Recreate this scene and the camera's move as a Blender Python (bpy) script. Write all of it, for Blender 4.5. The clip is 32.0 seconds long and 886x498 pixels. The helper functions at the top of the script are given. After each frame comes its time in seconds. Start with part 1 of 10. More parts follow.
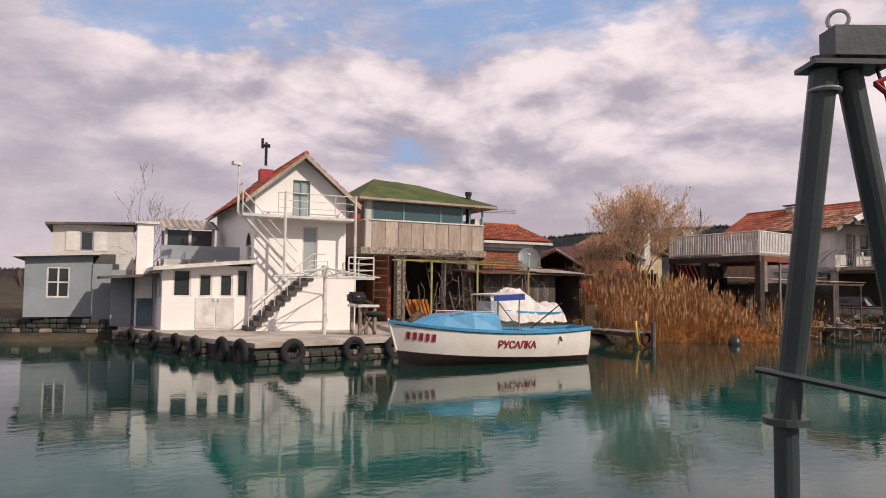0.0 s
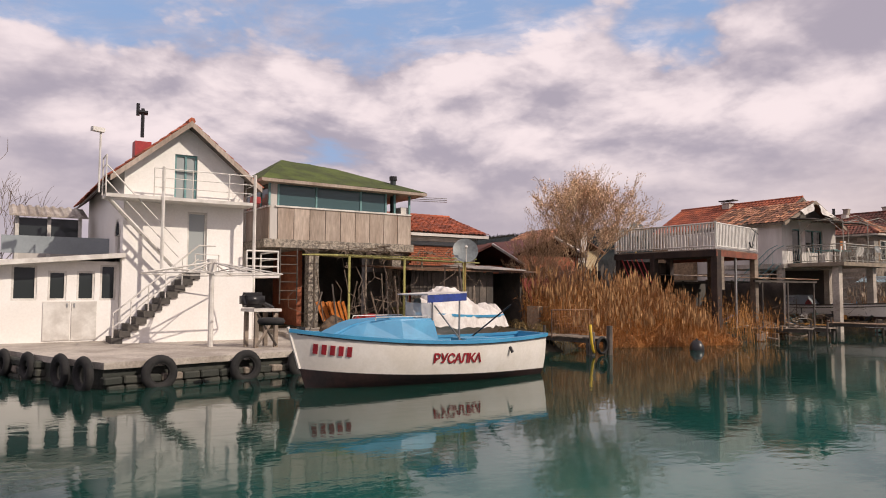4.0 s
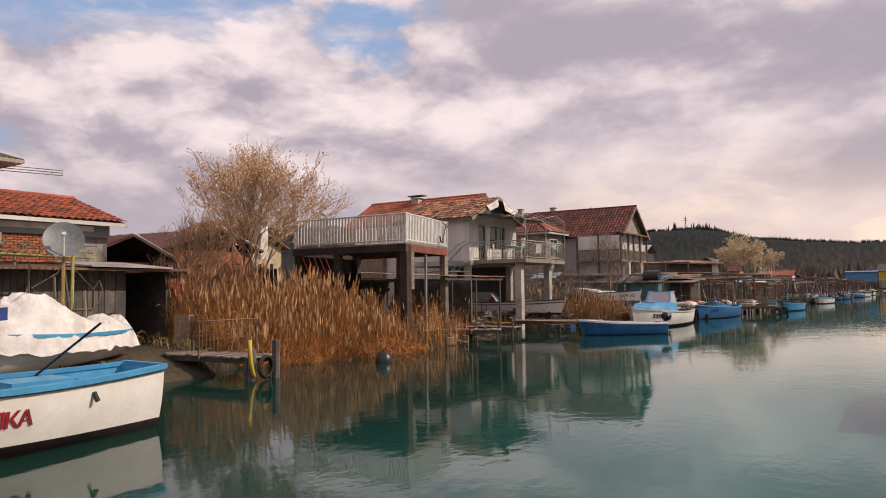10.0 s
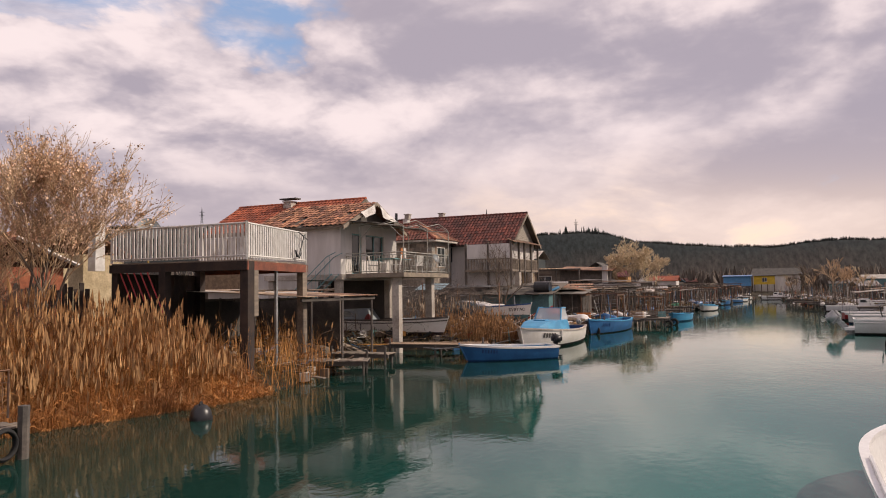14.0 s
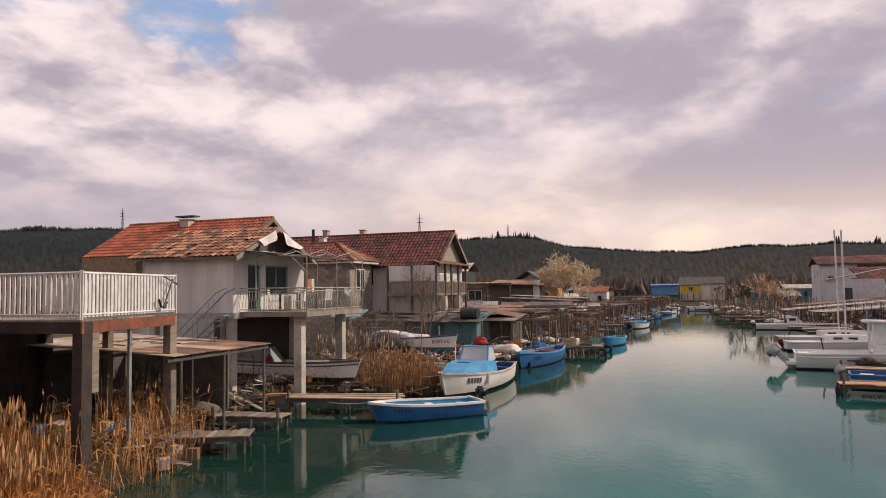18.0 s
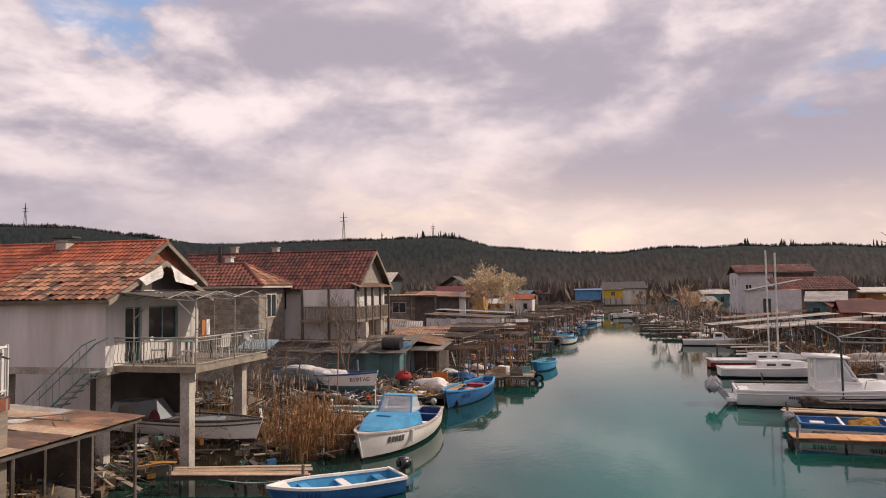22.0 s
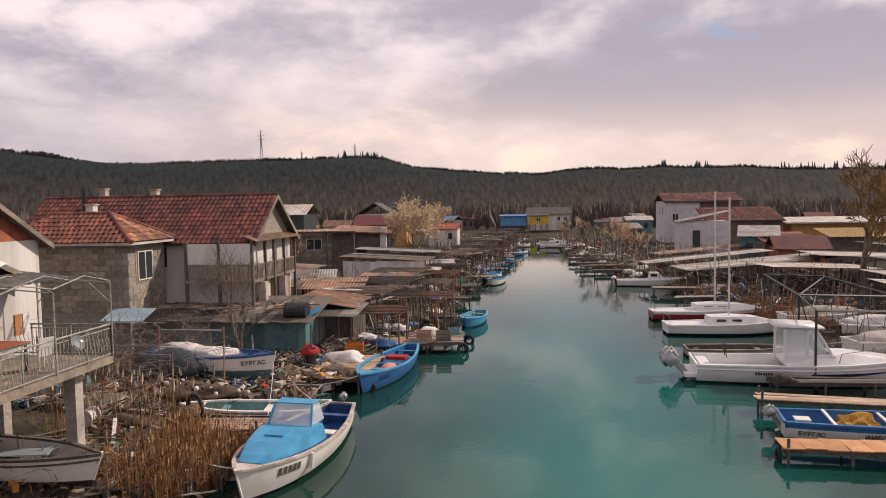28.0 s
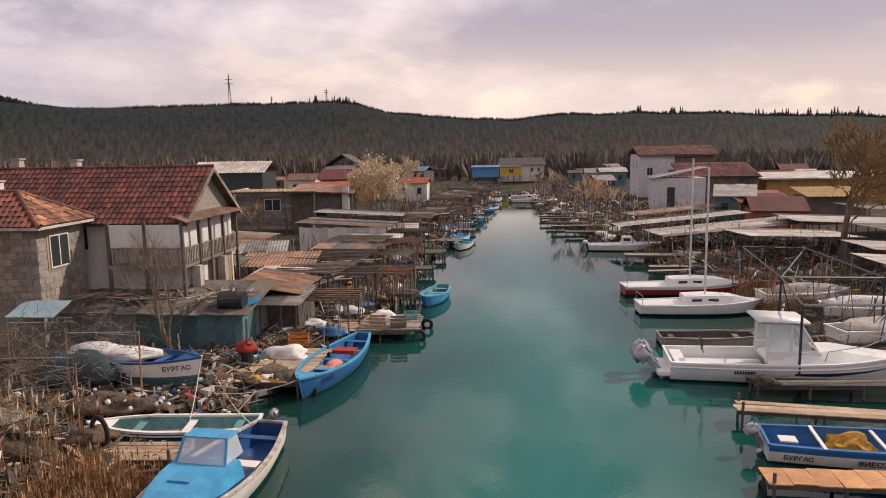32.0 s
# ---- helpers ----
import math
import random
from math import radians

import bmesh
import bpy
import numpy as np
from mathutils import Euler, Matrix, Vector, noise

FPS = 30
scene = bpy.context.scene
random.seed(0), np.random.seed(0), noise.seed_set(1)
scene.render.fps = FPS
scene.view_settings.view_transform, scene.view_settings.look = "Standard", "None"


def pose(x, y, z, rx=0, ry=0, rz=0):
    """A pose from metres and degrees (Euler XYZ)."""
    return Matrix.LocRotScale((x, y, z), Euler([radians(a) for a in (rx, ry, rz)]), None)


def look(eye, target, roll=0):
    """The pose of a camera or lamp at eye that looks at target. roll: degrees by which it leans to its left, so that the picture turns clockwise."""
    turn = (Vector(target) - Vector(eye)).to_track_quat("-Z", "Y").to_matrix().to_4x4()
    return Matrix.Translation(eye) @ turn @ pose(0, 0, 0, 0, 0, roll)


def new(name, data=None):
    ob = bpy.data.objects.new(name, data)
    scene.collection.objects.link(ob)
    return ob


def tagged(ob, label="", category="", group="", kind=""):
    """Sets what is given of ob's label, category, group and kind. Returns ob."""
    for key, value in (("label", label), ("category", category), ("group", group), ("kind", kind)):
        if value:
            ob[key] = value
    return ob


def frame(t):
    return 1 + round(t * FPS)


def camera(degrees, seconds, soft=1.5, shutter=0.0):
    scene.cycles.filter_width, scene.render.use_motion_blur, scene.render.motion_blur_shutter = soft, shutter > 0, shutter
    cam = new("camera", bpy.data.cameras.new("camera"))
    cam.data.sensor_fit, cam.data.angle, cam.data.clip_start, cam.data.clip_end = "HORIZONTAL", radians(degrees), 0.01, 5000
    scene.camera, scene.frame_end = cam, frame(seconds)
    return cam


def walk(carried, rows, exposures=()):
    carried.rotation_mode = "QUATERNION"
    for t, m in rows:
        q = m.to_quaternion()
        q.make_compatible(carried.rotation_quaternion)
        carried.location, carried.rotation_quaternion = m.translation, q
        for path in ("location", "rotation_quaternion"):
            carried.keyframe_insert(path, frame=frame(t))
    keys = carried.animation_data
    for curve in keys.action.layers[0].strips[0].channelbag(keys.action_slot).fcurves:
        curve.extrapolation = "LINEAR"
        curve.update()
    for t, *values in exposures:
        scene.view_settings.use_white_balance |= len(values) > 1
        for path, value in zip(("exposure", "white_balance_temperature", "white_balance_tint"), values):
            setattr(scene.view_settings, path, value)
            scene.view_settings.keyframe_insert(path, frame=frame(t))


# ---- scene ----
cam = camera(64.06, 32.0, soft=1.0)
PATH = [
    (0, -0.000, -0.000, 2.145, 93.244, -0.633, 63.586),
    (0.5, -0.294, 0.387, 2.070, 93.370, -0.575, 63.914),
    (1, -0.861, 0.625, 2.184, 93.211, -0.673, 63.772),
    (1.5, -1.268, 0.893, 2.282, 93.024, -0.667, 63.710),
    (2, -1.840, 1.167, 2.393, 92.815, -0.709, 63.341),
    (2.5, -2.352, 1.471, 2.470, 92.660, -0.726, 62.902),
    (4.5, -4.518, 2.415, 1.986, 93.553, -0.118, 55.059),
    (5, -4.738, 2.755, 2.073, 93.387, -0.096, 53.032),
    (5.5, -4.931, 3.081, 2.161, 93.259, -0.023, 51.154),
    (6, -5.152, 3.430, 2.267, 93.096, -0.010, 49.127),
    (6.5, -5.421, 3.756, 2.293, 93.076, 0.069, 47.022),
    (7, -5.750, 4.117, 2.307, 93.088, 0.182, 44.556),
    (7.5, -6.079, 4.478, 2.311, 93.088, 0.227, 42.352),
    (8, -6.420, 4.889, 2.301, 93.108, 0.343, 40.186),
    (8.5, -6.742, 5.299, 2.307, 93.075, 0.359, 38.144),
    (9, -7.065, 5.758, 2.317, 93.054, 0.411, 36.251),
    (9.5, -7.277, 6.182, 2.290, 93.106, 0.587, 34.798),
    (10, -7.511, 6.670, 2.218, 93.175, 0.697, 33.157),
    (10.5, -7.734, 7.157, 2.167, 93.185, 0.755, 31.258),
    (11, -7.922, 7.713, 2.123, 93.208, 0.955, 29.405),
    (11.5, -8.109, 8.232, 2.176, 93.175, 0.946, 28.295),
    (12, -8.276, 8.789, 2.283, 93.170, 0.921, 27.686),
    (12.5, -8.418, 9.312, 2.450, 93.146, 0.875, 27.347),
    (13, -8.523, 9.881, 2.605, 93.172, 0.910, 26.486),
    (13.5, -8.594, 10.417, 2.763, 93.182, 0.875, 25.635),
    (14, -8.670, 10.995, 2.954, 93.191, 0.843, 24.874),
    (14.5, -8.767, 11.530, 3.126, 93.231, 0.841, 24.182),
    (15, -8.871, 12.083, 3.352, 93.259, 0.799, 23.431),
    (15.5, -8.967, 12.588, 3.551, 93.310, 0.828, 22.789),
    (17.5, -9.391, 14.543, 4.263, 93.349, 0.840, 20.227),
    (18, -9.528, 15.055, 4.492, 93.327, 0.832, 19.471),
    (18.5, -9.653, 15.495, 4.750, 93.290, 0.756, 18.746),
    (19, -9.808, 15.999, 4.998, 93.262, 0.779, 17.938),
    (19.5, -9.869, 16.373, 5.194, 93.232, 0.797, 17.062),
    (20, -9.935, 16.807, 5.392, 93.227, 0.820, 16.037),
    (20.5, -10.039, 17.234, 5.596, 93.198, 0.825, 15.148),
    (21, -10.175, 17.720, 5.818, 93.170, 0.842, 14.289),
    (21.5, -10.307, 18.174, 6.056, 93.121, 0.827, 13.740),
    (22, -10.494, 18.660, 6.245, 93.077, 0.837, 13.401),
    (22.5, -10.711, 19.156, 6.342, 92.856, 0.752, 13.200),
    (23, -10.947, 19.714, 6.470, 92.391, 0.683, 12.787),
    (23.5, -11.115, 20.245, 6.623, 91.798, 0.659, 12.427),
    (24, -11.259, 20.824, 6.783, 91.176, 0.635, 12.026),
    (24.5, -11.366, 21.390, 6.939, 90.578, 0.668, 11.624),
    (26.5, -11.595, 23.757, 7.574, 88.188, 0.826, 9.320),
    (27, -11.618, 24.314, 7.725, 87.595, 0.889, 8.607),
    (27.5, -11.606, 24.818, 7.851, 87.040, 0.939, 7.905),
    (28, -11.569, 25.348, 8.009, 86.445, 0.990, 7.223),
    (28.5, -11.490, 25.817, 8.184, 85.901, 1.011, 6.886),
    (29, -11.409, 26.316, 8.385, 85.303, 1.004, 6.659),
    (29.5, -11.351, 26.769, 8.567, 84.746, 0.986, 6.413),
    (30, -11.287, 27.241, 8.765, 84.150, 0.986, 6.136),
    (30.5, -11.197, 27.684, 8.915, 83.639, 0.981, 5.908),
    (31, -11.108, 28.136, 9.097, 83.079, 0.976, 5.670),
    (31.5, -11.034, 28.556, 9.255, 82.559, 0.981, 5.442),
    (32, -10.970, 29.025, 9.416, 81.999, 0.966, 5.203),
]
walk(cam, [(t, pose(x, y, z, rx, ry, rz)) for t, x, y, z, rx, ry, rz in PATH],
     exposures=((0, -0.06, 6600, 14), (13, -0.04, 6800, 15), (24, 0.02, 6750, 15), (32, 0.06, 6600, 13)))

# ---------------------------------------------------------------- light
SUN_AZ, SUN_EL = 62.0, 37.0            # azimuth from +y towards +x, elevation
CLOUD_SCALE, CLOUD_OFF = 3.4, (2.3, 0.7, 0.4)
world = bpy.data.worlds.new("sky")
scene.world = world
world.use_nodes = True


def build_sky():
    nt = world.node_tree
    nt.nodes.clear()
    n, l = nt.nodes.new, nt.links.new
    out, bg = n("ShaderNodeOutputWorld"), n("ShaderNodeBackground")
    sky = n("ShaderNodeTexSky")
    sky.sky_type, sky.sun_disc = "NISHITA", False
    sky.sun_elevation, sky.sun_rotation = radians(SUN_EL), radians(SUN_AZ)
    sky.air_density, sky.dust_density, sky.ozone_density = 1.0, 1.5, 1.0
    geo = n("ShaderNodeTexCoord")
    sep = n("ShaderNodeSeparateXYZ")
    l(geo.outputs["Generated"], sep.inputs[0])

    def m(op, a, b=None, clamp=False):
        k = n("ShaderNodeMath")
        k.operation, k.use_clamp = op, clamp
        for i, v in enumerate((a, b)):
            if v is None:
                continue
            if isinstance(v, (int, float)):
                k.inputs[i].default_value = v
            else:
                l(v, k.inputs[i])
        return k.outputs[0]

    def rng(v, a, b, c=0.0, d=1.0):
        k = n("ShaderNodeMapRange")
        k.interpolation_type = "SMOOTHSTEP"
        l(v, k.inputs[0])
        for i, q in enumerate((a, b, c, d)):
            k.inputs[i + 1].default_value = q
        return k.outputs[0]

    def mix(fac, a, b):
        k = n("ShaderNodeMix")
        k.data_type = "RGBA"
        for sock, v in ((k.inputs[0], fac), (k.inputs[6], a), (k.inputs[7], b)):
            if isinstance(v, (tuple, float, int)):
                sock.default_value = v
            else:
                l(v, sock)
        return k.outputs[2]

    az = m("ARCTAN2", sep.outputs[0], sep.outputs[1])
    el = sep.outputs[2]

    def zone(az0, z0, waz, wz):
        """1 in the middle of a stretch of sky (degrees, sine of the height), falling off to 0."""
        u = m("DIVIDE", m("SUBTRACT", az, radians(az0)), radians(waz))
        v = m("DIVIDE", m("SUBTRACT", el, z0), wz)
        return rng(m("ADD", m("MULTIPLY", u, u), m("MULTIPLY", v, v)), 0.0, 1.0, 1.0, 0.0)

    def noise_tex(scale, detail, rough, off, stretch=2.2, lift=0.0, dist=0.15):
        mp = n("ShaderNodeMapping")
        mp.inputs["Scale"].default_value = (1.0, 1.0, stretch)
        mp.inputs["Location"].default_value = (off[0], off[1], off[2] + lift)
        l(geo.outputs["Generated"], mp.inputs[0])
        k = n("ShaderNodeTexNoise")
        k.inputs["Scale"].default_value, k.inputs["Detail"].default_value = scale, detail
        k.inputs["Roughness"].default_value, k.inputs["Distortion"].default_value = rough, dist
        l(mp.outputs[0], k.inputs["Vector"])
        return k, mp

    def cumulus(lift):
        """Broad masses with rounded, knobbly heads."""
        k, mp = noise_tex(CLOUD_SCALE, 10, 0.56, CLOUD_OFF, lift=lift)
        vm = n("ShaderNodeVectorMath")
        vm.operation = "MULTIPLY_ADD"
        l(k.outputs["Color"], vm.inputs[0])
        vm.inputs[1].default_value = (0.22, 0.22, 0.22)
        l(mp.outputs[0], vm.inputs[2])
        vo = n("ShaderNodeTexVoronoi")
        vo.feature = "SMOOTH_F1"
        vo.inputs["Scale"].default_value, vo.inputs["Smoothness"].default_value = 6.0, 0.35
        vo.inputs["Detail"].default_value, vo.inputs["Roughness"].default_value, vo.inputs["Lacunarity"].default_value = 3.0, 0.5, 2.3
        l(vm.outputs[0], vo.inputs["Vector"])
        return m("ADD", m("MULTIPLY", k.outputs["Fac"], 1.0), m("MULTIPLY", m("SUBTRACT", 0.5, vo.outputs["Distance"]), 0.42))

    body, above = cumulus(0.0), cumulus(0.10)
    broad = noise_tex(1.7, 4, 0.5, (4.0, 9.0, 1.0))[0].outputs["Fac"]
    wisp = noise_tex(5.0, 8, 0.62, (1.0, 3.0, 7.0), 2.8, dist=0.35)[0].outputs["Fac"]
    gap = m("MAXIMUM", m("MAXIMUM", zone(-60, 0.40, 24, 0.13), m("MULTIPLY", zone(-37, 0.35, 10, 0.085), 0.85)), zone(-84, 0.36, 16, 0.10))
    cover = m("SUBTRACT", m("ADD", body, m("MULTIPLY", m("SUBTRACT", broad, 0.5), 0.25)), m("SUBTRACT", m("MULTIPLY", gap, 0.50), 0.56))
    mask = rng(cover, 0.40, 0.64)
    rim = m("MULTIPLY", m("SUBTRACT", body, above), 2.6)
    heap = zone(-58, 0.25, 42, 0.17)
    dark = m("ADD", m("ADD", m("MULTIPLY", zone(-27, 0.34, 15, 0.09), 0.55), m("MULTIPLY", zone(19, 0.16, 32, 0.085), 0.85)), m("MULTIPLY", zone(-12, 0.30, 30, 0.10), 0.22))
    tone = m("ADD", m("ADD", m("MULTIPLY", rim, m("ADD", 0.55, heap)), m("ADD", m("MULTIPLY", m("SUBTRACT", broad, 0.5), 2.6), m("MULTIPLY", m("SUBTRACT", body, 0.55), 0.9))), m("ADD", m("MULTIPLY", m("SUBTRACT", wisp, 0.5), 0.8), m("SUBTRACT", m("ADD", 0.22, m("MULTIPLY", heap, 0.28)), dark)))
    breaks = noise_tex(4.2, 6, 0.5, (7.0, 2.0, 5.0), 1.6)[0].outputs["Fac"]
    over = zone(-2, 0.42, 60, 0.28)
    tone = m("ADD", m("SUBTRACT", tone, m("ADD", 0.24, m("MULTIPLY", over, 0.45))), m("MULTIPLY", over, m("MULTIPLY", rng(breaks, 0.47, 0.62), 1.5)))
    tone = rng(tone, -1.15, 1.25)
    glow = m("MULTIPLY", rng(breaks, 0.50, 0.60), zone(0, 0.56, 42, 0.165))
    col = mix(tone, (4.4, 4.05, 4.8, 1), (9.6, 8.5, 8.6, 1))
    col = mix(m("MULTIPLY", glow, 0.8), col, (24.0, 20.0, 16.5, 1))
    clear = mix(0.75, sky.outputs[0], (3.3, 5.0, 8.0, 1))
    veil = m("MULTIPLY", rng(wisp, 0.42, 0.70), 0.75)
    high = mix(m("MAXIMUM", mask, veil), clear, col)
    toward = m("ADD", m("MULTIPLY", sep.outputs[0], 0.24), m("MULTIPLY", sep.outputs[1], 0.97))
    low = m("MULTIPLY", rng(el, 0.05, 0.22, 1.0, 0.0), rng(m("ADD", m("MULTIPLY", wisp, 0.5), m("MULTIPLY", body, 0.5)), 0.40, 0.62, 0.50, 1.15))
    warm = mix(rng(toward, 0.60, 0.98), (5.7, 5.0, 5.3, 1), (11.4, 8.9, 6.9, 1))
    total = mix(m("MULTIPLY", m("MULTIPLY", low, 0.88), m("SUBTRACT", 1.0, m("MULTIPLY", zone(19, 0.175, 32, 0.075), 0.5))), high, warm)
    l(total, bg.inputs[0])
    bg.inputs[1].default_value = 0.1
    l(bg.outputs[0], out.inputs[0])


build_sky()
sun = new("sun", bpy.data.lights.new("sun", "SUN"))
sun.data.energy, sun.data.angle, sun.data.color = 3.5, radians(0.6), (1.0, 0.90, 0.76)
a, e = radians(SUN_AZ), radians(SUN_EL)
sun.matrix_world = look((math.sin(a) * math.cos(e) * 50, math.cos(a) * math.cos(e) * 50, math.sin(e) * 50), (0, 0, 0))


# ---------------------------------------------------------------- materials
MATS = {}


def mat(key, c1, c2=None, rough=0.7, scale=1.5, bump=0.15, metal=0.0, fine=14.0, rand=0.0, streak=False, spec=0.5):
    """Two-scale mottled surface: c1 to c2 in broad patches, fine grain over it, relief from both."""
    if key in MATS:
        return MATS[key]
    mt = bpy.data.materials.new(key)
    mt.use_nodes = True
    nt = mt.node_tree
    n, l = nt.nodes.new, nt.links.new
    bs = nt.nodes["Principled BSDF"]
    c2 = c2 or tuple(v * 0.72 for v in c1)
    tc, mp = n("ShaderNodeTexCoord"), n("ShaderNodeMapping")
    info = n("ShaderNodeObjectInfo")
    l(tc.outputs["Object"], mp.inputs[0])
    off = n("ShaderNodeVectorMath")
    off.operation = "SCALE"
    off.inputs[0].default_value = (17.0, 31.0, 23.0)
    l(info.outputs["Random"], off.inputs["Scale"])
    l(off.outputs[0], mp.inputs["Location"])
    if streak:
        mp.inputs["Scale"].default_value = (1.0, 1.0, 0.18) if streak is True else streak
    big, small = n("ShaderNodeTexNoise"), n("ShaderNodeTexNoise")
    for k, s, d in ((big, scale, 5), (small, fine, 4)):
        k.inputs["Scale"].default_value, k.inputs["Detail"].default_value, k.inputs["Roughness"].default_value = s, d, 0.6
        l(mp.outputs[0], k.inputs["Vector"])
    ramp = n("ShaderNodeMapRange")
    ramp.inputs[1].default_value, ramp.inputs[2].default_value = 0.38, 0.60
    l(big.outputs["Fac"], ramp.inputs[0])
    mx = n("ShaderNodeMix")
    mx.data_type = "RGBA"
    mx.inputs[6].default_value, mx.inputs[7].default_value = (*c1, 1), (*c2, 1)
    l(ramp.outputs[0], mx.inputs[0])
    hsv = n("ShaderNodeHueSaturation")
    l(mx.outputs[2], hsv.inputs["Color"])
    val = n("ShaderNodeMapRange")
    val.inputs[1].default_value, val.inputs[2].default_value = 0.25, 0.75
    val.inputs[3].default_value, val.inputs[4].default_value = (0.94, 1.05) if rough < 0.45 or max(c1) > 0.6 else (0.70, 1.26)
    l(small.outputs["Fac"], val.inputs[0])
    if rand:
        rv = n("ShaderNodeMapRange")
        rv.inputs[3].default_value, rv.inputs[4].default_value = 1 - rand, 1 + rand
        isl = n("ShaderNodeNewGeometry")
        ad = n("ShaderNodeMath")
        ad.operation = "ADD"
        l(info.outputs["Random"], ad.inputs[0])
        l(isl.outputs["Random Per Island"], ad.inputs[1])
        fr = n("ShaderNodeMath")
        fr.operation = "FRACT"
        l(ad.outputs[0], fr.inputs[0])
        l(fr.outputs[0], rv.inputs[0])
        mu = n("ShaderNodeMath")
        mu.operation = "MULTIPLY"
        l(rv.outputs[0], mu.inputs[0])
        l(val.outputs[0], mu.inputs[1])
        l(mu.outputs[0], hsv.inputs["Value"])
    else:
        l(val.outputs[0], hsv.inputs["Value"])
    l(hsv.outputs[0], bs.inputs["Base Color"])
    rr = n("ShaderNodeMapRange")
    rr.inputs[3].default_value, rr.inputs[4].default_value = max(rough - 0.12, 0.02), min(rough + 0.12, 1)
    l(small.outputs["Fac"], rr.inputs[0])
    l(rr.outputs[0], bs.inputs["Roughness"])
    bs.inputs["Metallic"].default_value = metal
    bs.inputs["Specular IOR Level"].default_value = spec
    if bump:
        bp = n("ShaderNodeBump")
        bp.inputs["Strength"].default_value, bp.inputs["Distance"].default_value = bump, 0.03
        sm = n("ShaderNodeMath")
        sm.operation = "ADD"
        l(big.outputs["Fac"], sm.inputs[0])
        l(small.outputs["Fac"], sm.inputs[1])
        l(sm.outputs[0], bp.inputs["Height"])
        l(bp.outputs[0], bs.inputs["Normal"])
    MATS[key] = mt
    return mt


WHITE = mat("white render", (0.87, 0.85, 0.82), (0.81, 0.78, 0.74), 0.85, 0.5, 0.05)
# shade on the left walls is put into this blue grey
GREYWALL = mat("shade darkened blue render", (0.29, 0.325, 0.345), (0.24, 0.27, 0.285), 0.44, 0.6, 0.05, spec=0.2)
OFFWHITE = mat("stained white render", (0.70, 0.67, 0.64), (0.50, 0.47, 0.44), 0.9, 0.45, 0.12, streak=True)
WPAINT = mat("white paint", (0.72, 0.70, 0.66), (0.55, 0.52, 0.48), 0.5, 2.0, 0.1)
GREYPAINT = mat("grey steel paint", (0.040, 0.056, 0.056), (0.028, 0.040, 0.041), 0.42, 2.5, 0.08)
TEALPAINT = mat("teal paint", (0.16, 0.33, 0.33), (0.11, 0.24, 0.25), 0.6, 2.0, 0.1)
BLUEDOOR = mat("grey blue door paint", (0.16, 0.24, 0.30), (0.12, 0.18, 0.23), 0.6)
CONC = mat("concrete", (0.50, 0.45, 0.39), (0.32, 0.28, 0.24), 0.9, 0.9, 0.3)
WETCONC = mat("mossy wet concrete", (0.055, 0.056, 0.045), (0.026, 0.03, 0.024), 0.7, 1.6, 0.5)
BLOCK = mat("concrete block", (0.31, 0.26, 0.21), (0.22, 0.185, 0.15), 0.95, 2.0, 0.3, rand=0.22)
MORTAR = mat("mortar", (0.30, 0.28, 0.25), None, 0.95, 3.0, 0.2)
BRICK = mat("red brick", (0.36, 0.12, 0.06), (0.27, 0.085, 0.045), 0.9, 3.0, 0.3, rand=0.25)
TILE = mat("red roof tile", (0.40, 0.10, 0.045), (0.24, 0.065, 0.035), 0.8, 0.7, 0.25, rand=0.28)
OLDTILE = mat("weathered roof tile", (0.42, 0.20, 0.11), (0.20, 0.09, 0.06), 0.85, 0.8, 0.3, rand=0.6)
DARKTILE = mat("dark red roof tile", (0.155, 0.042, 0.029), (0.085, 0.03, 0.025), 0.85, 0.6, 0.25, rand=0.45)
MOSS = mat("mossy green felt", (0.085, 0.115, 0.022), (0.05, 0.065, 0.018), 0.95, 1.2, 0.4)
WOOD = mat("weathered grey wood", (0.28, 0.225, 0.175), (0.15, 0.125, 0.10), 0.85, 1.2, 0.35, rand=0.3, streak=(1, 0.15, 1))
PLANK = mat("sun bleached plank", (0.46, 0.33, 0.22), (0.31, 0.21, 0.14), 0.85, 1.2, 0.3, rand=0.22)
DARKWOOD = mat("dark old wood", (0.135, 0.112, 0.095), (0.080, 0.070, 0.062), 0.9, 1.5, 0.4, rand=0.3)
REDWOOD = mat("red brown stained beam", (0.26, 0.075, 0.04), (0.15, 0.05, 0.03), 0.7, 1.5, 0.2)
STONE = mat("rough pebble dash", (0.46, 0.40, 0.33), (0.17, 0.15, 0.13), 0.95, 11.0, 0.9, fine=30)
PANEL = mat("aged fibre panel", (0.46, 0.38, 0.32), (0.31, 0.24, 0.19), 0.75, 0.9, 0.15, rand=0.12, streak=True)
RUST = mat("rusty tin", (0.30, 0.15, 0.08), (0.12, 0.075, 0.055), 0.75, 1.3, 0.25, rand=0.3)
TIN = mat("weathered tin sheet", (0.40, 0.37, 0.34), (0.24, 0.21, 0.19), 0.55, 1.0, 0.2, metal=0.25, rand=0.3)
PALETIN = mat("pale fibre cement sheet", (0.52, 0.48, 0.43), (0.33, 0.28, 0.24), 0.85, 0.8, 0.2, rand=0.25)
TURQ = mat("turquoise painted metal", (0.09, 0.20, 0.21), (0.06, 0.13, 0.14), 0.6, 1.2, 0.15, rand=0.2)
STEEL = mat("galvanised steel", (0.42, 0.43, 0.43), (0.26, 0.26, 0.26), 0.45, 3.0, 0.1, metal=0.6)
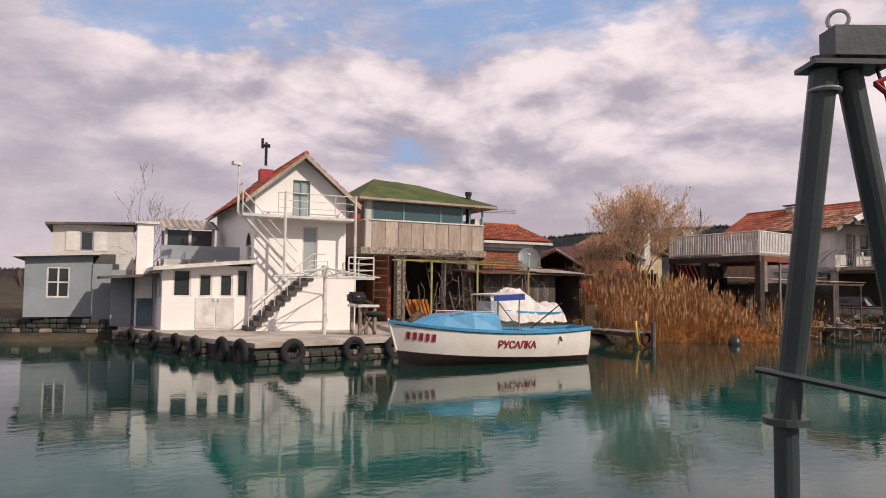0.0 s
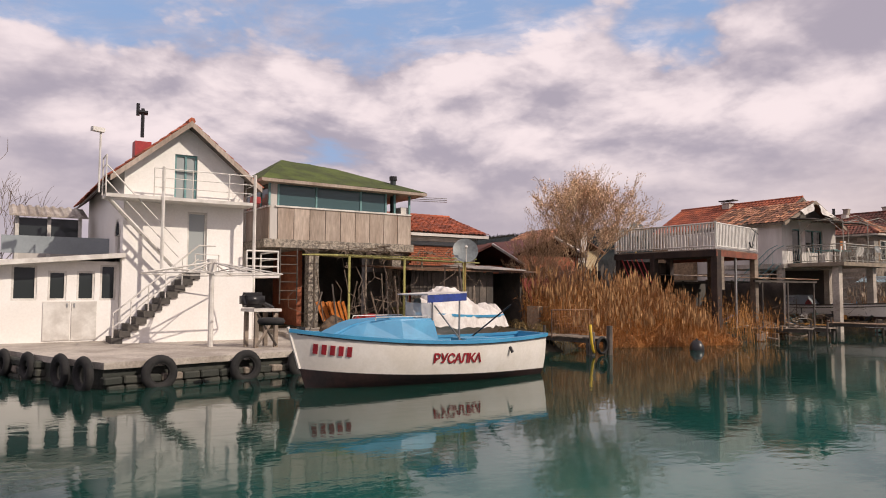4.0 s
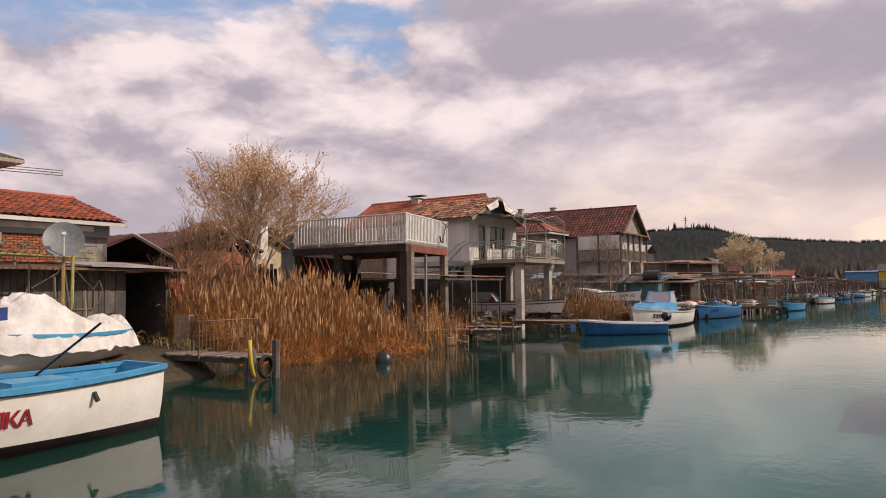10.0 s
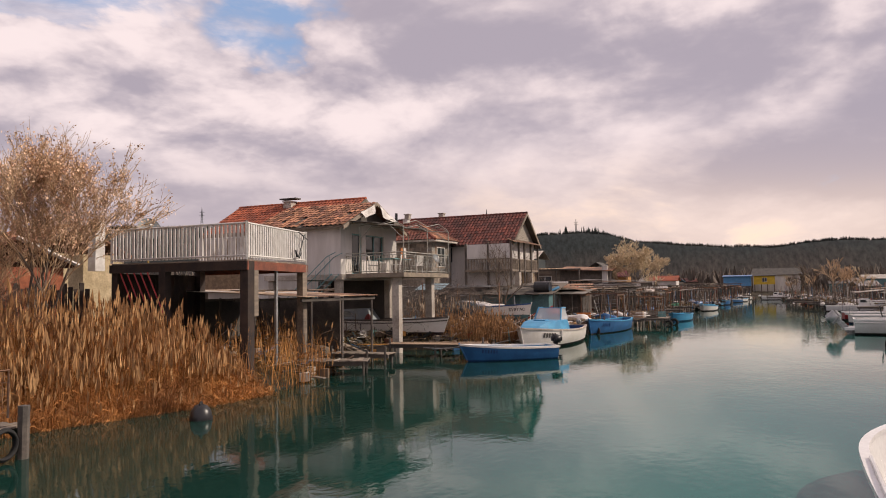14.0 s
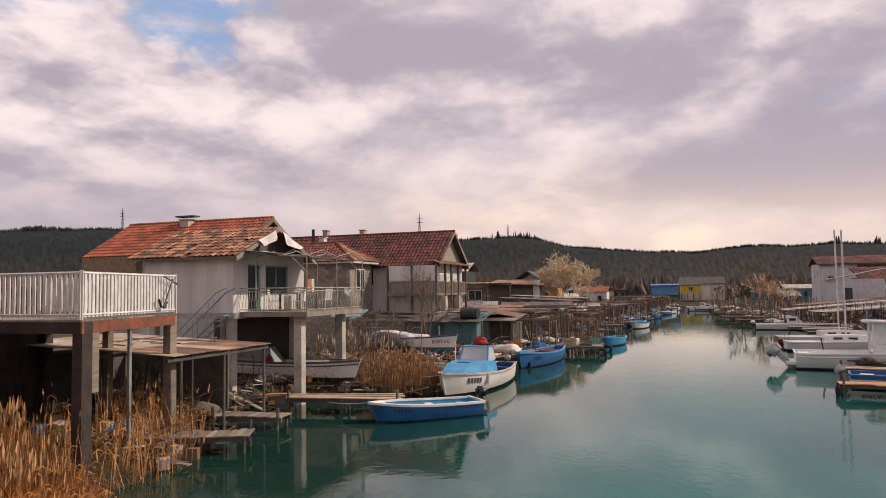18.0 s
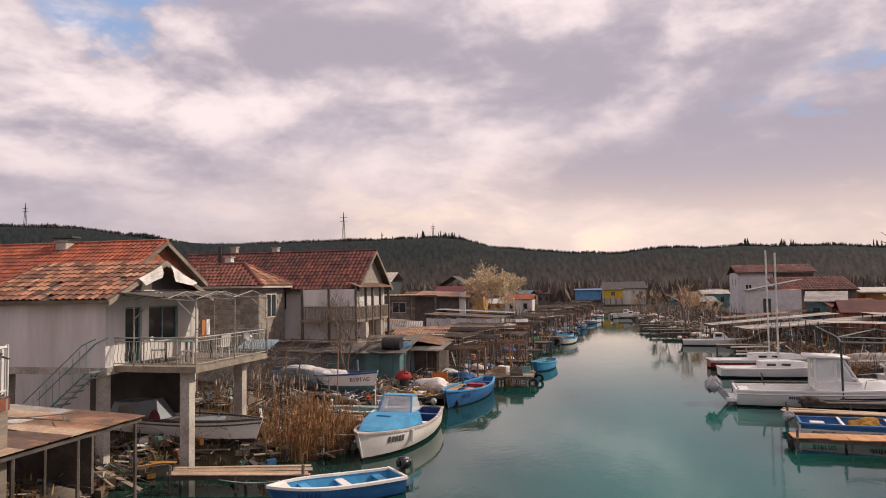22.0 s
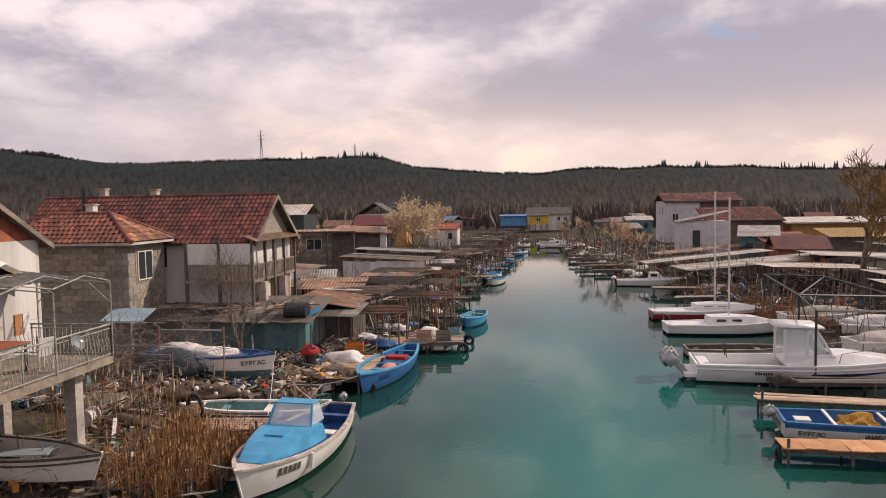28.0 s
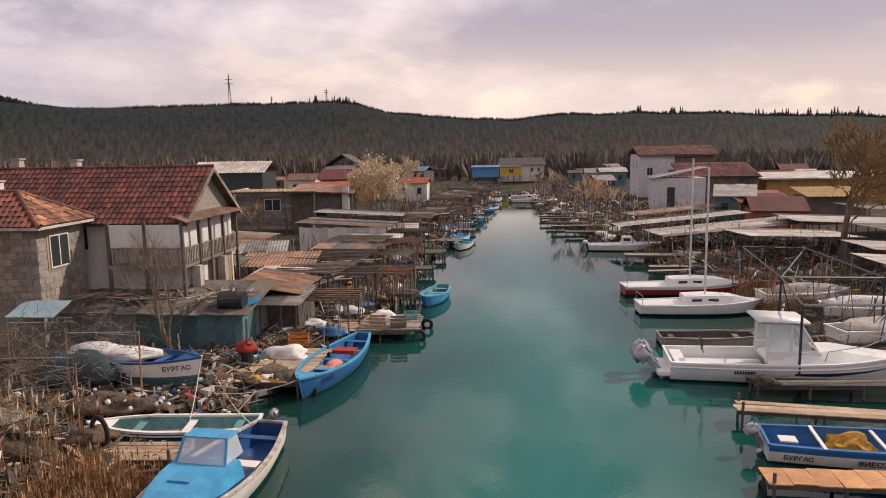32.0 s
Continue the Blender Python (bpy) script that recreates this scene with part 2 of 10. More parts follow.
BLACK = mat("black rubber", (0.012, 0.012, 0.013), (0.022, 0.021, 0.020), 0.85, 5.0, 0.3)
BLACKP = mat("black plastic", (0.02, 0.02, 0.022), None, 0.35, 5.0, 0.05)
# indoor gloom put into a dark colour; also used for dark roofs and lettering
DARKIN = mat("gloom and dark paint", (0.07, 0.065, 0.06), (0.10, 0.09, 0.08), 0.95, 1.0, 0.1)
BOATW = mat("boat white paint", (0.82, 0.78, 0.73), (0.74, 0.69, 0.62), 0.38, 1.1, 0.04)
BOATB = mat("boat blue paint", (0.03, 0.15, 0.36), (0.025, 0.11, 0.27), 0.4, 1.6, 0.05)
SKYB = mat("boat sky blue paint", (0.06, 0.33, 0.56), (0.045, 0.25, 0.45), 0.4, 1.6, 0.05)
DEEPB = mat("boat deep blue paint", (0.02, 0.09, 0.26), (0.02, 0.06, 0.17), 0.4, 1.6, 0.05)
HULLDARK = mat("antifouling paint", (0.03, 0.022, 0.024), (0.06, 0.03, 0.028), 0.7, 2.0, 0.15)
REDP = mat("red paint", (0.42, 0.025, 0.03), (0.30, 0.02, 0.022), 0.5, 2.0, 0.05)
GELCOAT = mat("white gelcoat", (0.80, 0.79, 0.77), (0.72, 0.70, 0.67), 0.22, 0.8, 0.02)
NAVY = mat("navy stripe", (0.02, 0.03, 0.09), None, 0.3, 1.0, 0.0)
DIRTYTIN = mat("dark rotten sheet", (0.19, 0.165, 0.14), (0.08, 0.072, 0.064), 0.85, 1.3, 0.3, rand=0.5)
REEDBROWN = mat("brown reed", (0.34, 0.17, 0.065), (0.20, 0.10, 0.04), 0.85, 0.6, 0.0, rand=0.4)
TARP = mat("pale tarpaulin", (0.70, 0.67, 0.64), (0.54, 0.50, 0.47), 0.75, 2.0, 0.4)
BLUETARP = mat("blue awning cloth", (0.03, 0.06, 0.30), (0.02, 0.045, 0.2), 0.8, 2.0, 0.2)
REDCLOTH = mat("red cloth", (0.40, 0.03, 0.02), (0.28, 0.02, 0.02), 0.85, 2.0, 0.3)
ORANGE = mat("orange plastic", (0.52, 0.17, 0.03), (0.40, 0.12, 0.02), 0.5, 2.0, 0.1)
YELLOW = mat("yellow paint", (0.62, 0.42, 0.03), (0.50, 0.33, 0.03), 0.6, 0.8, 0.05)
LBLUEW = mat("light blue wall", (0.10, 0.30, 0.55), (0.08, 0.24, 0.44), 0.7, 0.8, 0.05)
OCHRE = mat("ochre wall", (0.52, 0.29, 0.10), (0.42, 0.22, 0.08), 0.85, 0.8, 0.1)
NET = mat("brown fishing net", (0.15, 0.10, 0.06), (0.06, 0.045, 0.035), 0.95, 6.0, 0.8, fine=40, rand=0.4)
YNET = mat("orange yellow net", (0.55, 0.28, 0.03), (0.36, 0.17, 0.02), 0.9, 6.0, 0.8, fine=40)
REED = mat("dry reed", (0.52, 0.25, 0.075), (0.34, 0.15, 0.045), 0.85, 0.6, 0.0, rand=0.4)
REEDTOP = mat("reed plume", (0.50, 0.29, 0.13), (0.36, 0.19, 0.08), 0.95, 1.0, 0.0, rand=0.3)
BARK = mat("bare twig bark", (0.20, 0.15, 0.11), (0.12, 0.09, 0.07), 0.9, 4.0, 0.3)
TWIG = mat("pale budding twig", (0.60, 0.42, 0.26), (0.42, 0.28, 0.16), 0.9, 2.0, 0.0, rand=0.3)
BLOSSOM = mat("cream blossom", (0.72, 0.60, 0.42), (0.58, 0.45, 0.28), 0.9, 2.0, 0.0, rand=0.2)
GRASS = mat("dry grass", (0.30, 0.20, 0.08), (0.18, 0.13, 0.05), 0.95, 0.5, 0.0, rand=0.4)
FOREST = mat("bare winter wood", (0.066, 0.062, 0.052), (0.050, 0.056, 0.053), 0.95, 0.012, 0.0, rand=0.2, spec=0.02)
PINE = mat("dark pine", (0.022, 0.034, 0.022), (0.014, 0.022, 0.016), 0.95, 0.3, 0.0, rand=0.3)
OLIVE = mat("olive bush", (0.13, 0.12, 0.03), (0.08, 0.075, 0.022), 0.95, 0.5, 0.0, rand=0.3)
YELLOWTW = mat("yellow green willow twig", (0.34, 0.24, 0.075), (0.22, 0.15, 0.05), 0.9, 0.7, 0.0, rand=0.3)


def junk_mat():
    """Odds and ends: each piece takes its own colour from a worn palette."""
    mt = bpy.data.materials.new("odds and ends")
    mt.use_nodes = True
    nt = mt.node_tree
    n, l = nt.nodes.new, nt.links.new
    bs = nt.nodes["Principled BSDF"]
    g, r = n("ShaderNodeNewGeometry"), n("ShaderNodeValToRGB")
    r.color_ramp.interpolation = "CONSTANT"
    pal = ((0.0, (0.055, 0.046, 0.04)), (0.17, (0.10, 0.075, 0.05)), (0.36, (0.18, 0.125, 0.085)), (0.48, (0.05, 0.055, 0.055)), (0.59, (0.28, 0.215, 0.16)), (0.68, (0.17, 0.075, 0.04)), (0.77, (0.42, 0.38, 0.33)), (0.85, (0.66, 0.63, 0.58)),
           (0.895, (0.04, 0.14, 0.28)), (0.925, (0.10, 0.20, 0.19)), (0.955, (0.40, 0.05, 0.035)), (0.975, (0.50, 0.24, 0.06)))
    for i, (p, c) in enumerate(pal):
        e = r.color_ramp.elements[i] if i < 2 else r.color_ramp.elements.new(p)
        e.position, e.color = p, (*c, 1)
    l(g.outputs["Random Per Island"], r.inputs[0])
    tc, k, h = n("ShaderNodeTexCoord"), n("ShaderNodeTexNoise"), n("ShaderNodeHueSaturation")
    k.inputs["Scale"].default_value, k.inputs["Detail"].default_value = 5.0, 5
    l(tc.outputs["Object"], k.inputs["Vector"])
    v = n("ShaderNodeMapRange")
    v.inputs[3].default_value, v.inputs[4].default_value = 0.6, 1.4
    l(k.outputs["Fac"], v.inputs[0])
    l(r.outputs[0], h.inputs["Color"])
    l(v.outputs[0], h.inputs["Value"])
    l(h.outputs[0], bs.inputs["Base Color"])
    bs.inputs["Roughness"].default_value = 0.8
    return mt


JUNK = junk_mat()


def glass_mat(key, tint, rough=0.06):
    mt = bpy.data.materials.new(key)
    mt.use_nodes = True
    bs = mt.node_tree.nodes["Principled BSDF"]
    bs.inputs["Base Color"].default_value = (*tint, 1)
    bs.inputs["Roughness"].default_value, bs.inputs["IOR"].default_value = rough, 1.5
    return mt


TEALGLASS = glass_mat("blue green glass", (0.055, 0.105, 0.115))
GLASS = glass_mat("window glass", (0.035, 0.042, 0.045))
CURTAIN = glass_mat("curtained glass", (0.34, 0.37, 0.37))


def clear_mat():
    mt = bpy.data.materials.new("clear sheet")
    mt.use_nodes = True
    bs = mt.node_tree.nodes["Principled BSDF"]
    bs.inputs["Base Color"].default_value = (0.75, 0.80, 0.82, 1)
    bs.inputs["Roughness"].default_value = 0.12
    bs.inputs["Alpha"].default_value = 0.35
    return mt


CLEAR = clear_mat()


def water_mat():
    mt = bpy.data.materials.new("canal water")
    mt.use_nodes = True
    nt = mt.node_tree
    n, l = nt.nodes.new, nt.links.new
    bs = nt.nodes["Principled BSDF"]
    tc = n("ShaderNodeTexCoord")
    hs = []
    for s, d, w, st in ((1.0, 3, 0.60, (1, 0.55, 1)), (5.2, 4, 0.26, (1, 0.6, 1)), (0.12, 2, 1.2, (1, 1, 1))):
        mp, k, mu = n("ShaderNodeMapping"), n("ShaderNodeTexNoise"), n("ShaderNodeMath")
        mp.inputs["Scale"].default_value = st
        l(tc.outputs["Object"], mp.inputs[0])
        l(mp.outputs[0], k.inputs["Vector"])
        k.inputs["Scale"].default_value, k.inputs["Detail"].default_value = s, d
        mu.operation = "MULTIPLY"
        mu.inputs[1].default_value = w
        l(k.outputs["Fac"], mu.inputs[0])
        hs.append((mu.outputs[0], k.outputs["Fac"]))
    ad = n("ShaderNodeMath")
    ad.operation = "ADD"
    l(hs[0][0], ad.inputs[0])
    l(hs[1][0], ad.inputs[1])
    bp = n("ShaderNodeBump")
    bp.inputs["Strength"].default_value, bp.inputs["Distance"].default_value = 0.45, 0.022
    l(ad.outputs[0], bp.inputs["Height"])
    l(bp.outputs[0], bs.inputs["Normal"])
    mx = n("ShaderNodeMix")
    mx.data_type = "RGBA"
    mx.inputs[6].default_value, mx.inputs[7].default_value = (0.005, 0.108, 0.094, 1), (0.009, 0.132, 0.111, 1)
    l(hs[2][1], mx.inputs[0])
    # dark bank reflections painted into the colour along both banks, green in the channel
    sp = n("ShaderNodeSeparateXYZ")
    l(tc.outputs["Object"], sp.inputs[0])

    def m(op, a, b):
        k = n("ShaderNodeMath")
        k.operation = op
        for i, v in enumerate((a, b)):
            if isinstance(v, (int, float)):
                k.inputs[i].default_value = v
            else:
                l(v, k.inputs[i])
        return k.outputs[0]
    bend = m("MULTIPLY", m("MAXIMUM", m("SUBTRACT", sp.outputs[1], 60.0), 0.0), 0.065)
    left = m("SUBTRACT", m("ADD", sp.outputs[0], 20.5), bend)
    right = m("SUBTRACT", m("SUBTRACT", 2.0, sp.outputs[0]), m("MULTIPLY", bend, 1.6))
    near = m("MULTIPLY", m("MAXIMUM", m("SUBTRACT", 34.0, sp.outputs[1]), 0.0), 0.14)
    # depth here: distance from the banks, less at low y, wobbled by noise
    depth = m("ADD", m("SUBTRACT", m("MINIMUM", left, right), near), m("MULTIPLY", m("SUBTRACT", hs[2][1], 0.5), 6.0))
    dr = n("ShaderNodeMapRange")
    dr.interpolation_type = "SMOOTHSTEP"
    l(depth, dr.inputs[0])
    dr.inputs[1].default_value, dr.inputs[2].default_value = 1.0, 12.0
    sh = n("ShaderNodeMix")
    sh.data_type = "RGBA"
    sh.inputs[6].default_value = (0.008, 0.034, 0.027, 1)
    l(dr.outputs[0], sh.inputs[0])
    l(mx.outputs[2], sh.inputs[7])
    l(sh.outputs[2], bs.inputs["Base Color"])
    bs.inputs["Roughness"].default_value, bs.inputs["IOR"].default_value = 0.02, 1.30
    return mt


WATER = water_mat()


# ---------------------------------------------------------------- mesh helpers
def BM():
    return bmesh.new()


def quadbox(bm, v):
    p = [bm.verts.new(q) for q in v]
    for f in ((3, 2, 1, 0), (4, 5, 6, 7), (0, 1, 5, 4), (1, 2, 6, 5), (2, 3, 7, 6), (3, 0, 4, 7)):
        bm.faces.new([p[i] for i in f])
    return bm


def box(bm, x0, y0, z0, x1, y1, z1):
    x0, x1, y0, y1, z0, z1 = min(x0, x1), max(x0, x1), min(y0, y1), max(y0, y1), min(z0, z1), max(z0, z1)
    return quadbox(bm, ((x0, y0, z0), (x1, y0, z0), (x1, y1, z0), (x0, y1, z0), (x0, y0, z1), (x1, y0, z1), (x1, y1, z1), (x0, y1, z1)))


def mbox(bm, m, sx, sy, sz):
    """A box of that size round the origin of m."""
    h = (sx / 2, sy / 2, sz / 2)
    return quadbox(bm, [m @ Vector((i * h[0], j * h[1], k * h[2])) for k in (-1, 1) for i, j in ((-1, -1), (1, -1), (1, 1), (-1, 1))])


def slab(bm, pts, th):
    """A plate through the points (seen from above, anticlockwise), th thick downwards."""
    n = len(pts)
    a = [bm.verts.new(p) for p in pts]
    b = [bm.verts.new((p[0], p[1], p[2] - th)) for p in pts]
    bm.faces.new(a)
    bm.faces.new(b[::-1])
    for i in range(n):
        j = (i + 1) % n
        bm.faces.new((a[i], b[i], b[j], a[j]))
    return bm


def rod(bm, p, q, r, n=6, r2=None):
    p, q = Vector(p), Vector(q)
    d = q - p
    if d.length < 1e-6:
        return bm
    t = d.to_track_quat("Z", "Y").to_matrix()
    r2 = r if r2 is None else r2
    ring = [[bm.verts.new(c + t @ Vector((math.cos(2 * math.pi * i / n) * k, math.sin(2 * math.pi * i / n) * k, 0))) for i in range(n)] for c, k in ((p, r), (q, r2))]
    for i in range(n):
        j = (i + 1) % n
        bm.faces.new((ring[0][i], ring[0][j], ring[1][j], ring[1][i]))
    bm.faces.new(ring[0][::-1])
    bm.faces.new(ring[1])
    return bm


def chain(bm, pts, r, n=6):
    """One bent tube through the points."""
    ps = [Vector(p) for p in pts]
    ps = [p for i, p in enumerate(ps) if i == 0 or (p - ps[i - 1]).length > 1e-6]
    if len(ps) < 2:
        return bm
    d = [(q - p).normalized() for p, q in zip(ps, ps[1:])]
    rings = []
    side = d[0].orthogonal().normalized()
    for i, p in enumerate(ps):
        a, b = d[max(i - 1, 0)], d[min(i, len(d) - 1)]
        t = a + b
        t = t.normalized() if t.length > 1e-4 else b
        side = side - t * side.dot(t)
        side = side.normalized() if side.length > 1e-4 else t.orthogonal().normalized()
        up = t.cross(side)
        rings.append([bm.verts.new(p + (side * math.cos(2 * math.pi * k / n) + up * math.sin(2 * math.pi * k / n)) * r) for k in range(n)])
    for u, v in zip(rings, rings[1:]):
        for k in range(n):
            bm.faces.new((u[k], u[(k + 1) % n], v[(k + 1) % n], v[k]))
    bm.faces.new(rings[0][::-1])
    bm.faces.new(rings[-1])
    return bm


def ringmesh(bm, c, R, r, axis="x", N=18, n=7, squash=1.0):
    vs = []
    for i in range(N):
        u = 2 * math.pi * i / N
        row = []
        for j in range(n):
            v = 2 * math.pi * j / n
            k = R + r * math.cos(v)
            a, b, h = k * math.cos(u), k * math.sin(u), r * math.sin(v) * squash
            row.append(bm.verts.new(Vector(c) + Vector({"x": (h, a, b), "y": (a, h, b), "z": (a, b, h)}[axis])))
        vs.append(row)
    for i in range(N):
        for j in range(n):
            bm.faces.new((vs[i][j], vs[(i + 1) % N][j], vs[(i + 1) % N][(j + 1) % n], vs[i][(j + 1) % n]))
    return bm


def lump(bm, c, sx, sy, sz, seed=0, rough=0.25, sub=2, flat=True):
    """An uneven heap or bag."""
    r = bmesh.ops.create_icosphere(bm, subdivisions=sub, radius=1.0)
    for v in r["verts"]:
        k = 1 + rough * noise.noise(v.co * 1.7 + Vector((seed * 3.7, seed, 0)))
        z = v.co.z * k
        if flat and z < 0:
            z *= 0.15
        v.co = Vector(c) + Vector((v.co.x * k * sx, v.co.y * k * sy, z * sz))
    return bm


def part(name, bm, material, parent=None, label="", smooth=False, kind=""):
    me = bpy.data.meshes.new(name)
    if smooth:
        for f in bm.faces:
            f.smooth = True
    bm.normal_update()
    bm.to_mesh(me)
    bm.free()
    me.materials.append(material)
    ob = new(name, me)
    if parent:
        ob.parent = parent
    return tagged(ob, label, kind=kind)


def share(name, me, parent, m):
    ob = new(name, me)
    ob.parent = parent
    ob.matrix_basis = m
    return ob


def thing(name, x, y, z, rz=0.0, label="", category="", group="", kind=""):
    ob = new(name)
    ob.empty_display_size = 0.2
    ob.matrix_basis = pose(x, y, z, 0, 0, rz)
    return tagged(ob, label, category, group, kind)


def rnd(a, b):
    return random.uniform(a, b)


# ---------------------------------------------------------------- ground, water, hills
LEFT = ((-400, -150), (-60, -60), (-31.5, -4), (-29.6, 1.4), (-22.0, 3.6), (-20.0, 4.4), (-21.2, 9.0), (-22.5, 14.0), (-22.6, 19.0), (-23.6, 21.0), (-22.4, 25.0),
        (-22.0, 29.0), (-23.0, 32.6), (-25.2, 33.4), (-25.9, 37.0), (-25.6, 41.2), (-21.8, 42.4), (-20.6, 44.0), (-20.8, 48.9), (-24.8, 49.5), (-25.0, 51.6), (-20.8, 52.3), (-20.6, 54.0), (-19.5, 60.0), (-18.2, 70.0),
        (-18.4, 86.0), (-17.0, 100.0), (-15.8, 118.0), (-14.2, 146.0), (-13.0, 170.0), (-12.0, 184.0))
RIGHT = ((400, -150), (60, -60), (14, -20), (11, 10), (7, 34), (4.5, 44), (3.2, 52), (3.6, 60), (2.6, 70), (1.5, 80), (0.5, 92), (-2.5, 104), (-5.0, 124), (-6.5, 146), (-7.5, 170), (-9, 184))


def bank(line, y):
    if y <= line[0][1]:
        return line[0][0]
    for (x0, y0), (x1, y1) in zip(line, line[1:]):
        if y <= y1:
            return x0 + (x1 - x0) * (y - y0) / max(y1 - y0, 1e-6)
    return None


RIDGE = ((-180, 0.5), (-95, 0.8), (-75, 1.98), (-60, 3.78), (-50, 4.68), (-43, 4.88), (-37, 4.38), (-33, 3.58), (-27, 3.78), (-21, 3.98), (-15, 4.18), (-12, 3.98), (-9, 3.28), (-4, 2.78), (0, 2.58), (4, 2.98), (9, 2.9), (14, 2.8), (20, 2.5), (27, 2.1), (45, 1.8), (70, 1), (100, 0.4), (180, 0.3))


def hill(x, y):
    """The wooded ridges that close the valley."""
    d = math.hypot(x + 11, y - 29)
    if d < 300:
        return 0.0
    az = math.degrees(math.atan2(x + 11, y - 29))
    el = next(e0 + (e1 - e0) * (az - a0) / (a1 - a0) for (a0, e0), (a1, e1) in zip(RIDGE, RIDGE[1:]) if a0 <= az <= a1)
    top = 3.0 + 700 * math.tan(radians(el)) + 2.5 * noise.noise(Vector((az * 0.35, 0, 2)))
    k = min((d - 300) / 400, 1.0)
    return top * k * k * (3 - 2 * k) * (1 + 0.12 * noise.noise(Vector((x * 0.008, y * 0.008, 3))) * (1 - k))


def ground_z(x, y):
    a, b = bank(LEFT, y), bank(RIGHT, y)
    if a is None:
        e = 5.0 if y > 190 else 0.5
    else:
        e = max(a - x, x - b)
    if e <= 0:
        z = -1.2 if e < -1.5 else -1.2 - 1.2 * (-e / 1.5 - 1)
        z = -1.4 + 1.4 * max(0.0, 1 + e / 1.2)
    else:
        z = min(0.28 * e, 0.62) + 0.12 * noise.noise(Vector((x * 0.35, y * 0.35, 1))) * min(e, 1) + min(max(e - 6, 0) * 0.02, 0.5)
    if -33.5 < x < -19.5 and -1.0 < y < 10.6:         # cut away under the quay slab
        z = min(z, 0.34)
    return z + hill(x, y)


def grid_sheet():
    def steps(near0, near1, st, far0, far1):
        v, k = [], st
        c = near0
        lo = []
        while c > far0:
            k *= 1.22
            c -= k
            lo.append(max(c, far0))
        v = lo[::-1]
        c = near0
        while c < near1:
            v.append(c)
            c += st
        k = st
        while c < far1:
            v.append(c)
            k *= 1.22
            k = min(k, 45)
            c += k
        v.append(far1)
        return v

    xs, ys = steps(-48, 26, 0.9, -2600, 2600), steps(-6, 190, 1.0, -900, 2800)
    vs = [(x, y, ground_z(x, y)) for y in ys for x in xs]
    w = len(xs)
    fs = [(j * w + i, j * w + i + 1, (j + 1) * w + i + 1, (j + 1) * w + i) for j in range(len(ys) - 1) for i in range(w - 1)]
    me = bpy.data.meshes.new("ground")
    me.from_pydata(vs, [], fs)
    me.polygons.foreach_set("use_smooth", [True] * len(me.polygons))
    return me


def ground_mat():
    """Earth and dead grass near the canal; on the hills the woods' colour, haze tint painted in."""
    mt = mat("bank earth", (0.090, 0.072, 0.050), (0.042, 0.038, 0.028), 0.95, 0.35, 0.6, fine=6.0, spec=0.08)
    nt = mt.node_tree
    n, l = nt.nodes.new, nt.links.new
    bs = nt.nodes["Principled BSDF"]
    src = bs.inputs["Base Color"].links[0].from_socket
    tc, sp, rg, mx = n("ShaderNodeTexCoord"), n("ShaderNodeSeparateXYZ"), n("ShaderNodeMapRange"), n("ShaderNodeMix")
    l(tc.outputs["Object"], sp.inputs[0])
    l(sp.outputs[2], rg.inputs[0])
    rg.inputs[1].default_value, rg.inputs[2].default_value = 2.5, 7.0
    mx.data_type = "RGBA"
    # woods: brown on the lower slopes, dark green grey with painted haze above, in patches and fine crowns
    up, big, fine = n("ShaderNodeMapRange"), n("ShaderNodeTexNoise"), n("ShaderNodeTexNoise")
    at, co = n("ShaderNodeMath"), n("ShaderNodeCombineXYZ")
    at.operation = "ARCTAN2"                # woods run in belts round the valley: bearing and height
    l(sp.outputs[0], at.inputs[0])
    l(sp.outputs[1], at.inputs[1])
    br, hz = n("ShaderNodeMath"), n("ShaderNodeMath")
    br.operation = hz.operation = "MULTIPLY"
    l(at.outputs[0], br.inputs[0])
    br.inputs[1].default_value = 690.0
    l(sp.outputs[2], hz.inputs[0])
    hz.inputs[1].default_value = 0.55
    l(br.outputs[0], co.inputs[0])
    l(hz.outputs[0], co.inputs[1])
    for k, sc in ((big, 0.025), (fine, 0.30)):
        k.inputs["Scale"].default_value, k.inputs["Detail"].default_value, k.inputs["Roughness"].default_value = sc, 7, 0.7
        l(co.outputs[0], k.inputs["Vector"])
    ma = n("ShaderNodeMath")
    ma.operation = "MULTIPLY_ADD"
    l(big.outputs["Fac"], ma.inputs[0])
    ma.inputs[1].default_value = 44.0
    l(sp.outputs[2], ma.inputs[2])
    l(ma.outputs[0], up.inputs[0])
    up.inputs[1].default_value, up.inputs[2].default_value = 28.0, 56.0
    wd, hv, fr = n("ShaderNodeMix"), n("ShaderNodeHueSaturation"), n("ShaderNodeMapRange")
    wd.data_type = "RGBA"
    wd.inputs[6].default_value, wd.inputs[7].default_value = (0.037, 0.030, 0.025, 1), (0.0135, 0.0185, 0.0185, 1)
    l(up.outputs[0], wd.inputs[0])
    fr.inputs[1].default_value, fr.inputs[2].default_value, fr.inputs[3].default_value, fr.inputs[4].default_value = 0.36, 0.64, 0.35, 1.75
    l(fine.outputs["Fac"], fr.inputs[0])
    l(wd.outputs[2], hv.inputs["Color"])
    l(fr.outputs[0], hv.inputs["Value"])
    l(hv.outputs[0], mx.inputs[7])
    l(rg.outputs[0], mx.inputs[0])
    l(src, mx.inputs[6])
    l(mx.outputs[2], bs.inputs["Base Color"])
    return mt


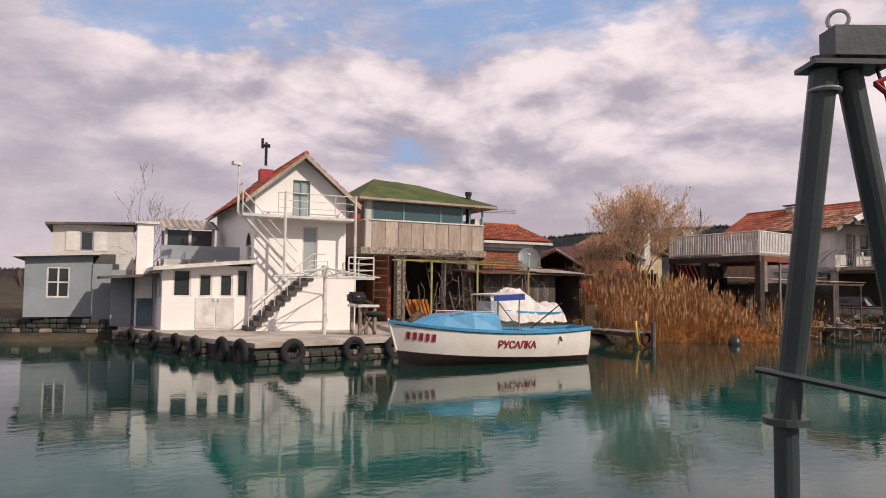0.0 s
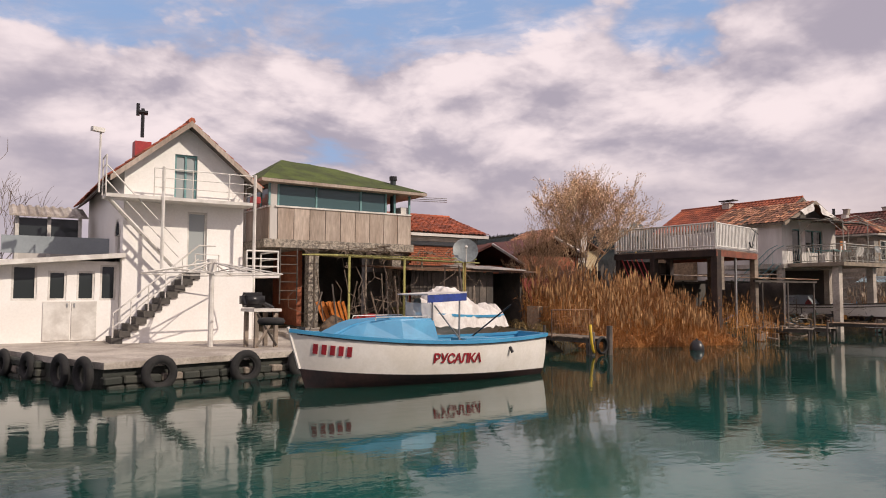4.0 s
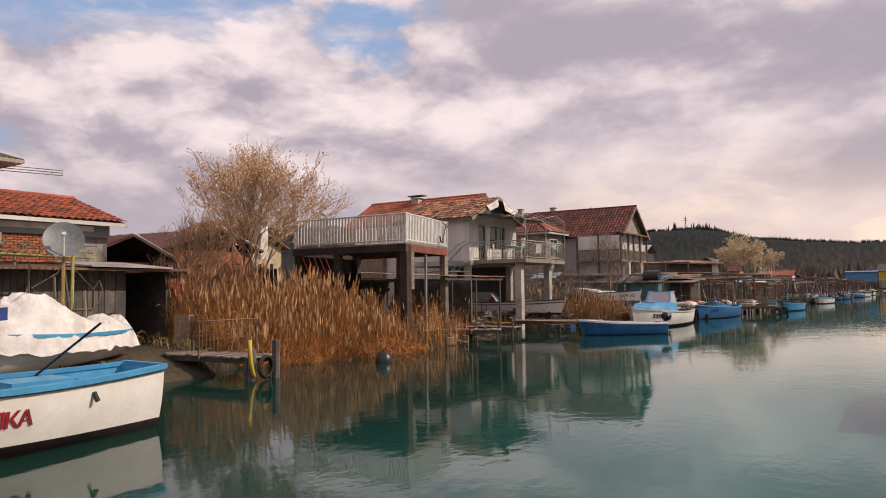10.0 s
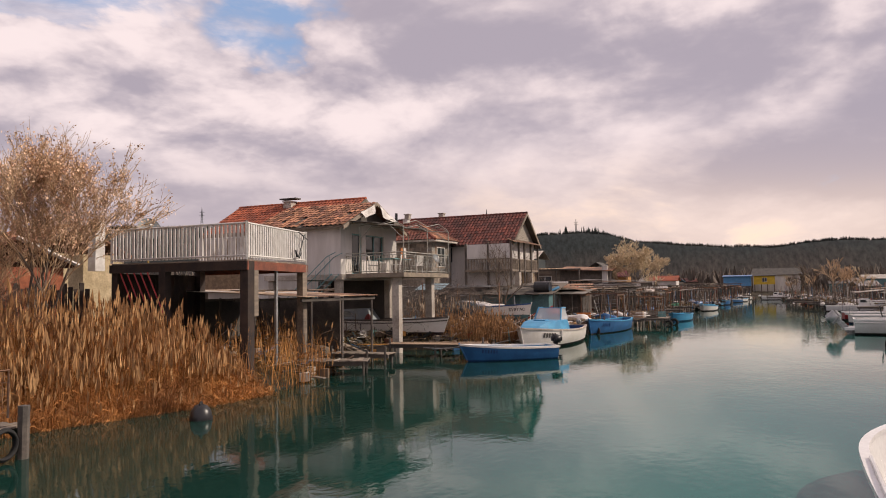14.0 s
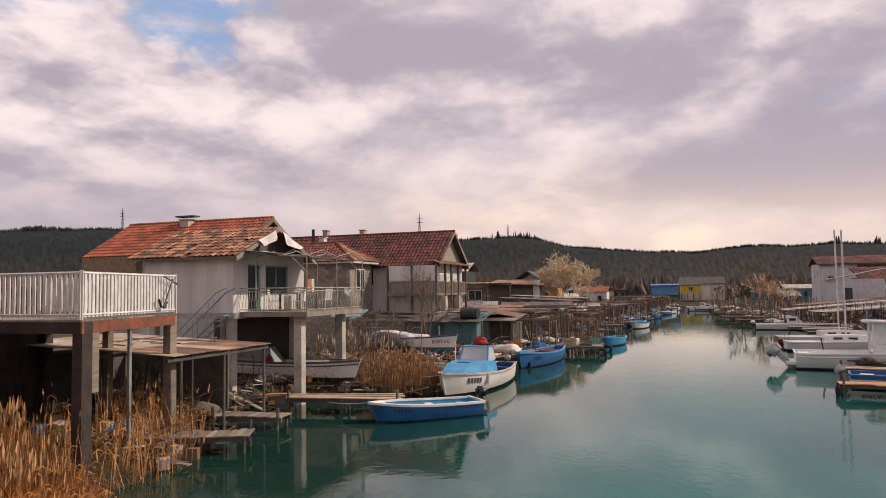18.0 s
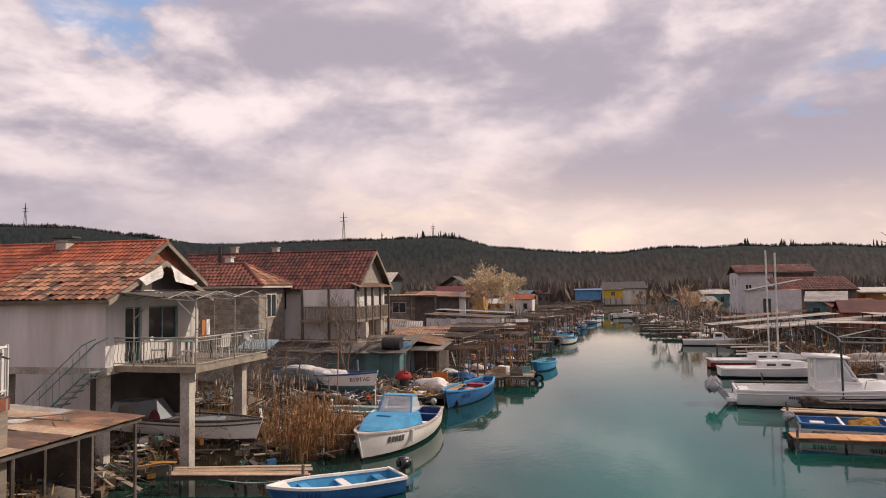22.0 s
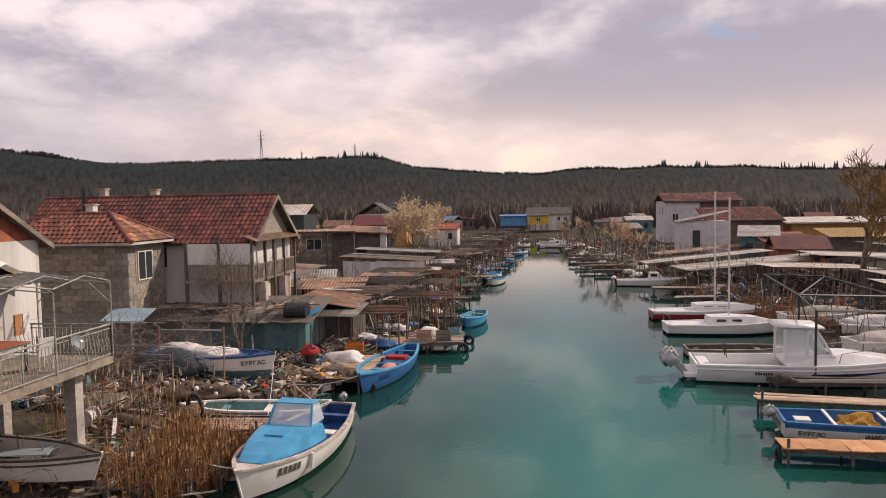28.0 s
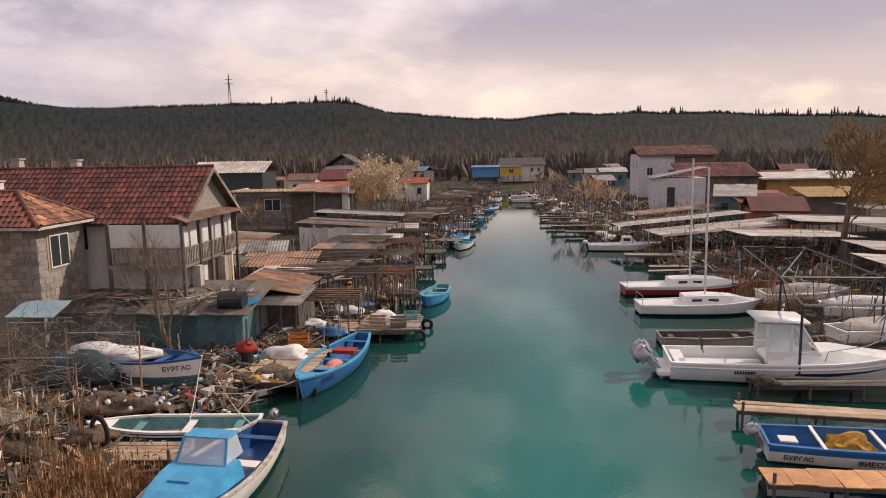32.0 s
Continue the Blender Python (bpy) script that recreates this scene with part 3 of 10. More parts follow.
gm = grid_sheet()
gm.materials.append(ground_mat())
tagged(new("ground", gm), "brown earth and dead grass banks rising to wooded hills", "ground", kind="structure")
bm = BM()
slab(bm, ((-300, -200, 0), (300, -200, 0), (300, 188, 0), (-300, 188, 0)), 0.02)
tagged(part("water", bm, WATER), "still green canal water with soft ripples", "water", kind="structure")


# ---------------------------------------------------------------- builders
def wall_open(bm, axis, at, th, a0, a1, z0, z1, holes=()):
    """A wall in the plane axis = at, th thick inwards (sign of th), from a0 to a1, with rectangular holes (b0, b1, h0, h1)."""
    us = sorted({a0, a1, *[v for h in holes for v in h[:2]]})
    zs = sorted({z0, z1, *[min(max(v, z0), z1) for h in holes for v in h[2:]]})
    vert, new_faces = {}, []

    def at_(i, j, d):
        if (i, j, d) not in vert:
            e = at + th * d
            vert[i, j, d] = bm.verts.new((e, us[i], zs[j]) if axis == "x" else (us[i], e, zs[j]))
        return vert[i, j, d]

    def solid(i, j):
        if not (0 <= i < len(us) - 1 and 0 <= j < len(zs) - 1):
            return False
        u, z = (us[i] + us[i + 1]) / 2, (zs[j] + zs[j + 1]) / 2
        return not any(h[0] < u < h[1] and h[2] < z < h[3] for h in holes)
    for i in range(len(us) - 1):
        for j in range(len(zs) - 1):
            if not solid(i, j):
                continue
            for d in (0, 1):
                new_faces.append(bm.faces.new((at_(i, j, d), at_(i + 1, j, d), at_(i + 1, j + 1, d), at_(i, j + 1, d))))
            for di, dj, p, q in ((-1, 0, (i, j), (i, j + 1)), (1, 0, (i + 1, j), (i + 1, j + 1)), (0, -1, (i, j), (i + 1, j)), (0, 1, (i, j + 1), (i + 1, j + 1))):
                if not solid(i + di, j + dj):
                    new_faces.append(bm.faces.new((at_(*p, 0), at_(*q, 0), at_(*q, 1), at_(*p, 1))))
    bmesh.ops.recalc_face_normals(bm, faces=new_faces)
    return bm


def window(parent, axis, at, b0, b1, z0, z1, fr=WPAINT, inward=-1.0, bars=(1, 0), depth=0.10, fw=0.06, label="", name="window", glass=None):
    """Frame, mullions and a pane set into a wall's hole."""
    w = part(name, _framebm(axis, at + inward * depth, b0, b1, z0, z1, fw, bars), fr, parent, label)
    bm = BM()
    d = at + inward * (depth + 0.02)
    if axis == "x":
        box(bm, d, b0 + 0.01, z0 + 0.01, d + 0.01, b1 - 0.01, z1 - 0.01)
    else:
        box(bm, b0 + 0.01, d, z0 + 0.01, b1 - 0.01, d + 0.01, z1 - 0.01)
    part("pane", bm, glass or GLASS, w)
    return w


def _framebm(axis, at, b0, b1, z0, z1, fw, bars):
    us, zs = [b0 + fw], [z0 + fw]
    for i in range(bars[0]):
        c = b0 + (b1 - b0) * (i + 1) / (bars[0] + 1)
        us += [c - fw / 2, c + fw / 2]
    for i in range(bars[1]):
        c = z0 + (z1 - z0) * (i + 1) / (bars[1] + 1)
        zs += [c - fw / 2, c + fw / 2]
    us.append(b1 - fw)
    zs.append(z1 - fw)
    holes = [(us[i], us[i + 1], zs[j], zs[j + 1]) for i in range(0, len(us), 2) for j in range(0, len(zs), 2)]
    return wall_open(BM(), axis, at - 0.03, 0.065, b0, b1, z0, z1, holes)


def tile_mesh(w, l):
    """One curved roof tile: w wide, l long down the slope (-y), arched."""
    bm = BM()
    prof = [(-0.5, 0.0), (-0.34, 0.028), (-0.12, 0.05), (0.1, 0.05), (0.3, 0.024), (0.5, 0.0)]
    rows = []
    for y, dz, k in ((0.0, -0.004, 0.94), (-l, 0.030, 1.0)):
        rows.append([bm.verts.new((x * w * k, y, z + dz)) for x, z in prof])
    low = [bm.verts.new((x * w, -l, z + 0.012)) for x, z in prof]
    for i in range(len(prof) - 1):
        bm.faces.new((rows[0][i], rows[1][i], rows[1][i + 1], rows[0][i + 1]))
        bm.faces.new((rows[1][i], low[i], low[i + 1], rows[1][i + 1]))
    me = bpy.data.meshes.new("tile")
    bm.to_mesh(me)
    bm.free()
    return me


def tiled_slope(parent, material, ridge0, ridge1, eave0, eave1, tw=0.24, tl=0.34, single=0, skip=0.0, seed=1):
    """Tiles on the quad ridge0-ridge1-eave1-eave0; the first `single` from the eave up are tiles of their own, the rest one mesh."""
    rg = random.Random(seed)
    r0, r1, e0, e1 = map(Vector, (ridge0, ridge1, eave0, eave1))
    down = ((e0 - r0) + (e1 - r1)) / 2
    rows = max(2, round(down.length / tl))
    base = tile_mesh(tw * 1.04, tl * 1.12)
    base.materials.append(material)
    big_v, big_f, cnt = [], [], 0
    bv = [v.co.copy() for v in base.vertices]
    bf = [tuple(p.vertices) for p in base.polygons]
    for i in range(rows - 1, -1, -1):
        a, b = r0 + (e0 - r0) * (i / rows), r1 + (e1 - r1) * (i / rows)
        n = max(1, round((b - a).length / tw))
        ax = (b - a).normalized()
        dn = ((e0 - r0) + (e1 - r1)).normalized()
        dn = (dn - ax * dn.dot(ax)).normalized()
        nz = ax.cross(-dn)
        if nz.z < 0:
            ax, nz = -ax, -nz
        for j in range(n):
            if rg.random() < skip:
                continue
            c = a + (b - a) * ((j + 0.5) / n) + nz * (0.012 + rg.uniform(-0.006, 0.008))
            yv = -dn
            m = Matrix(((ax.x, yv.x, nz.x, c.x), (ax.y, yv.y, nz.y, c.y), (ax.z, yv.z, nz.z, c.z), (0, 0, 0, 1)))
            m = m @ pose(0, 0, 0, 0, 0, rg.uniform(-1.6, 1.6))
            if cnt < single:
                share("tile", base, parent, m)
                cnt += 1
            else:
                k = len(big_v)
                big_v.extend(m @ v for v in bv)
                big_f.extend(tuple(q + k for q in p) for p in bf)
    if big_v:
        me = bpy.data.meshes.new("tiles")
        me.from_pydata(big_v, [], big_f)
        me.materials.append(material)
        ob = new("tiles", me)
        ob.parent = parent
        tagged(ob, kind="stuff")


def ridge_caps(parent, material, a, b, step=0.36, r=0.11):
    a, b = Vector(a), Vector(b)
    bm = BM()
    n = max(1, int((b - a).length / step))
    for i in range(n):
        p, q = a + (b - a) * (i / n), a + (b - a) * ((i + 1.1) / n)
        rod(bm, p, q, r * 0.9, 7, r)
    part("ridge_tile", bm, material, parent)


def rail(parent, pts, h=0.95, r=0.022, material=WPAINT, bars=3, label=""):
    """A tube railing along the points."""
    p = [Vector(q) for q in pts]
    w = part("railing", chain(BM(), [q + Vector((0, 0, h)) for q in p], r), material, parent, label)
    for q in p:
        part("post", rod(BM(), q, q + Vector((0, 0, h)), r), material, w)
    for k in range(1, bars):
        part("rail", chain(BM(), [q + Vector((0, 0, h * k / bars)) for q in p], r * 0.7), material, w)
    return w


def tyre(x, y, z, rz=0.0, rx=0.0, R=0.27, r=0.10, label="black rubber tyre hung on the quay as a fender", flat=False):
    t = thing("tyre", x, y, z, rz, label, "tyre", "tyre fenders")
    if rx:
        t.matrix_basis = pose(x, y, z, rx, 0, rz)
    part("tread", ringmesh(BM(), (0, 0, 0), R, r, "z" if flat else "x", 22, 8, 0.85), BLACK, t, smooth=True)
    b = BM()
    ringmesh(b, (0, 0, 0), R - r * 0.75, 0.03, "z" if flat else "x", 22, 6, 2.2)
    part("inner_bead", b, BLACK, t, smooth=True)
    return t


# ---------------------------------------------------------------- white house on the quay
def quay():
    q = [(-20.3, 4.2), (-21.3, 9.2), (-27.0, 11.0), (-33.0, 11.0), (-33.0, 1.0), (-29.8, 1.0), (-22.6, 3.3)]
    bm = BM()
    slab(bm, [(x, y, 0.56) for x, y in q[::1]], 0.14)
    top = part("pavement", bm, CONC)
    tagged(top, "cracked pale concrete quay slab in front of the white house", "quay", kind="structure")
    bm = BM()
    slab(bm, [(x + 0.12 * (-1 if x > -27 else 0), y, 0.43) for x, y in q], 1.6)
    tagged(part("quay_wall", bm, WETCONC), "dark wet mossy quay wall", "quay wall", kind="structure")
    # rubble course under the slab
    st = thing("stone_footing", 0, 0, 0, 0, "dark uneven stones at the foot of the quay", "stones")
    rg = random.Random(4)
    for (x0, y0), (x1, y1), z1 in (((-22.6, 3.25), (-29.8, 0.95), 0.5), ((-30.6, 1.6), (-32.3, -3.2), 0.86), ((-20.35, 4.1), (-21.35, 9.2), 0.30)):
        d = math.hypot(x1 - x0, y1 - y0)
        z = -0.1
        while z < z1 - 0.08:
            s = rg.uniform(0, 0.2)
            while s < d:
                w = rg.uniform(0.22, 0.5)
                k = min(s + w / 2, d) / d
                bm = BM()
                mbox(bm, pose(x0 + (x1 - x0) * k, y0 + (y1 - y0) * k, z + 0.09, rg.uniform(-4, 4), rg.uniform(-4, 4), math.degrees(math.atan2(y1 - y0, x1 - x0)) + rg.uniform(-5, 5)), w * 0.95, 0.24, 0.17)
                bmesh.ops.bevel(bm, geom=bm.edges[:], offset=0.03, segments=1, affect="EDGES")
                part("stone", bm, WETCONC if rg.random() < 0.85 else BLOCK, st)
                s += w
            z += 0.185
    for i, (x, y) in enumerate(((-28.0, 1.35), (-26.2, 1.95), (-24.4, 2.5), (-23.1, 2.95), (-21.6, 3.5), (-20.6, 3.85), (-20.35, 5.3), (-20.75, 7.3), (-21.05, 8.8))):
        ang = 107 if y < 3.9 else 191
        tyre(x, y, 0.30 if i < 6 else 0.28, ang - 180 if y < 3.9 else 11, R=0.25 if i < 4 else 0.30)


quay()


def white_house():
    h = thing("white_house", -27, 5.45, 0.56, 0, "white rendered three storey house with red tiled gable roof", "house")
    D, W = -9.0, 3.6                       # depth to -x, width to +y
    Z1, Z2, ZE, ZR = 2.05, 4.28, 5.22, 6.72
    bm = BM()
    wall_open(bm, "x", 0, -0.22, 0, W, 0, ZE + 0.001, [(1.43, 2.11, Z2 + 0.04, ZE), (1.85, 2.45, Z1 + 0.04, Z1 + 1.92), (2.75, 3.45, 0.05, 1.85)])
    part("wall", bm, WHITE, h)
    bm = BM()
    wall_open(bm, "y", W, -0.22, D, -0.22, 0, ZE, [(-2.6, -1.9, Z2 + 0.1, Z2 + 0.85)])
    part("wall", bm, WHITE, h)
    bm = BM()
    wall_open(bm, "y", 0, 0.22, D, -0.22, 0, ZE, [(-1.5, -0.5, Z1 + 0.25, Z1 + 1.15)])
    part("wall", bm, WHITE, h)
    part("wall", box(BM(), D, 0.22, 0, D + 0.22, W - 0.22, ZE), WHITE, h)

    def prism(x, pts):
        bm = BM()
        n = len(pts)
        f, k = [bm.verts.new((x, y, z)) for y, z in pts], [bm.verts.new((x - 0.22, y, z)) for y, z in pts]
        bm.faces.new(f)
        bm.faces.new(k[::-1])
        for i in range(n):
            bm.faces.new((f[i], k[i], k[(i + 1) % n], f[(i + 1) % n]))
        bmesh.ops.recalc_face_normals(bm, faces=bm.faces[:])
        part("gable", bm, WHITE, h)
    g = (ZR - 0.12 - ZE) / (W / 2)
    prism(D + 0.22, ((0, ZE), (W, ZE), (W / 2, ZR - 0.12)))
    prism(0, ((0, ZE), (1.43, ZE), (1.43, ZE + g * 1.43)))
    prism(0, ((2.11, ZE), (W, ZE), (2.11, ZE + g * (W - 2.11))))
    prism(0, ((1.43, 5.75), (2.11, 5.75), (2.11, ZE + g * (W - 2.11)), (W / 2, ZR - 0.12), (1.43, ZE + g * 1.43)))
    # solid dark block in place of the unlit rooms
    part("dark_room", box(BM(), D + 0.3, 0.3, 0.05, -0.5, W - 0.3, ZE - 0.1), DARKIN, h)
    # roof
    ov, ex = 0.45, 0.45
    sl = (ZR - ZE) / (W / 2)
    for s, nm in ((-1, 0), (1, 1)):
        e = W / 2 + s * (W / 2 + ov)
        zr, ze = ZR, ZE - ov * sl
        bm = BM()
        quadbox(bm, [(D - 0.3, W / 2, zr - 0.10), (ex, W / 2, zr - 0.10), (ex, e, ze - 0.10), (D - 0.3, e, ze - 0.10), (D - 0.3, W / 2, zr - 0.02), (ex, W / 2, zr - 0.02), (ex, e, ze - 0.02), (D - 0.3, e, ze - 0.02)])
        bmesh.ops.recalc_face_normals(bm, faces=bm.faces[:])
        rf = part("roof_deck", bm, DARKWOOD, h)
        tiled_slope(rf, TILE, (D - 0.3, W / 2, zr), (ex, W / 2, zr), (D - 0.3, e, ze), (ex, e, ze), 0.24, 0.34, 0, seed=5 + nm)
        bm = BM()
        quadbox(bm, [(ex, W / 2, zr - 0.16), (ex + 0.05, W / 2, zr - 0.16), (ex + 0.05, e, ze - 0.16), (ex, e, ze - 0.16), (ex, W / 2, zr + 0.02), (ex + 0.05, W / 2, zr + 0.02), (ex + 0.05, e, ze + 0.02), (ex, e, ze + 0.02)])
        bmesh.ops.recalc_face_normals(bm, faces=bm.faces[:])
        part("verge_board", bm, PANEL, h)
    ridge_caps(h, TILE, (D - 0.3, W / 2, ZR + 0.02), (ex, W / 2, ZR + 0.02))
    ch = part("chimney", box(BM(), -2.05, 0.5, ZR - 1.0, -1.55, 1.0, ZR - 0.38), REDP, h, "red painted chimney with a black pipe")
    part("pipe", rod(BM(), (-1.8, .75, ZR - 0.2), (-1.8, .75, ZR + 0.75), 0.06), BLACKP, ch)
    cb = BM()
    rod(cb, (-1.8, .6, ZR + 0.62), (-1.8, .9, ZR + 0.62), 0.08)
    rod(cb, (-1.8, .6, ZR + 0.5), (-1.8, .6, ZR + 0.9), 0.06)
    part("cowl", cb, BLACKP, ch)
    # slabs
    part("floor_slab", box(BM(), -0.02, -0.6, Z2 - 0.10, 0.85, W + 0.15, Z2), WPAINT, h)
    part("floor_slab", box(BM(), -0.02, 1.8, Z1 - 0.12, 0.95, W + 0.02, Z1), WPAINT, h)
    part("side_balcony", box(BM(), -1.6, W + 0.0, Z1 - 0.12, 0.3, W + 1.15, Z1), WPAINT, h)
    rail(h, [(0.28, W + 0.05, Z1), (0.28, W + 1.1, Z1), (-1.5, W + 1.1, Z1)], 0.75, 0.03)
    rail(h, [(0.8, 0.7, Z2), (0.8, 1.8, Z2), (0.8, 2.9, Z2), (0.8, W + 0.1, Z2), (-0.1, W + 0.1, Z2)], 0.85, 0.018)
    rail(h, [(0.9, 1.9, Z1), (0.9, 2.6, Z1)], 0.55, 0.02)
    for y in (0.95, W + 0.1):
        part("post", rod(BM(), (0.86, y, -0.0 if y > 2 else Z1), (0.86, y, ZE - 0.05), 0.05), WPAINT, h)
    # doors and windows
    window(h, "x", 0, 1.43, 2.11, Z2 + 0.04, 5.75, TEALPAINT, bars=(1, 0), label="teal framed balcony door", name="door", glass=CURTAIN)
    window(h, "x", 0, 1.85, 2.45, Z1 + 0.04, Z1 + 1.92, WPAINT, bars=(0, 0), name="door", glass=CURTAIN)
    window(h, "y", W, -2.6, -1.9, Z2 + 0.1, Z2 + 0.85, DARKWOOD)
    part("door", box(BM(), -0.14, 2.75, 0.05, -0.09, 3.45, 1.85), WPAINT, h)
    # round headed window on the side
    w = window(h, "y", 0, -1.5, -0.5, Z1 + 0.25, Z1 + 1.15, WPAINT, inward=1.0, bars=(2, 1))
    bm = BM()
    arc = [(-1.0 + 0.5 * math.cos(t), 0.0, Z1 + 1.15 + 0.5 * math.sin(t)) for t in np.linspace(0, math.pi, 13)]
    for y in (-0.012,):
        v = [bm.verts.new((p[0], y, p[2])) for p in arc]
        bm.faces.new(v)
    part("arch_pane", bm, GLASS, w)
    part("arch_frame", chain(BM(), arc, 0.035), WPAINT, w)
    # outside stairs on a solid white flank
    n = 11
    fl = BM()
    y0, y1 = -0.35, 1.95
    pts = [(y0, 0.0)] + [(y0 + (y1 - y0) * (i // 2 + (i % 2)) / n if i % 2 == 0 else y0 + (y1 - y0) * (i // 2) / n, Z1 * ((i + 1) // 2) / n) for i in range(1, 2)]
    v = []
    for x in (0.02, 1.05):
        v.append([fl.verts.new((x, y, z)) for y, z in ((y0 + 0.15, 0), (W + 0.02, 0), (W + 0.02, Z1 - 0.13), (y1, Z1 - 0.13))])
    for f in ((0, 1, 2, 3),):
        fl.faces.new([v[1][i] for i in f])
        fl.faces.new([v[0][i] for i in f[::-1]])
    for i in range(4):
        j = (i + 1) % 4
        fl.faces.new((v[0][i], v[0][j], v[1][j], v[1][i]))
    bmesh.ops.recalc_face_normals(fl, faces=fl.faces[:])
    part("stair_flank", fl, WHITE, h)
    for i in range(n):
        z = Z1 * (i + 1) / n
        y = y0 + (y1 - y0) * i / n
        part("step", box(BM(), 0.02, y - 0.03, z - 0.20, 1.13, y + 0.26, z - 0.02), DARKIN, h, "dark stair step")
    for x in (1.1,):
        part("handrail", chain(BM(), [(x, y0, 0.0), (x, y0, 0.85), (x, y1, Z1 + 0.8), (x, y1 + 0.5, Z1 + 0.8)], 0.025), WPAINT, h)
        part("handrail", chain(BM(), [(x, y0, 0.45), (x, y1, Z1 + 0.4)], 0.018), WPAINT, h)
        for i in range(1, 5):
            k = i / 5
            y, z = y0 + (y1 - y0) * k, Z1 * k
            part("baluster", rod(BM(), (x, y, z), (x, y, z + 0.85), 0.018), WPAINT, h)
    # steel flight to the upper balcony
    st = part("upper_stair", rod(BM(), (0.7, -0.6, Z2 - 0.02), (0.7, 1.45, Z1 + 0.05), 0.045), WPAINT, h, "white steel flight of stairs")
    part("stringer", rod(BM(), (0.45, -0.6, Z2 - 0.02), (0.45, 1.45, Z1 + 0.05), 0.045), WPAINT, st)
    for i in range(1, 10):
        k = i / 10
        part("tread", box(BM(), 0.43, -0.6 + 2.05 * k - 0.04, Z2 - 2.2 * k - 0.02, 0.72, -0.6 + 2.05 * k + 0.04, Z2 - 2.2 * k), WPAINT, st)
    part("handrail", chain(BM(), [(0.72, -0.6, Z2 + 0.85), (0.72, 1.45, Z1 + 0.9)], 0.022), WPAINT, st)
    part("handrail", chain(BM(), [(0.72, -0.6, Z2 + 0.4), (0.72, 1.45, Z1 + 0.45)], 0.018), WPAINT, st)
    rail(h, [(0.8, -0.6, Z2), (0.05, -0.6, Z2)], 1.1, 0.022, bars=4)
    # lamp on a pole at the balcony corner
    lp = part("lamp_pole", rod(BM(), (0.8, -0.78, Z2), (0.8, -0.78, Z2 + 1.75), 0.03), WPAINT, h)
    part("lamp_head", mbox(BM(), pose(0.85, -0.86, Z2 + 1.78, 0, 0, 20), 0.16, 0.34, 0.12), WPAINT, lp)
    part("flower_box", box(BM(), 0.5, W + 0.05, Z2 + 0.02, 0.78, W + 0.32, Z2 + 0.22), REDP, h, "red flower box")
    part("meter_box", box(BM(), 0.0, 3.0, 1.80, 0.08, 3.2, 1.9), BLACKP, h)


white_house()


def annex():
    h = thing("annex", -27.4, 2.3, 0.56, 0, "low white annex with double glazed doors and a lean-to roof", "annex")
    W, D, H = 3.14, -4.0, 2.36
    front = [(0.36, 0.99, 1.2, 2.2), (1.26, 1.74, 1.2, 2.06), (2.0, 2.48, 1.2, 2.06), (2.62, 3.06, 1.2, 2.26)]
    bm = BM()
    wall_open(bm, "x", 0, -0.16, 0, W, 0, H, front)
    part("wall", bm, WHITE, h)
    bm = BM()
    wall_open(bm, "y", 0, 0.16, D, -0.16, 0, H - 0.25, [(-1.6, -0.45, 1.15, 2.0)])
    part("wall", bm, WHITE, h)
    # gloom of the annex, built as a dark block
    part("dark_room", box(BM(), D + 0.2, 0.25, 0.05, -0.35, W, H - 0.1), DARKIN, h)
    for b0, b1, z0, z1 in front:
        window(h, "x", 0, b0, b1, z0, z1, WPAINT, bars=(0, 0), depth=0.06)
    window(h, "y", 0, -1.6, -0.45, 1.15, 2.0, WPAINT, inward=1.0, bars=(1, 1), depth=0.05)
    for y0, y1 in ((1.16, 1.85), (1.89, 2.55)):
        d = part("door", box(BM(), 0.004, y0, 0.05, 0.03, y1, 1.17), WPAINT, h)
        part("door_handle", box(BM(), 0.03, y1 - 0.1 if y0 < 1.5 else y0 + 0.05, 1.0, 0.06, y1 - 0.06 if y0 < 1.5 else y0 + 0.09, 1.12), STEEL, d)
    bm = BM()
    quadbox(bm, [(D, -0.35, H - 0.22), (0.5, -0.35, H - 0.22), (0.5, W + 0.1, H + 0.12), (D, W + 0.1, H + 0.12), (D, -0.35, H - 0.08), (0.5, -0.35, H - 0.08), (0.5, W + 0.1, H + 0.26), (D, W + 0.1, H + 0.26)])
    part("roof", bm, WPAINT, h)
    # parapet of the roof terrace and the white pillar
    part("parapet", box(BM(), -2.6, 0.1, H + 0.3, -2.45, W + 0.2, H + 0.85), GREYWALL, h)
    part("pillar", box(BM(), -3.0, -0.75, 1.1, -2.5, -0.15, H + 1.65), WHITE, h)
    part("pillar_cap", box(BM(), -3.05, -0.85, H + 1.65, -2.4, 0.05, H + 1.75), WPAINT, h)
    # bay with the blue door and its dark awning
    part("bay_wall", box(BM(), -3.4, -1.6, 0, -3.1, -0.85, 2.2), GREYWALL, h)
    part("door", box(BM(), -3.3, -0.85, 0.02, -3.2, -0.05, 1.95), BLUEDOOR, h, "grey blue door")
    part("post", rod(BM(), (-2.1, -0.75, 0), (-2.1, -0.75, 2.0), 0.04), WPAINT, h)
    bm = BM()
    slab(bm, [(-3.4, -2.1, 1.93), (-1.7, -2.0, 1.93), (-1.2, 0.0, 2.06), (-3.4, 0.0, 2.06)], 0.1)
    part("awning", bm, DARKWOOD, h)


annex()


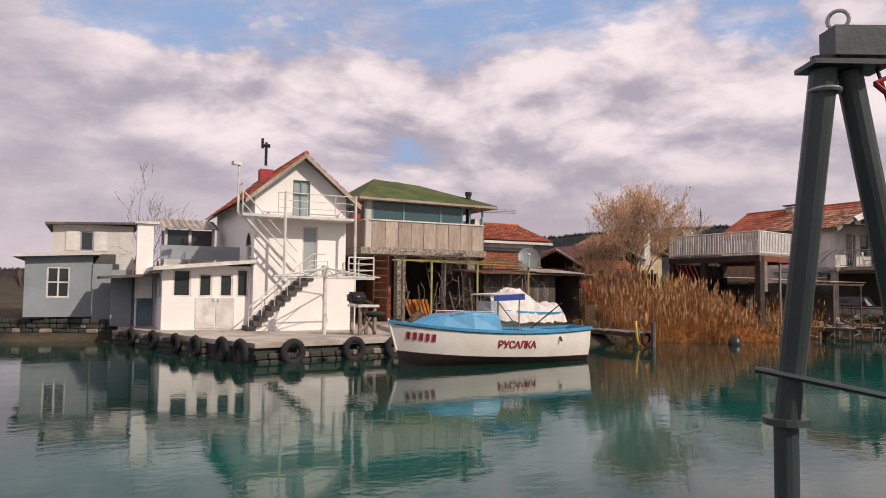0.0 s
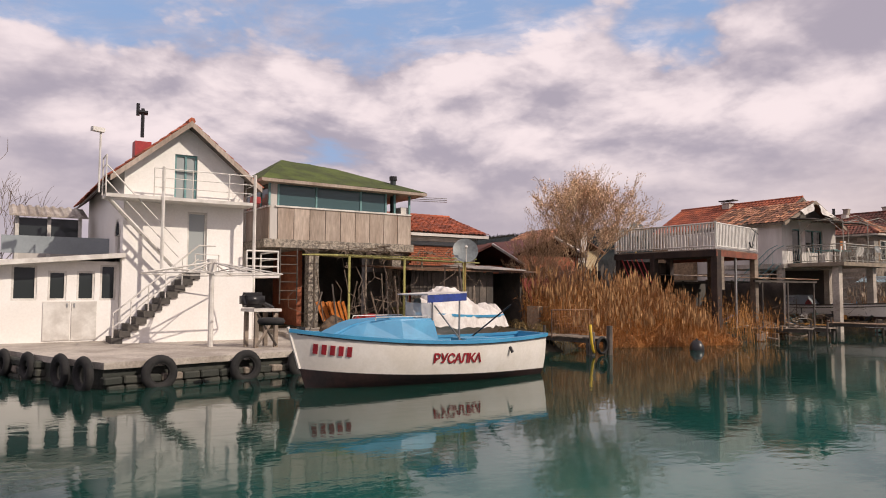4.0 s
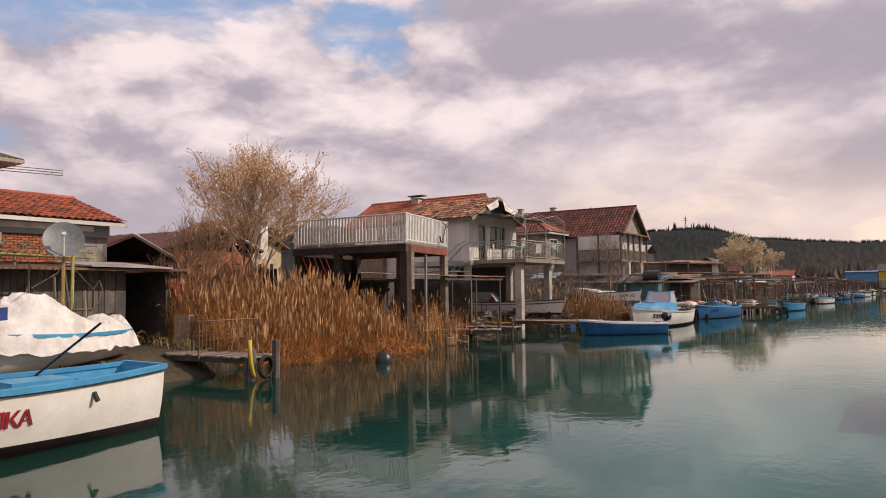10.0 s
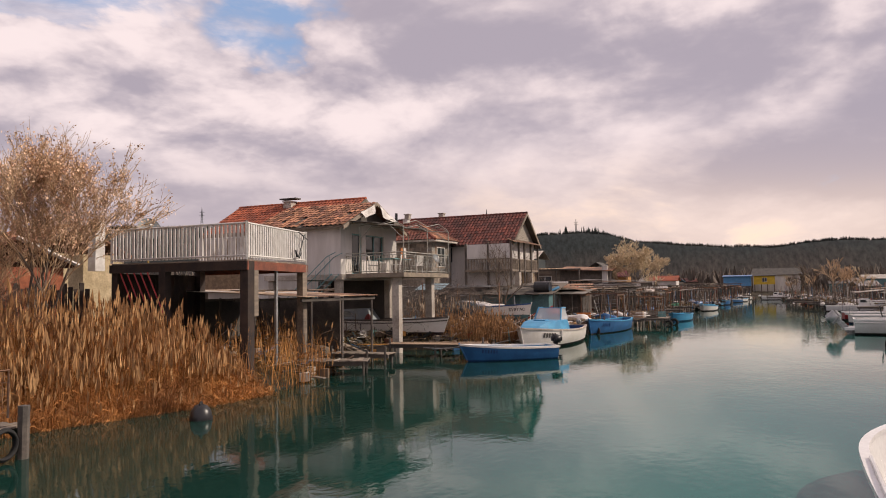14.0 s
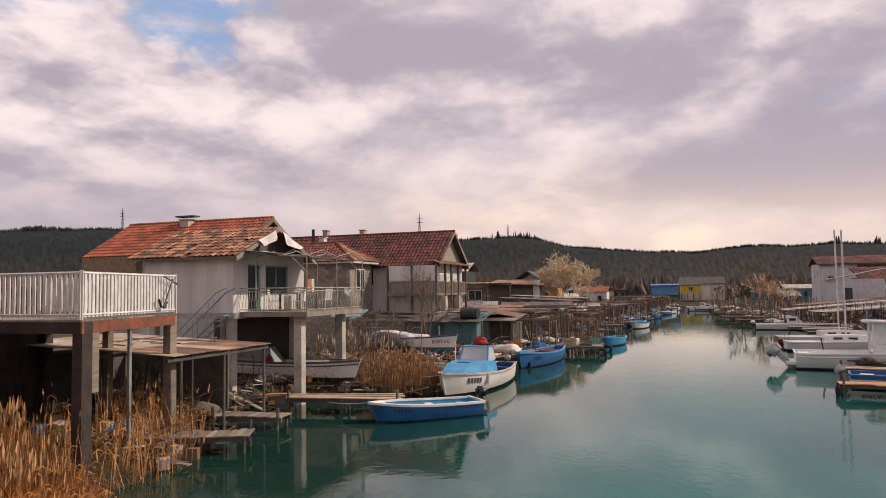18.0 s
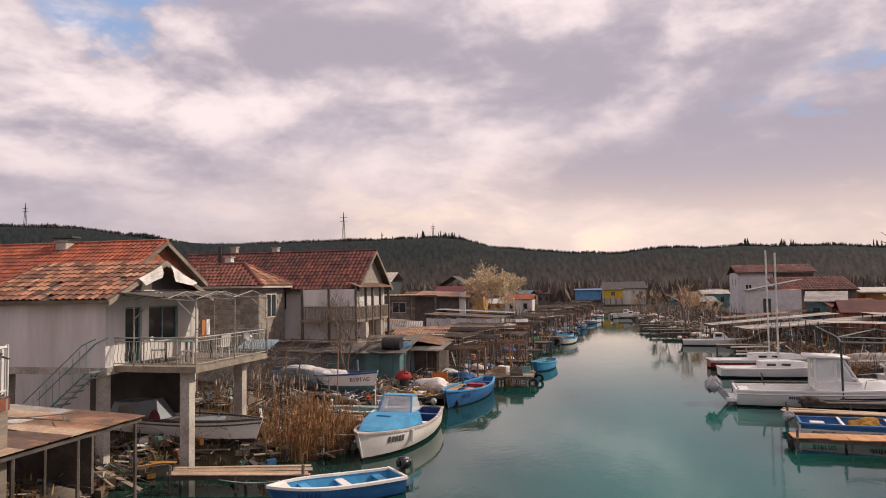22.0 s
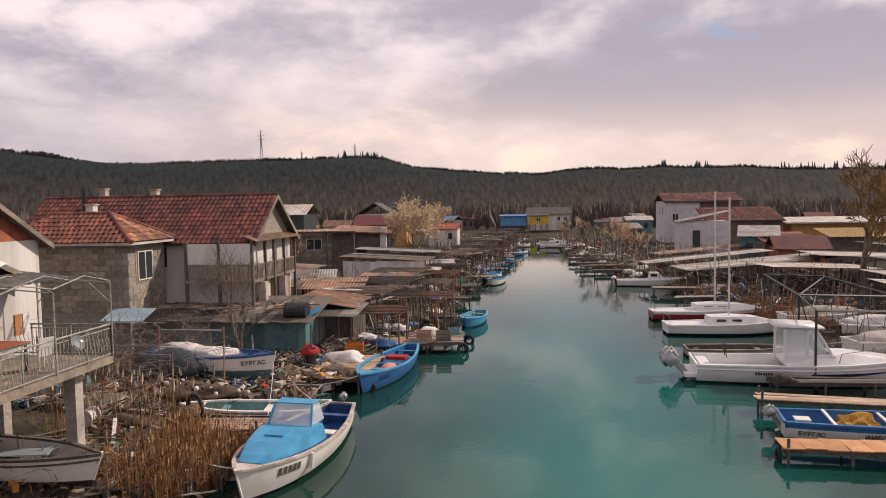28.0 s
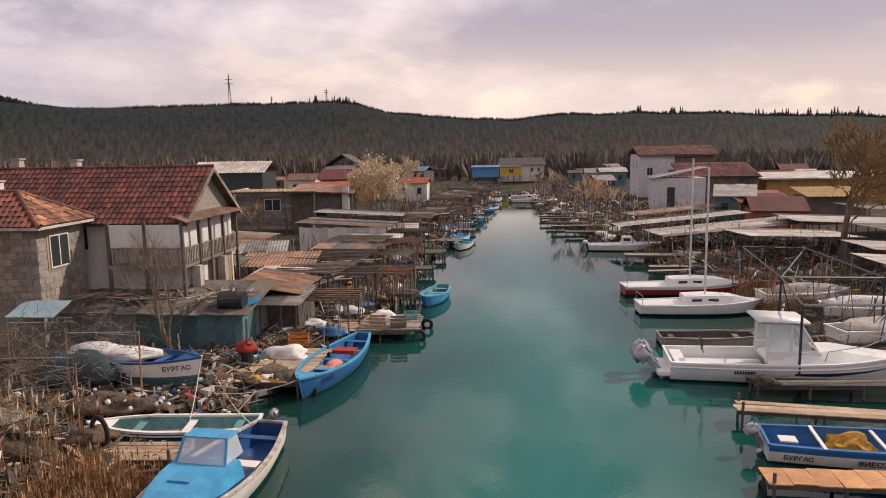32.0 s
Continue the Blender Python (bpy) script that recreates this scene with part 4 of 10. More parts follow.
def left_wing():
    h = thing("grey_annex", -31.5, -2.3, 0.9, 0, "pale grey flat roofed annex with a white window", "annex")
    bm = BM()
    wall_open(bm, "x", 0, -0.2, 0, 2.35, 0, 2.4, [(0.75, 1.55, 0.75, 1.95)])
    part("wall", bm, GREYWALL, h)
    part("wall", box(BM(), -6, 2.15, 0, -0.2, 2.35, 2.4), GREYWALL, h)
    part("wall", box(BM(), -6, 0, 0, -0.2, 0.2, 2.4), GREYWALL, h)
    # dark-coloured filling stands for the unlit inside
    part("dark_room", box(BM(), -5.5, 0.25, 0.05, -0.5, 2.1, 2.3), DARKIN, h)
    window(h, "x", 0, 0.75, 1.55, 0.75, 1.95, WPAINT, bars=(1, 1), depth=0.05)
    part("roof", slab(BM(), [(0.35, -0.4, 2.42), (0.35, 2.6, 2.58), (-6.2, 2.6, 2.58), (-6.2, -0.4, 2.42)], 0.12), OFFWHITE, h)
    part("clerestory", box(BM(), -1.4, 1.7, 2.0, -1.3, 3.2, 2.55), DARKIN, h)
    part("bay_wall", box(BM(), -0.2, 2.36, -0.3, 0.1, 3.3, 2.1), GREYWALL, h)
    # house behind it
    b = thing("flat_roofed_house", -36.0, -1.6, 0.8, 0, "white flat roofed house with a shuttered window behind the annex", "house")
    bm = BM()
    wall_open(bm, "x", 0, -0.2, 0, 3.3, 0, 4.1, [(1.1, 1.65, 2.9, 3.8)])
    part("wall", bm, OFFWHITE, b)
    part("wall", box(BM(), -5, 0, 0, -0.2, 0.2, 4.1), OFFWHITE, b)
    part("wall", box(BM(), -5, 3.1, 0, -0.2, 3.3, 4.1), OFFWHITE, b)
    window(b, "x", 0, 1.1, 1.65, 2.9, 3.8, GREYWALL, bars=(0, 0), depth=0.04)
    for y in (0.52, 1.67):
        part("shutter", box(BM(), 0.004, y, 2.9, 0.04, y + .56, 3.8), WPAINT, b)
    part("roof", slab(BM(), [(0.4, -0.3, 4.12), (0.4, 3.6, 4.28), (-5.2, 3.6, 4.28), (-5.2, -0.3, 4.12)], 0.1), DARKWOOD, b)
    # glazed roof room with a ribbed tin roof
    g = thing("roof_room", -33.4, 2.9, 0.5, 0, "glazed room with a ribbed white metal roof on the terrace", "roof room")
    for y in (0, 1.0, 2.0):
        for x in (0, -1.6):
            part("post", box(BM(), x - 0.06, y - 0.06, 0, x + 0.06, y + 0.06, 4.2), WPAINT, g)
    part("pane", box(BM(), -0.02, 0.06, 3.0, 0.0, 1.94, 4.15), GLASS, g)
    part("wall", box(BM(), -1.5, 0.0, 0, -0.03, 2.0, 3.0), OFFWHITE, g)
    bm = BM()
    for i in range(9):
        y = -0.2 + 2.4 * i / 9
        quadbox(bm, [(-1.9, y, 4.75), (0.35, y, 4.2), (0.35, y + 0.2, 4.2), (-1.9, y + 0.2, 4.75), (-1.9, y + 0.06, 4.81), (0.35, y + 0.06, 4.26), (0.35, y + 0.14, 4.26), (-1.9, y + 0.14, 4.81)])
    slab(bm, [(-1.9, -0.25, 4.75), (0.35, -0.25, 4.2), (0.35, 2.25, 4.2), (-1.9, 2.25, 4.75)], 0.03)
    part("roof", bm, PALETIN, g)


left_wing()


def umbrella_frame():
    u = thing("canopy_frame", -23.6, 7.2, 0.56, 0, "white steel umbrella frame without its cloth, on the quay", "canopy frame")
    part("pole", rod(BM(), (0, 0, 0), (0, 0, 2.25), 0.07, 10), WPAINT, u)
    part("hub", rod(BM(), (0, 0, 1.95), (0, 0, 2.35), 0.13, 8), WPAINT, u)
    for i in range(8):
        a = 2 * math.pi * (i + 0.3) / 8
        e = (1.9 * math.cos(a), 1.9 * math.sin(a), 1.95)
        ar = part("arm", rod(BM(), (0, 0, 2.28), e, 0.022), WPAINT, u)
        part("strut", rod(BM(), (0, 0, 1.98), (1.1 * math.cos(a), 1.1 * math.sin(a), 2.09), 0.016), WPAINT, ar)
        a2 = 2 * math.pi * (i + 1.3) / 8
        part("edge", rod(BM(), e, (1.9 * math.cos(a2), 1.9 * math.sin(a2), 1.95), 0.016), WPAINT, ar)


umbrella_frame()


def engine_stand():
    s = thing("engine_stand", -22.9, 8.35, 0.56, 8, "wooden trestle stand on the quay edge", "stand")
    for x, y in ((-.3, -.28), (.3, -.28), (-.3, .28), (.3, .28)):
        part("leg", box(BM(), x - .05, y - .05, 0, x + .05, y + .05, 0.95), WOOD, s)
    part("top", box(BM(), -.4, -.4, 0.95, .4, .4, 1.03), WPAINT, s)
    part("brace", rod(BM(), (.36, -.28, .05), (.36, .28, .9), .035, 4), WOOD, s)
    part("brace", rod(BM(), (.36, .28, .05), (.36, -.28, .9), .035, 4), DARKWOOD, s)
    o = thing("outboard_motor", -22.9, 8.1, 1.60, 8, "black outboard motor cowl lying on the stand", "outboard motor")
    bm = BM()
    mbox(bm, pose(0, 0, .22, 0, 0, 0), .42, .62, .40)
    bmesh.ops.bevel(bm, geom=bm.edges[:], offset=.09, segments=3, affect="EDGES")
    part("cowl", bm, BLACKP, o, smooth=True)
    part("shaft", rod(BM(), (0, .3, .15), (0, .62, .0), .05), BLACKP, o)


engine_stand()


# ---------------------------------------------------------------- boats
def text_mesh(body, size, material, extrude=0.004):
    cu = bpy.data.curves.new("lettering", "FONT")
    cu.body, cu.size, cu.extrude, cu.align_x, cu.align_y = body, size, extrude, "CENTER", "CENTER"
    cu.resolution_u = 3
    cu.offset = 0.006 * size / 0.25
    ob = bpy.data.objects.new("lettering", cu)
    scene.collection.objects.link(ob)
    bpy.context.view_layer.update()
    me = bpy.data.meshes.new_from_object(ob.evaluated_get(bpy.context.evaluated_depsgraph_get()))
    bpy.data.objects.remove(ob)
    me.materials.clear()
    me.materials.append(material)
    return me


def outboard(parent, x, y, z, cowl=BLACKP, leg=BLACKP, tilt=0.0, s=1.0):
    """Outboard motor at a transom; the boat's bow is +x."""
    m = pose(x, y, z, 0, -tilt, 0)
    bm = BM()
    mbox(bm, m @ pose(-0.18 * s, 0, 0.32 * s), 0.46 * s, 0.30 * s, 0.36 * s)
    bmesh.ops.bevel(bm, geom=bm.edges[:], offset=0.08 * s, segments=2, affect="EDGES")
    o = part("outboard_motor", bm, cowl, parent, smooth=True)
    bm = BM()
    mbox(bm, m @ pose(-0.14 * s, 0, -0.15 * s), 0.16 * s, 0.10 * s, 0.7 * s)
    mbox(bm, m @ pose(-0.18 * s, 0, -0.38 * s), 0.36 * s, 0.26 * s, 0.03 * s)
    rod(bm, m @ Vector((-0.30 * s, 0, -0.55 * s)), m @ Vector((0.0, 0, -0.55 * s)), 0.06 * s, 8)
    part("motor_leg", bm, leg, o)
    bm = BM()
    for k in range(3):
        mbox(bm, m @ pose(-0.33 * s, 0, -0.55 * s, 120 * k, 0, 0) @ pose(0, 0, 0.08 * s, 0, 0, 25), 0.02, 0.09 * s, 0.14 * s)
    part("propeller", bm, STEEL, o)
    return o


def hull_shape(L, Bm, F, bowrise, tw, stern):
    def half(u):
        if u < 0.5:
            return Bm / 2 * (tw + (1 - tw) * math.sin(math.pi * u))
        k = (u - 0.5) / 0.5
        return Bm / 2 * (1 - k ** 2.4)

    def top(u):
        return F * (1 + bowrise * u ** 2.2 + stern * (1 - u) ** 2)

    def keel(u):
        return -0.28 + 0.16 * max(0, (u - 0.75) / 0.25) ** 2

    def pt(u, t, side, inset=0.0, lift=0.0):
        b = max(half(u) - inset, 0.0)
        w = b * (1 - 0.32 * t ** 1.6 - 0.68 * t ** 6)
        z = top(u) + (keel(u) - top(u)) * t + lift
        rake = -0.42 * (u ** 6) * t
        return (-L / 2 + L * u + rake, side * w, z)
    return half, top, keel, pt


def boat(x, y, rz, L=5.0, Bm=1.7, F=0.5, bowrise=0.55, tw=0.75, stern=0.05, hull=BOATW, trim=SKYB, inner=SKYB, bottom=HULLDARK, label="", group="moored boats",
         thwarts=3, z=0.0, boot=0.10, strake=None, motor=None, name="boat", double_end=False, text=(), floor=None, upper=None):
    b = thing(name, x, y, z, rz, label, "boat", group)
    if double_end:
        tw = 0.18
    half, top, keel, pt = hull_shape(L, Bm, F, bowrise, tw, stern)
    N = 18
    us = [i / N for i in range(N + 1)]

    def strip(ts, inset=0.0, flip=False):
        bm = BM()
        for side in (1, -1):
            rows = [[bm.verts.new(pt(u, t(u), side, inset)) for t in ts] for u in us]
            for i in range(N):
                for j in range(len(ts) - 1):
                    f = (rows[i][j], rows[i][j + 1], rows[i + 1][j + 1], rows[i + 1][j])
                    try:
                        bm.faces.new(f if (side > 0) != flip else f[::-1])
                    except ValueError:
                        pass
        return bm

    def tw_at(zz):
        return lambda u: min(max((top(u) - (zz(u) if callable(zz) else zz)) / (top(u) - keel(u)), 0.02), 0.98)
    wl = tw_at(boot)
    if upper:
        cut = lambda u: 0.36 * wl(u)
        part("upper_strake", strip([lambda u: 0.0, lambda u: 0.5 * cut(u), cut], 0.0), upper, b, smooth=True)
        hb = strip([cut, lambda u: 0.5 * (cut(u) + wl(u)), wl])
    else:
        hb = strip([lambda u: 0.0, lambda u: 0.33 * wl(u), lambda u: 0.66 * wl(u), wl])
    # transom
    for ts in ((0.0, 0.35, 0.7, 1.0),):
        l = [hb.verts.new(pt(0, wl(0) * t, 1)) for t in ts]
        r = [hb.verts.new(pt(0, wl(0) * t, -1)) for t in ts]
        for i in range(3):
            hb.faces.new((l[i], r[i], r[i + 1], l[i + 1]))
    part("hull", hb, hull, b, smooth=True)
    bb = strip([wl, lambda u: 0.5 * (1 + wl(u)), lambda u: 1.0])
    part("hull_bottom", bb, bottom, b, smooth=True)
    fz = 0.12
    fl = tw_at(fz)
    ib = strip([lambda u: 0.0, lambda u: 0.5 * fl(u), fl], 0.06, True)
    l = [ib.verts.new(pt(0.015, fl(0) * t, 1, 0.06)) for t in (0, 1)]
    r = [ib.verts.new(pt(0.015, fl(0) * t, -1, 0.06)) for t in (0, 1)]
    ib.faces.new((l[0], l[1], r[1], r[0]))
    part("lining", ib, inner, b, smooth=True)
    fb = BM()
    rows = [(fb.verts.new(pt(u, fl(u), 1, 0.05)), fb.verts.new(pt(u, fl(u), -1, 0.05))) for u in us]
    for i in range(N):
        fb.faces.new((rows[i][0], rows[i][1], rows[i + 1][1], rows[i + 1][0]))
    bmesh.ops.recalc_face_normals(fb, faces=fb.faces[:])
    part("sole", fb, floor or inner, b)
    gb = BM()
    for side in (1, -1):
        pr = None
        for u in us:
            p = Vector(pt(u, 0, side))
            n = half(u)
            o, i2 = max(n + 0.035, 0.03), max(n - 0.09, 0.0)
            cur = [gb.verts.new((p.x, side * k, p.z + h)) for k, h in ((o, -0.05), (o, 0.025), (i2, 0.03), (i2, -0.04))]
            if pr:
                for k in range(4):
                    gb.faces.new((pr[k], pr[(k + 1) % 4], cur[(k + 1) % 4], cur[k]))
            pr = cur
    mbox(gb, pose(-L / 2, 0, top(0)), 0.09, 2 * half(0) + 0.05, 0.08)
    bmesh.ops.recalc_face_normals(gb, faces=gb.faces[:])
    part("gunwale", gb, trim, b)
    if strake:
        for side in (1, -1):
            part("rubbing_strake", chain(BM(), [Vector(pt(u, 0.16, side)) + Vector((0, side * 0.012, 0)) for u in us], 0.03, 5), strake, b)
    for i in range(thwarts):
        u = 0.12 + 0.58 * i / max(thwarts - 1, 1)
        w = half(u) - 0.05
        part("thwart", box(BM(), -L / 2 + L * u - 0.13, -w, top(u) - 0.17, -L / 2 + L * u + 0.13, w, top(u) - 0.13), trim if i % 2 else inner, b)
    dk = BM()
    ps = [u for u in us if u >= 0.8]
    rr = [(dk.verts.new(Vector(pt(u, 0, 1, 0.03)) + Vector((0, 0, -0.01))), dk.verts.new(Vector(pt(u, 0, -1, 0.03)) + Vector((0, 0, -0.01)))) for u in ps]
    for i in range(len(ps) - 1):
        try:
            dk.faces.new((rr[i][0], rr[i][1], rr[i + 1][1], rr[i + 1][0]))
        except ValueError:
            pass
    bmesh.ops.recalc_face_normals(dk, faces=dk.faces[:])
    part("foredeck", dk, trim, b)
    part("stem", rod(BM(), Vector(pt(1, 0, 1)) + Vector((0.01, 0, 0.06)), Vector(pt(1, wl(1), 1)), 0.035, 5), upper or hull, b)
    if motor:
        outboard(b, -L / 2 - 0.04, 0, top(0) - 0.05, **motor)
    for body, u, tt, side, size, mt2 in text:
        marks = [None] * int(body[1:]) if body[0] == "|" else list(body)
        for i, ch in enumerate(marks):
            k = (i - (len(marks) - 1) / 2) * size * (0.78 if ch is None else 0.80) / L
            uu = u - side * k                    # letters run left to right as seen from outside
            p = Vector(pt(uu, tt * wl(uu), side))
            q = Vector(pt(uu + 0.02, tt * wl(uu), side)) - Vector(pt(uu - 0.02, tt * wl(uu), side))
            up = Vector(pt(uu, tt * wl(uu) - 0.1, side)) - Vector(pt(uu, tt * wl(uu) + 0.1, side))
            xa = q.normalized() * (-side)
            na = xa.cross(up.normalized()).normalized()
            ya = na.cross(xa)
            c = p + na * 0.012
            m = Matrix(((xa.x, ya.x, na.x, c.x), (xa.y, ya.y, na.y, c.y), (xa.z, ya.z, na.z, c.z), (0, 0, 0, 1)))
            if ch is None:                       # a registration mark, drawn as bars
                part("registration_bar", mbox(BM(), m, size * 0.5, size, 0.010), mt2, b)
            else:
                ob = new("letter", text_mesh(ch, size * 1.25, mt2))
                ob.parent = b
                ob.matrix_basis = m
    return b, pt, top, half


def cabin_boat():
    L = 6.5
    b, pt, top, half = boat(-18.42, 10.74, -91.2, L, 2.2, 0.82, 0.52, 0.52, 0.22, BOATW, SKYB, SKYB, HULLDARK, "white fishing boat with a sky blue cabin top and red lettering", thwarts=2, boot=lambda u: 0.16 + 0.26 * u * u,
                            name="fishing_boat", text=(("РУСАЛКА", 0.45, 0.52, 1, 0.235, mat("dark red lettering", (0.36, 0.016, 0.028), None, 0.6)), ("|5", 0.885, 0.42, 1, 0.21, mat("dark red lettering", (0.36, 0.016, 0.028), None, 0.6))))
    # cabin trunk over the forward half
    def ring(u, inset, h):
        return [Vector((-L / 2 + L * u, s * max(half(u) - inset, 0.05), top(u) + h)) for s in (1, -1)]
    bm = BM()
    zt = top(0.5) + 0.50
    secs = [(0.50, 0.30, 0.0, 0.515, 0.40, zt - top(0.515)), (0.64, 0.28, 0.0, 0.64, 0.40, zt - top(0.64)), (0.78, 0.24, 0.0, 0.755, 0.38, zt - top(0.755) - 0.03), (0.875, 0.14, 0.0, 0.80, 0.34, zt - top(0.80) - 0.10)]
    vs = []
    for u0, i0, h0, u1, i1, h1 in secs:
        a, c = ring(u0, i0, h0), ring(u1, i1, h1)
        vs.append([bm.verts.new(p) for p in (a[0], c[0], c[1], a[1])])
    for i in range(3):
        for j in range(3):
            bm.faces.new((vs[i][j], vs[i][j + 1], vs[i + 1][j + 1], vs[i + 1][j]))
    bm.faces.new(vs[0])
    bm.faces.new(vs[-1][::-1])
    bmesh.ops.recalc_face_normals(bm, faces=bm.faces[:])
    bmesh.ops.bevel(bm, geom=[e for e in bm.edges if e.calc_face_angle(0) > 0.5], offset=0.05, segments=2, affect="EDGES")
    cab = part("cabin_top", bm, SKYB, b)
    part("hatch", box(BM(), 0.45, -0.35, zt - 0.02, 1.05, 0.35, zt + 0.035), SKYB, cab)
    for sd in (-1, 1):
        part("grab_rail", chain(BM(), [(0.2, sd * 0.62, zt - 0.01), (0.22, sd * 0.62, zt + 0.05), (1.5, sd * 0.60, zt + 0.04), (1.52, sd * 0.60, zt - 0.02)], 0.014, 5), WPAINT, cab)
    part("sheer_line", chain(BM(), [Vector(pt(u, 0.05, 1)) + Vector((0, 0.02, 0)) for u in np.linspace(0.0, 0.98, 15)], 0.016, 4), BLACKP, b, "dark line under the gunwale")
    part("engine_box", box(BM(), -1.9, -0.35, 0.15, -1.0, 0.35, 0.95), SKYB, b)
    part("bench", box(BM(), -0.9, -0.9, 0.55, -0.35, 0.9, 0.62), BOATW, b)
    part("stern_deck", box(BM(), -L / 2 + 0.12, -0.46, 0.74, -2.55, 0.46, 0.78), SKYB, b)
    part("net_heap", lump(BM(), (-2.2, 0.2, 0.5), 0.3, 0.35, 0.4, 3), TARP, b, smooth=True)
    # steering shelter: steel frame with a blue awning and a clear curtain
    fr = []
    for x, y in ((0.1, 0.62), (0.1, -0.62), (-0.62, 0.62), (-0.62, -0.62)):
        part("frame_post", rod(BM(), (x, y, 0.75), (x * 1.02, y, 1.98), 0.022), STEEL, b)
    part("frame_brace", rod(BM(), (0.05, 0.62, 1.75), (-0.75, 0.62, 0.85), 0.018), STEEL, b)
    aw = part("awning", mbox(BM(), pose(-0.24, 0, 2.02, 0, 3, 0), 1.05, 1.45, 0.035), TARP, b)
    part("valance", quadbox(BM(), [(-0.76, 0.70, 1.86), (0.28, 0.70, 1.81), (0.28, 0.725, 1.81), (-0.76, 0.725, 1.86), (-0.76, 0.70, 2.035), (0.28, 0.70, 1.985), (0.28, 0.725, 1.985), (-0.76, 0.725, 2.035)]), BLUETARP, aw, "dark blue valance")
    part("clear_curtain", box(BM(), 0.12, -0.6, 1.0, 0.13, 0.6, 1.8), CLEAR, aw)
    part("boat_hook", rod(BM(), (-1.6, -0.6, 0.8), (-2.2, 0.5, 1.75), 0.02), BLACKP, b)
    part("anchor_cleat", box(BM(), 2.9, -0.06, top(0.92), 3.05, 0.06, top(0.92) + 0.12), BLACKP, b)
    part("rust_fitting", mbox(BM(), pose(-1.9, half(0.22) + 0.01, 0.70, 30, 0, 20), 0.05, 0.05, 0.15), BLACKP, b)
    tyre(-18.75, 7.2, 1.42, 0, label="worn black tyre lying at the bow", flat=True, R=0.2, r=0.09)


cabin_boat()


def corr(bm, o, u, v, n, amp=0.02, th=0.012):
    """A corrugated sheet from corner o along u (across the waves) and v, with thickness."""
    o, u, v = Vector(o), Vector(u), Vector(v)
    nz = u.cross(v).normalized()
    if nz.z < 0:
        nz = -nz
    K = n * 4
    rows = []
    for j in (0, 0.5, 1):
        for s in (0, -th):
            rows.append([bm.verts.new(o + u * (i / K) + v * j + nz * (amp * math.sin(2 * math.pi * i / 4) + s)) for i in range(K + 1)])
    for a, b in ((0, 2), (2, 4), (3, 1), (5, 3), (1, 0), (4, 5)):
        for i in range(K):
            bm.faces.new((rows[a][i], rows[a][i + 1], rows[b][i + 1], rows[b][i]))
    bmesh.ops.recalc_face_normals(bm, faces=bm.faces[:])
    return bm


# ---------------------------------------------------------------- vegetation
def bare_tree(x, y, z, h, spread, seed, trunk_r=0.12, twig=TWIG, bark=BARK, levels=5, leaves=None, n_leaf=0, label="bare spring tree with pale budding twigs", lean=(0, 0), forks=3, up=0.5, twig_r=0.008, category="tree", leaf=1.0, base=0.30):
    rg = random.Random(seed)
    t = thing("tree", x, y, z, 0, label, category, "bare trees")
    tb, cb = BM(), BM()
    ends = []

    def grow(p, d, ln, r, lev):
        q = p + d * ln
        mid = p + d * ln * 0.5 + Vector((rg.uniform(-1, 1), rg.uniform(-1, 1), rg.uniform(-0.5, 0.5))) * ln * 0.07
        bm = tb if lev < 2 else cb
        n = 7 if lev == 0 else (5 if lev == 1 else 3)
        r2 = max(r * 0.62, twig_r * 0.6)
        rod(bm, p, mid, r, n, (r + r2) / 2)
        rod(bm, mid, q, (r + r2) / 2, n, r2)
        if lev >= levels - 2:
            ends.append((mid, q))
        if lev >= levels:
            return
        k = forks + (1 if rg.random() < 0.45 else 0)
        for i in range(k):
            f = rg.uniform(0.45, 1.0) if i else 1.0
            c = p + (q - p) * f
            ax = Vector((rg.gauss(0, 1), rg.gauss(0, 1), rg.gauss(0, 0.6)))
            nd = (d + ax.normalized() * rg.uniform(0.45, 0.95) * spread + Vector((0, 0, up * 0.35))).normalized()
            grow(c, nd, ln * rg.uniform(0.58, 0.82), max(r2 * rg.uniform(0.55, 0.9), twig_r), lev + 1)
    for k in range(1 if trunk_r > 0.09 else 3):
        d0 = Vector((lean[0] + (0 if trunk_r > 0.09 else rg.uniform(-.4, .4)), lean[1] + (0 if trunk_r > 0.09 else rg.uniform(-.4, .4)), 1)).normalized()
        grow(Vector((0, 0, -0.1)), d0, h * base, trunk_r, 0)
    part("trunk", tb, bark, t)
    part("crown", cb, twig, t)
    if leaves:
        lb = BM()
        for i in range(n_leaf):
            p, q = ends[rg.randrange(len(ends))]
            c = p + (q - p) * rg.random() + Vector((rg.gauss(0, 1), rg.gauss(0, 1), rg.gauss(0, 1))) * 0.06
            s = rg.uniform(0.02, 0.05) * leaf
            a, b2 = Vector((rg.gauss(0, 1), rg.gauss(0, 1), rg.gauss(0, 1))).normalized() * s, Vector((rg.gauss(0, 1), rg.gauss(0, 1), rg.gauss(0, 1))).normalized() * s
            vs = [lb.verts.new(c + v) for v in (a, b2, -a, -b2)]
            try:
                lb.faces.new(vs)
            except ValueError:
                pass
        part("blossom", lb, leaves, t, kind="stuff")
    return t


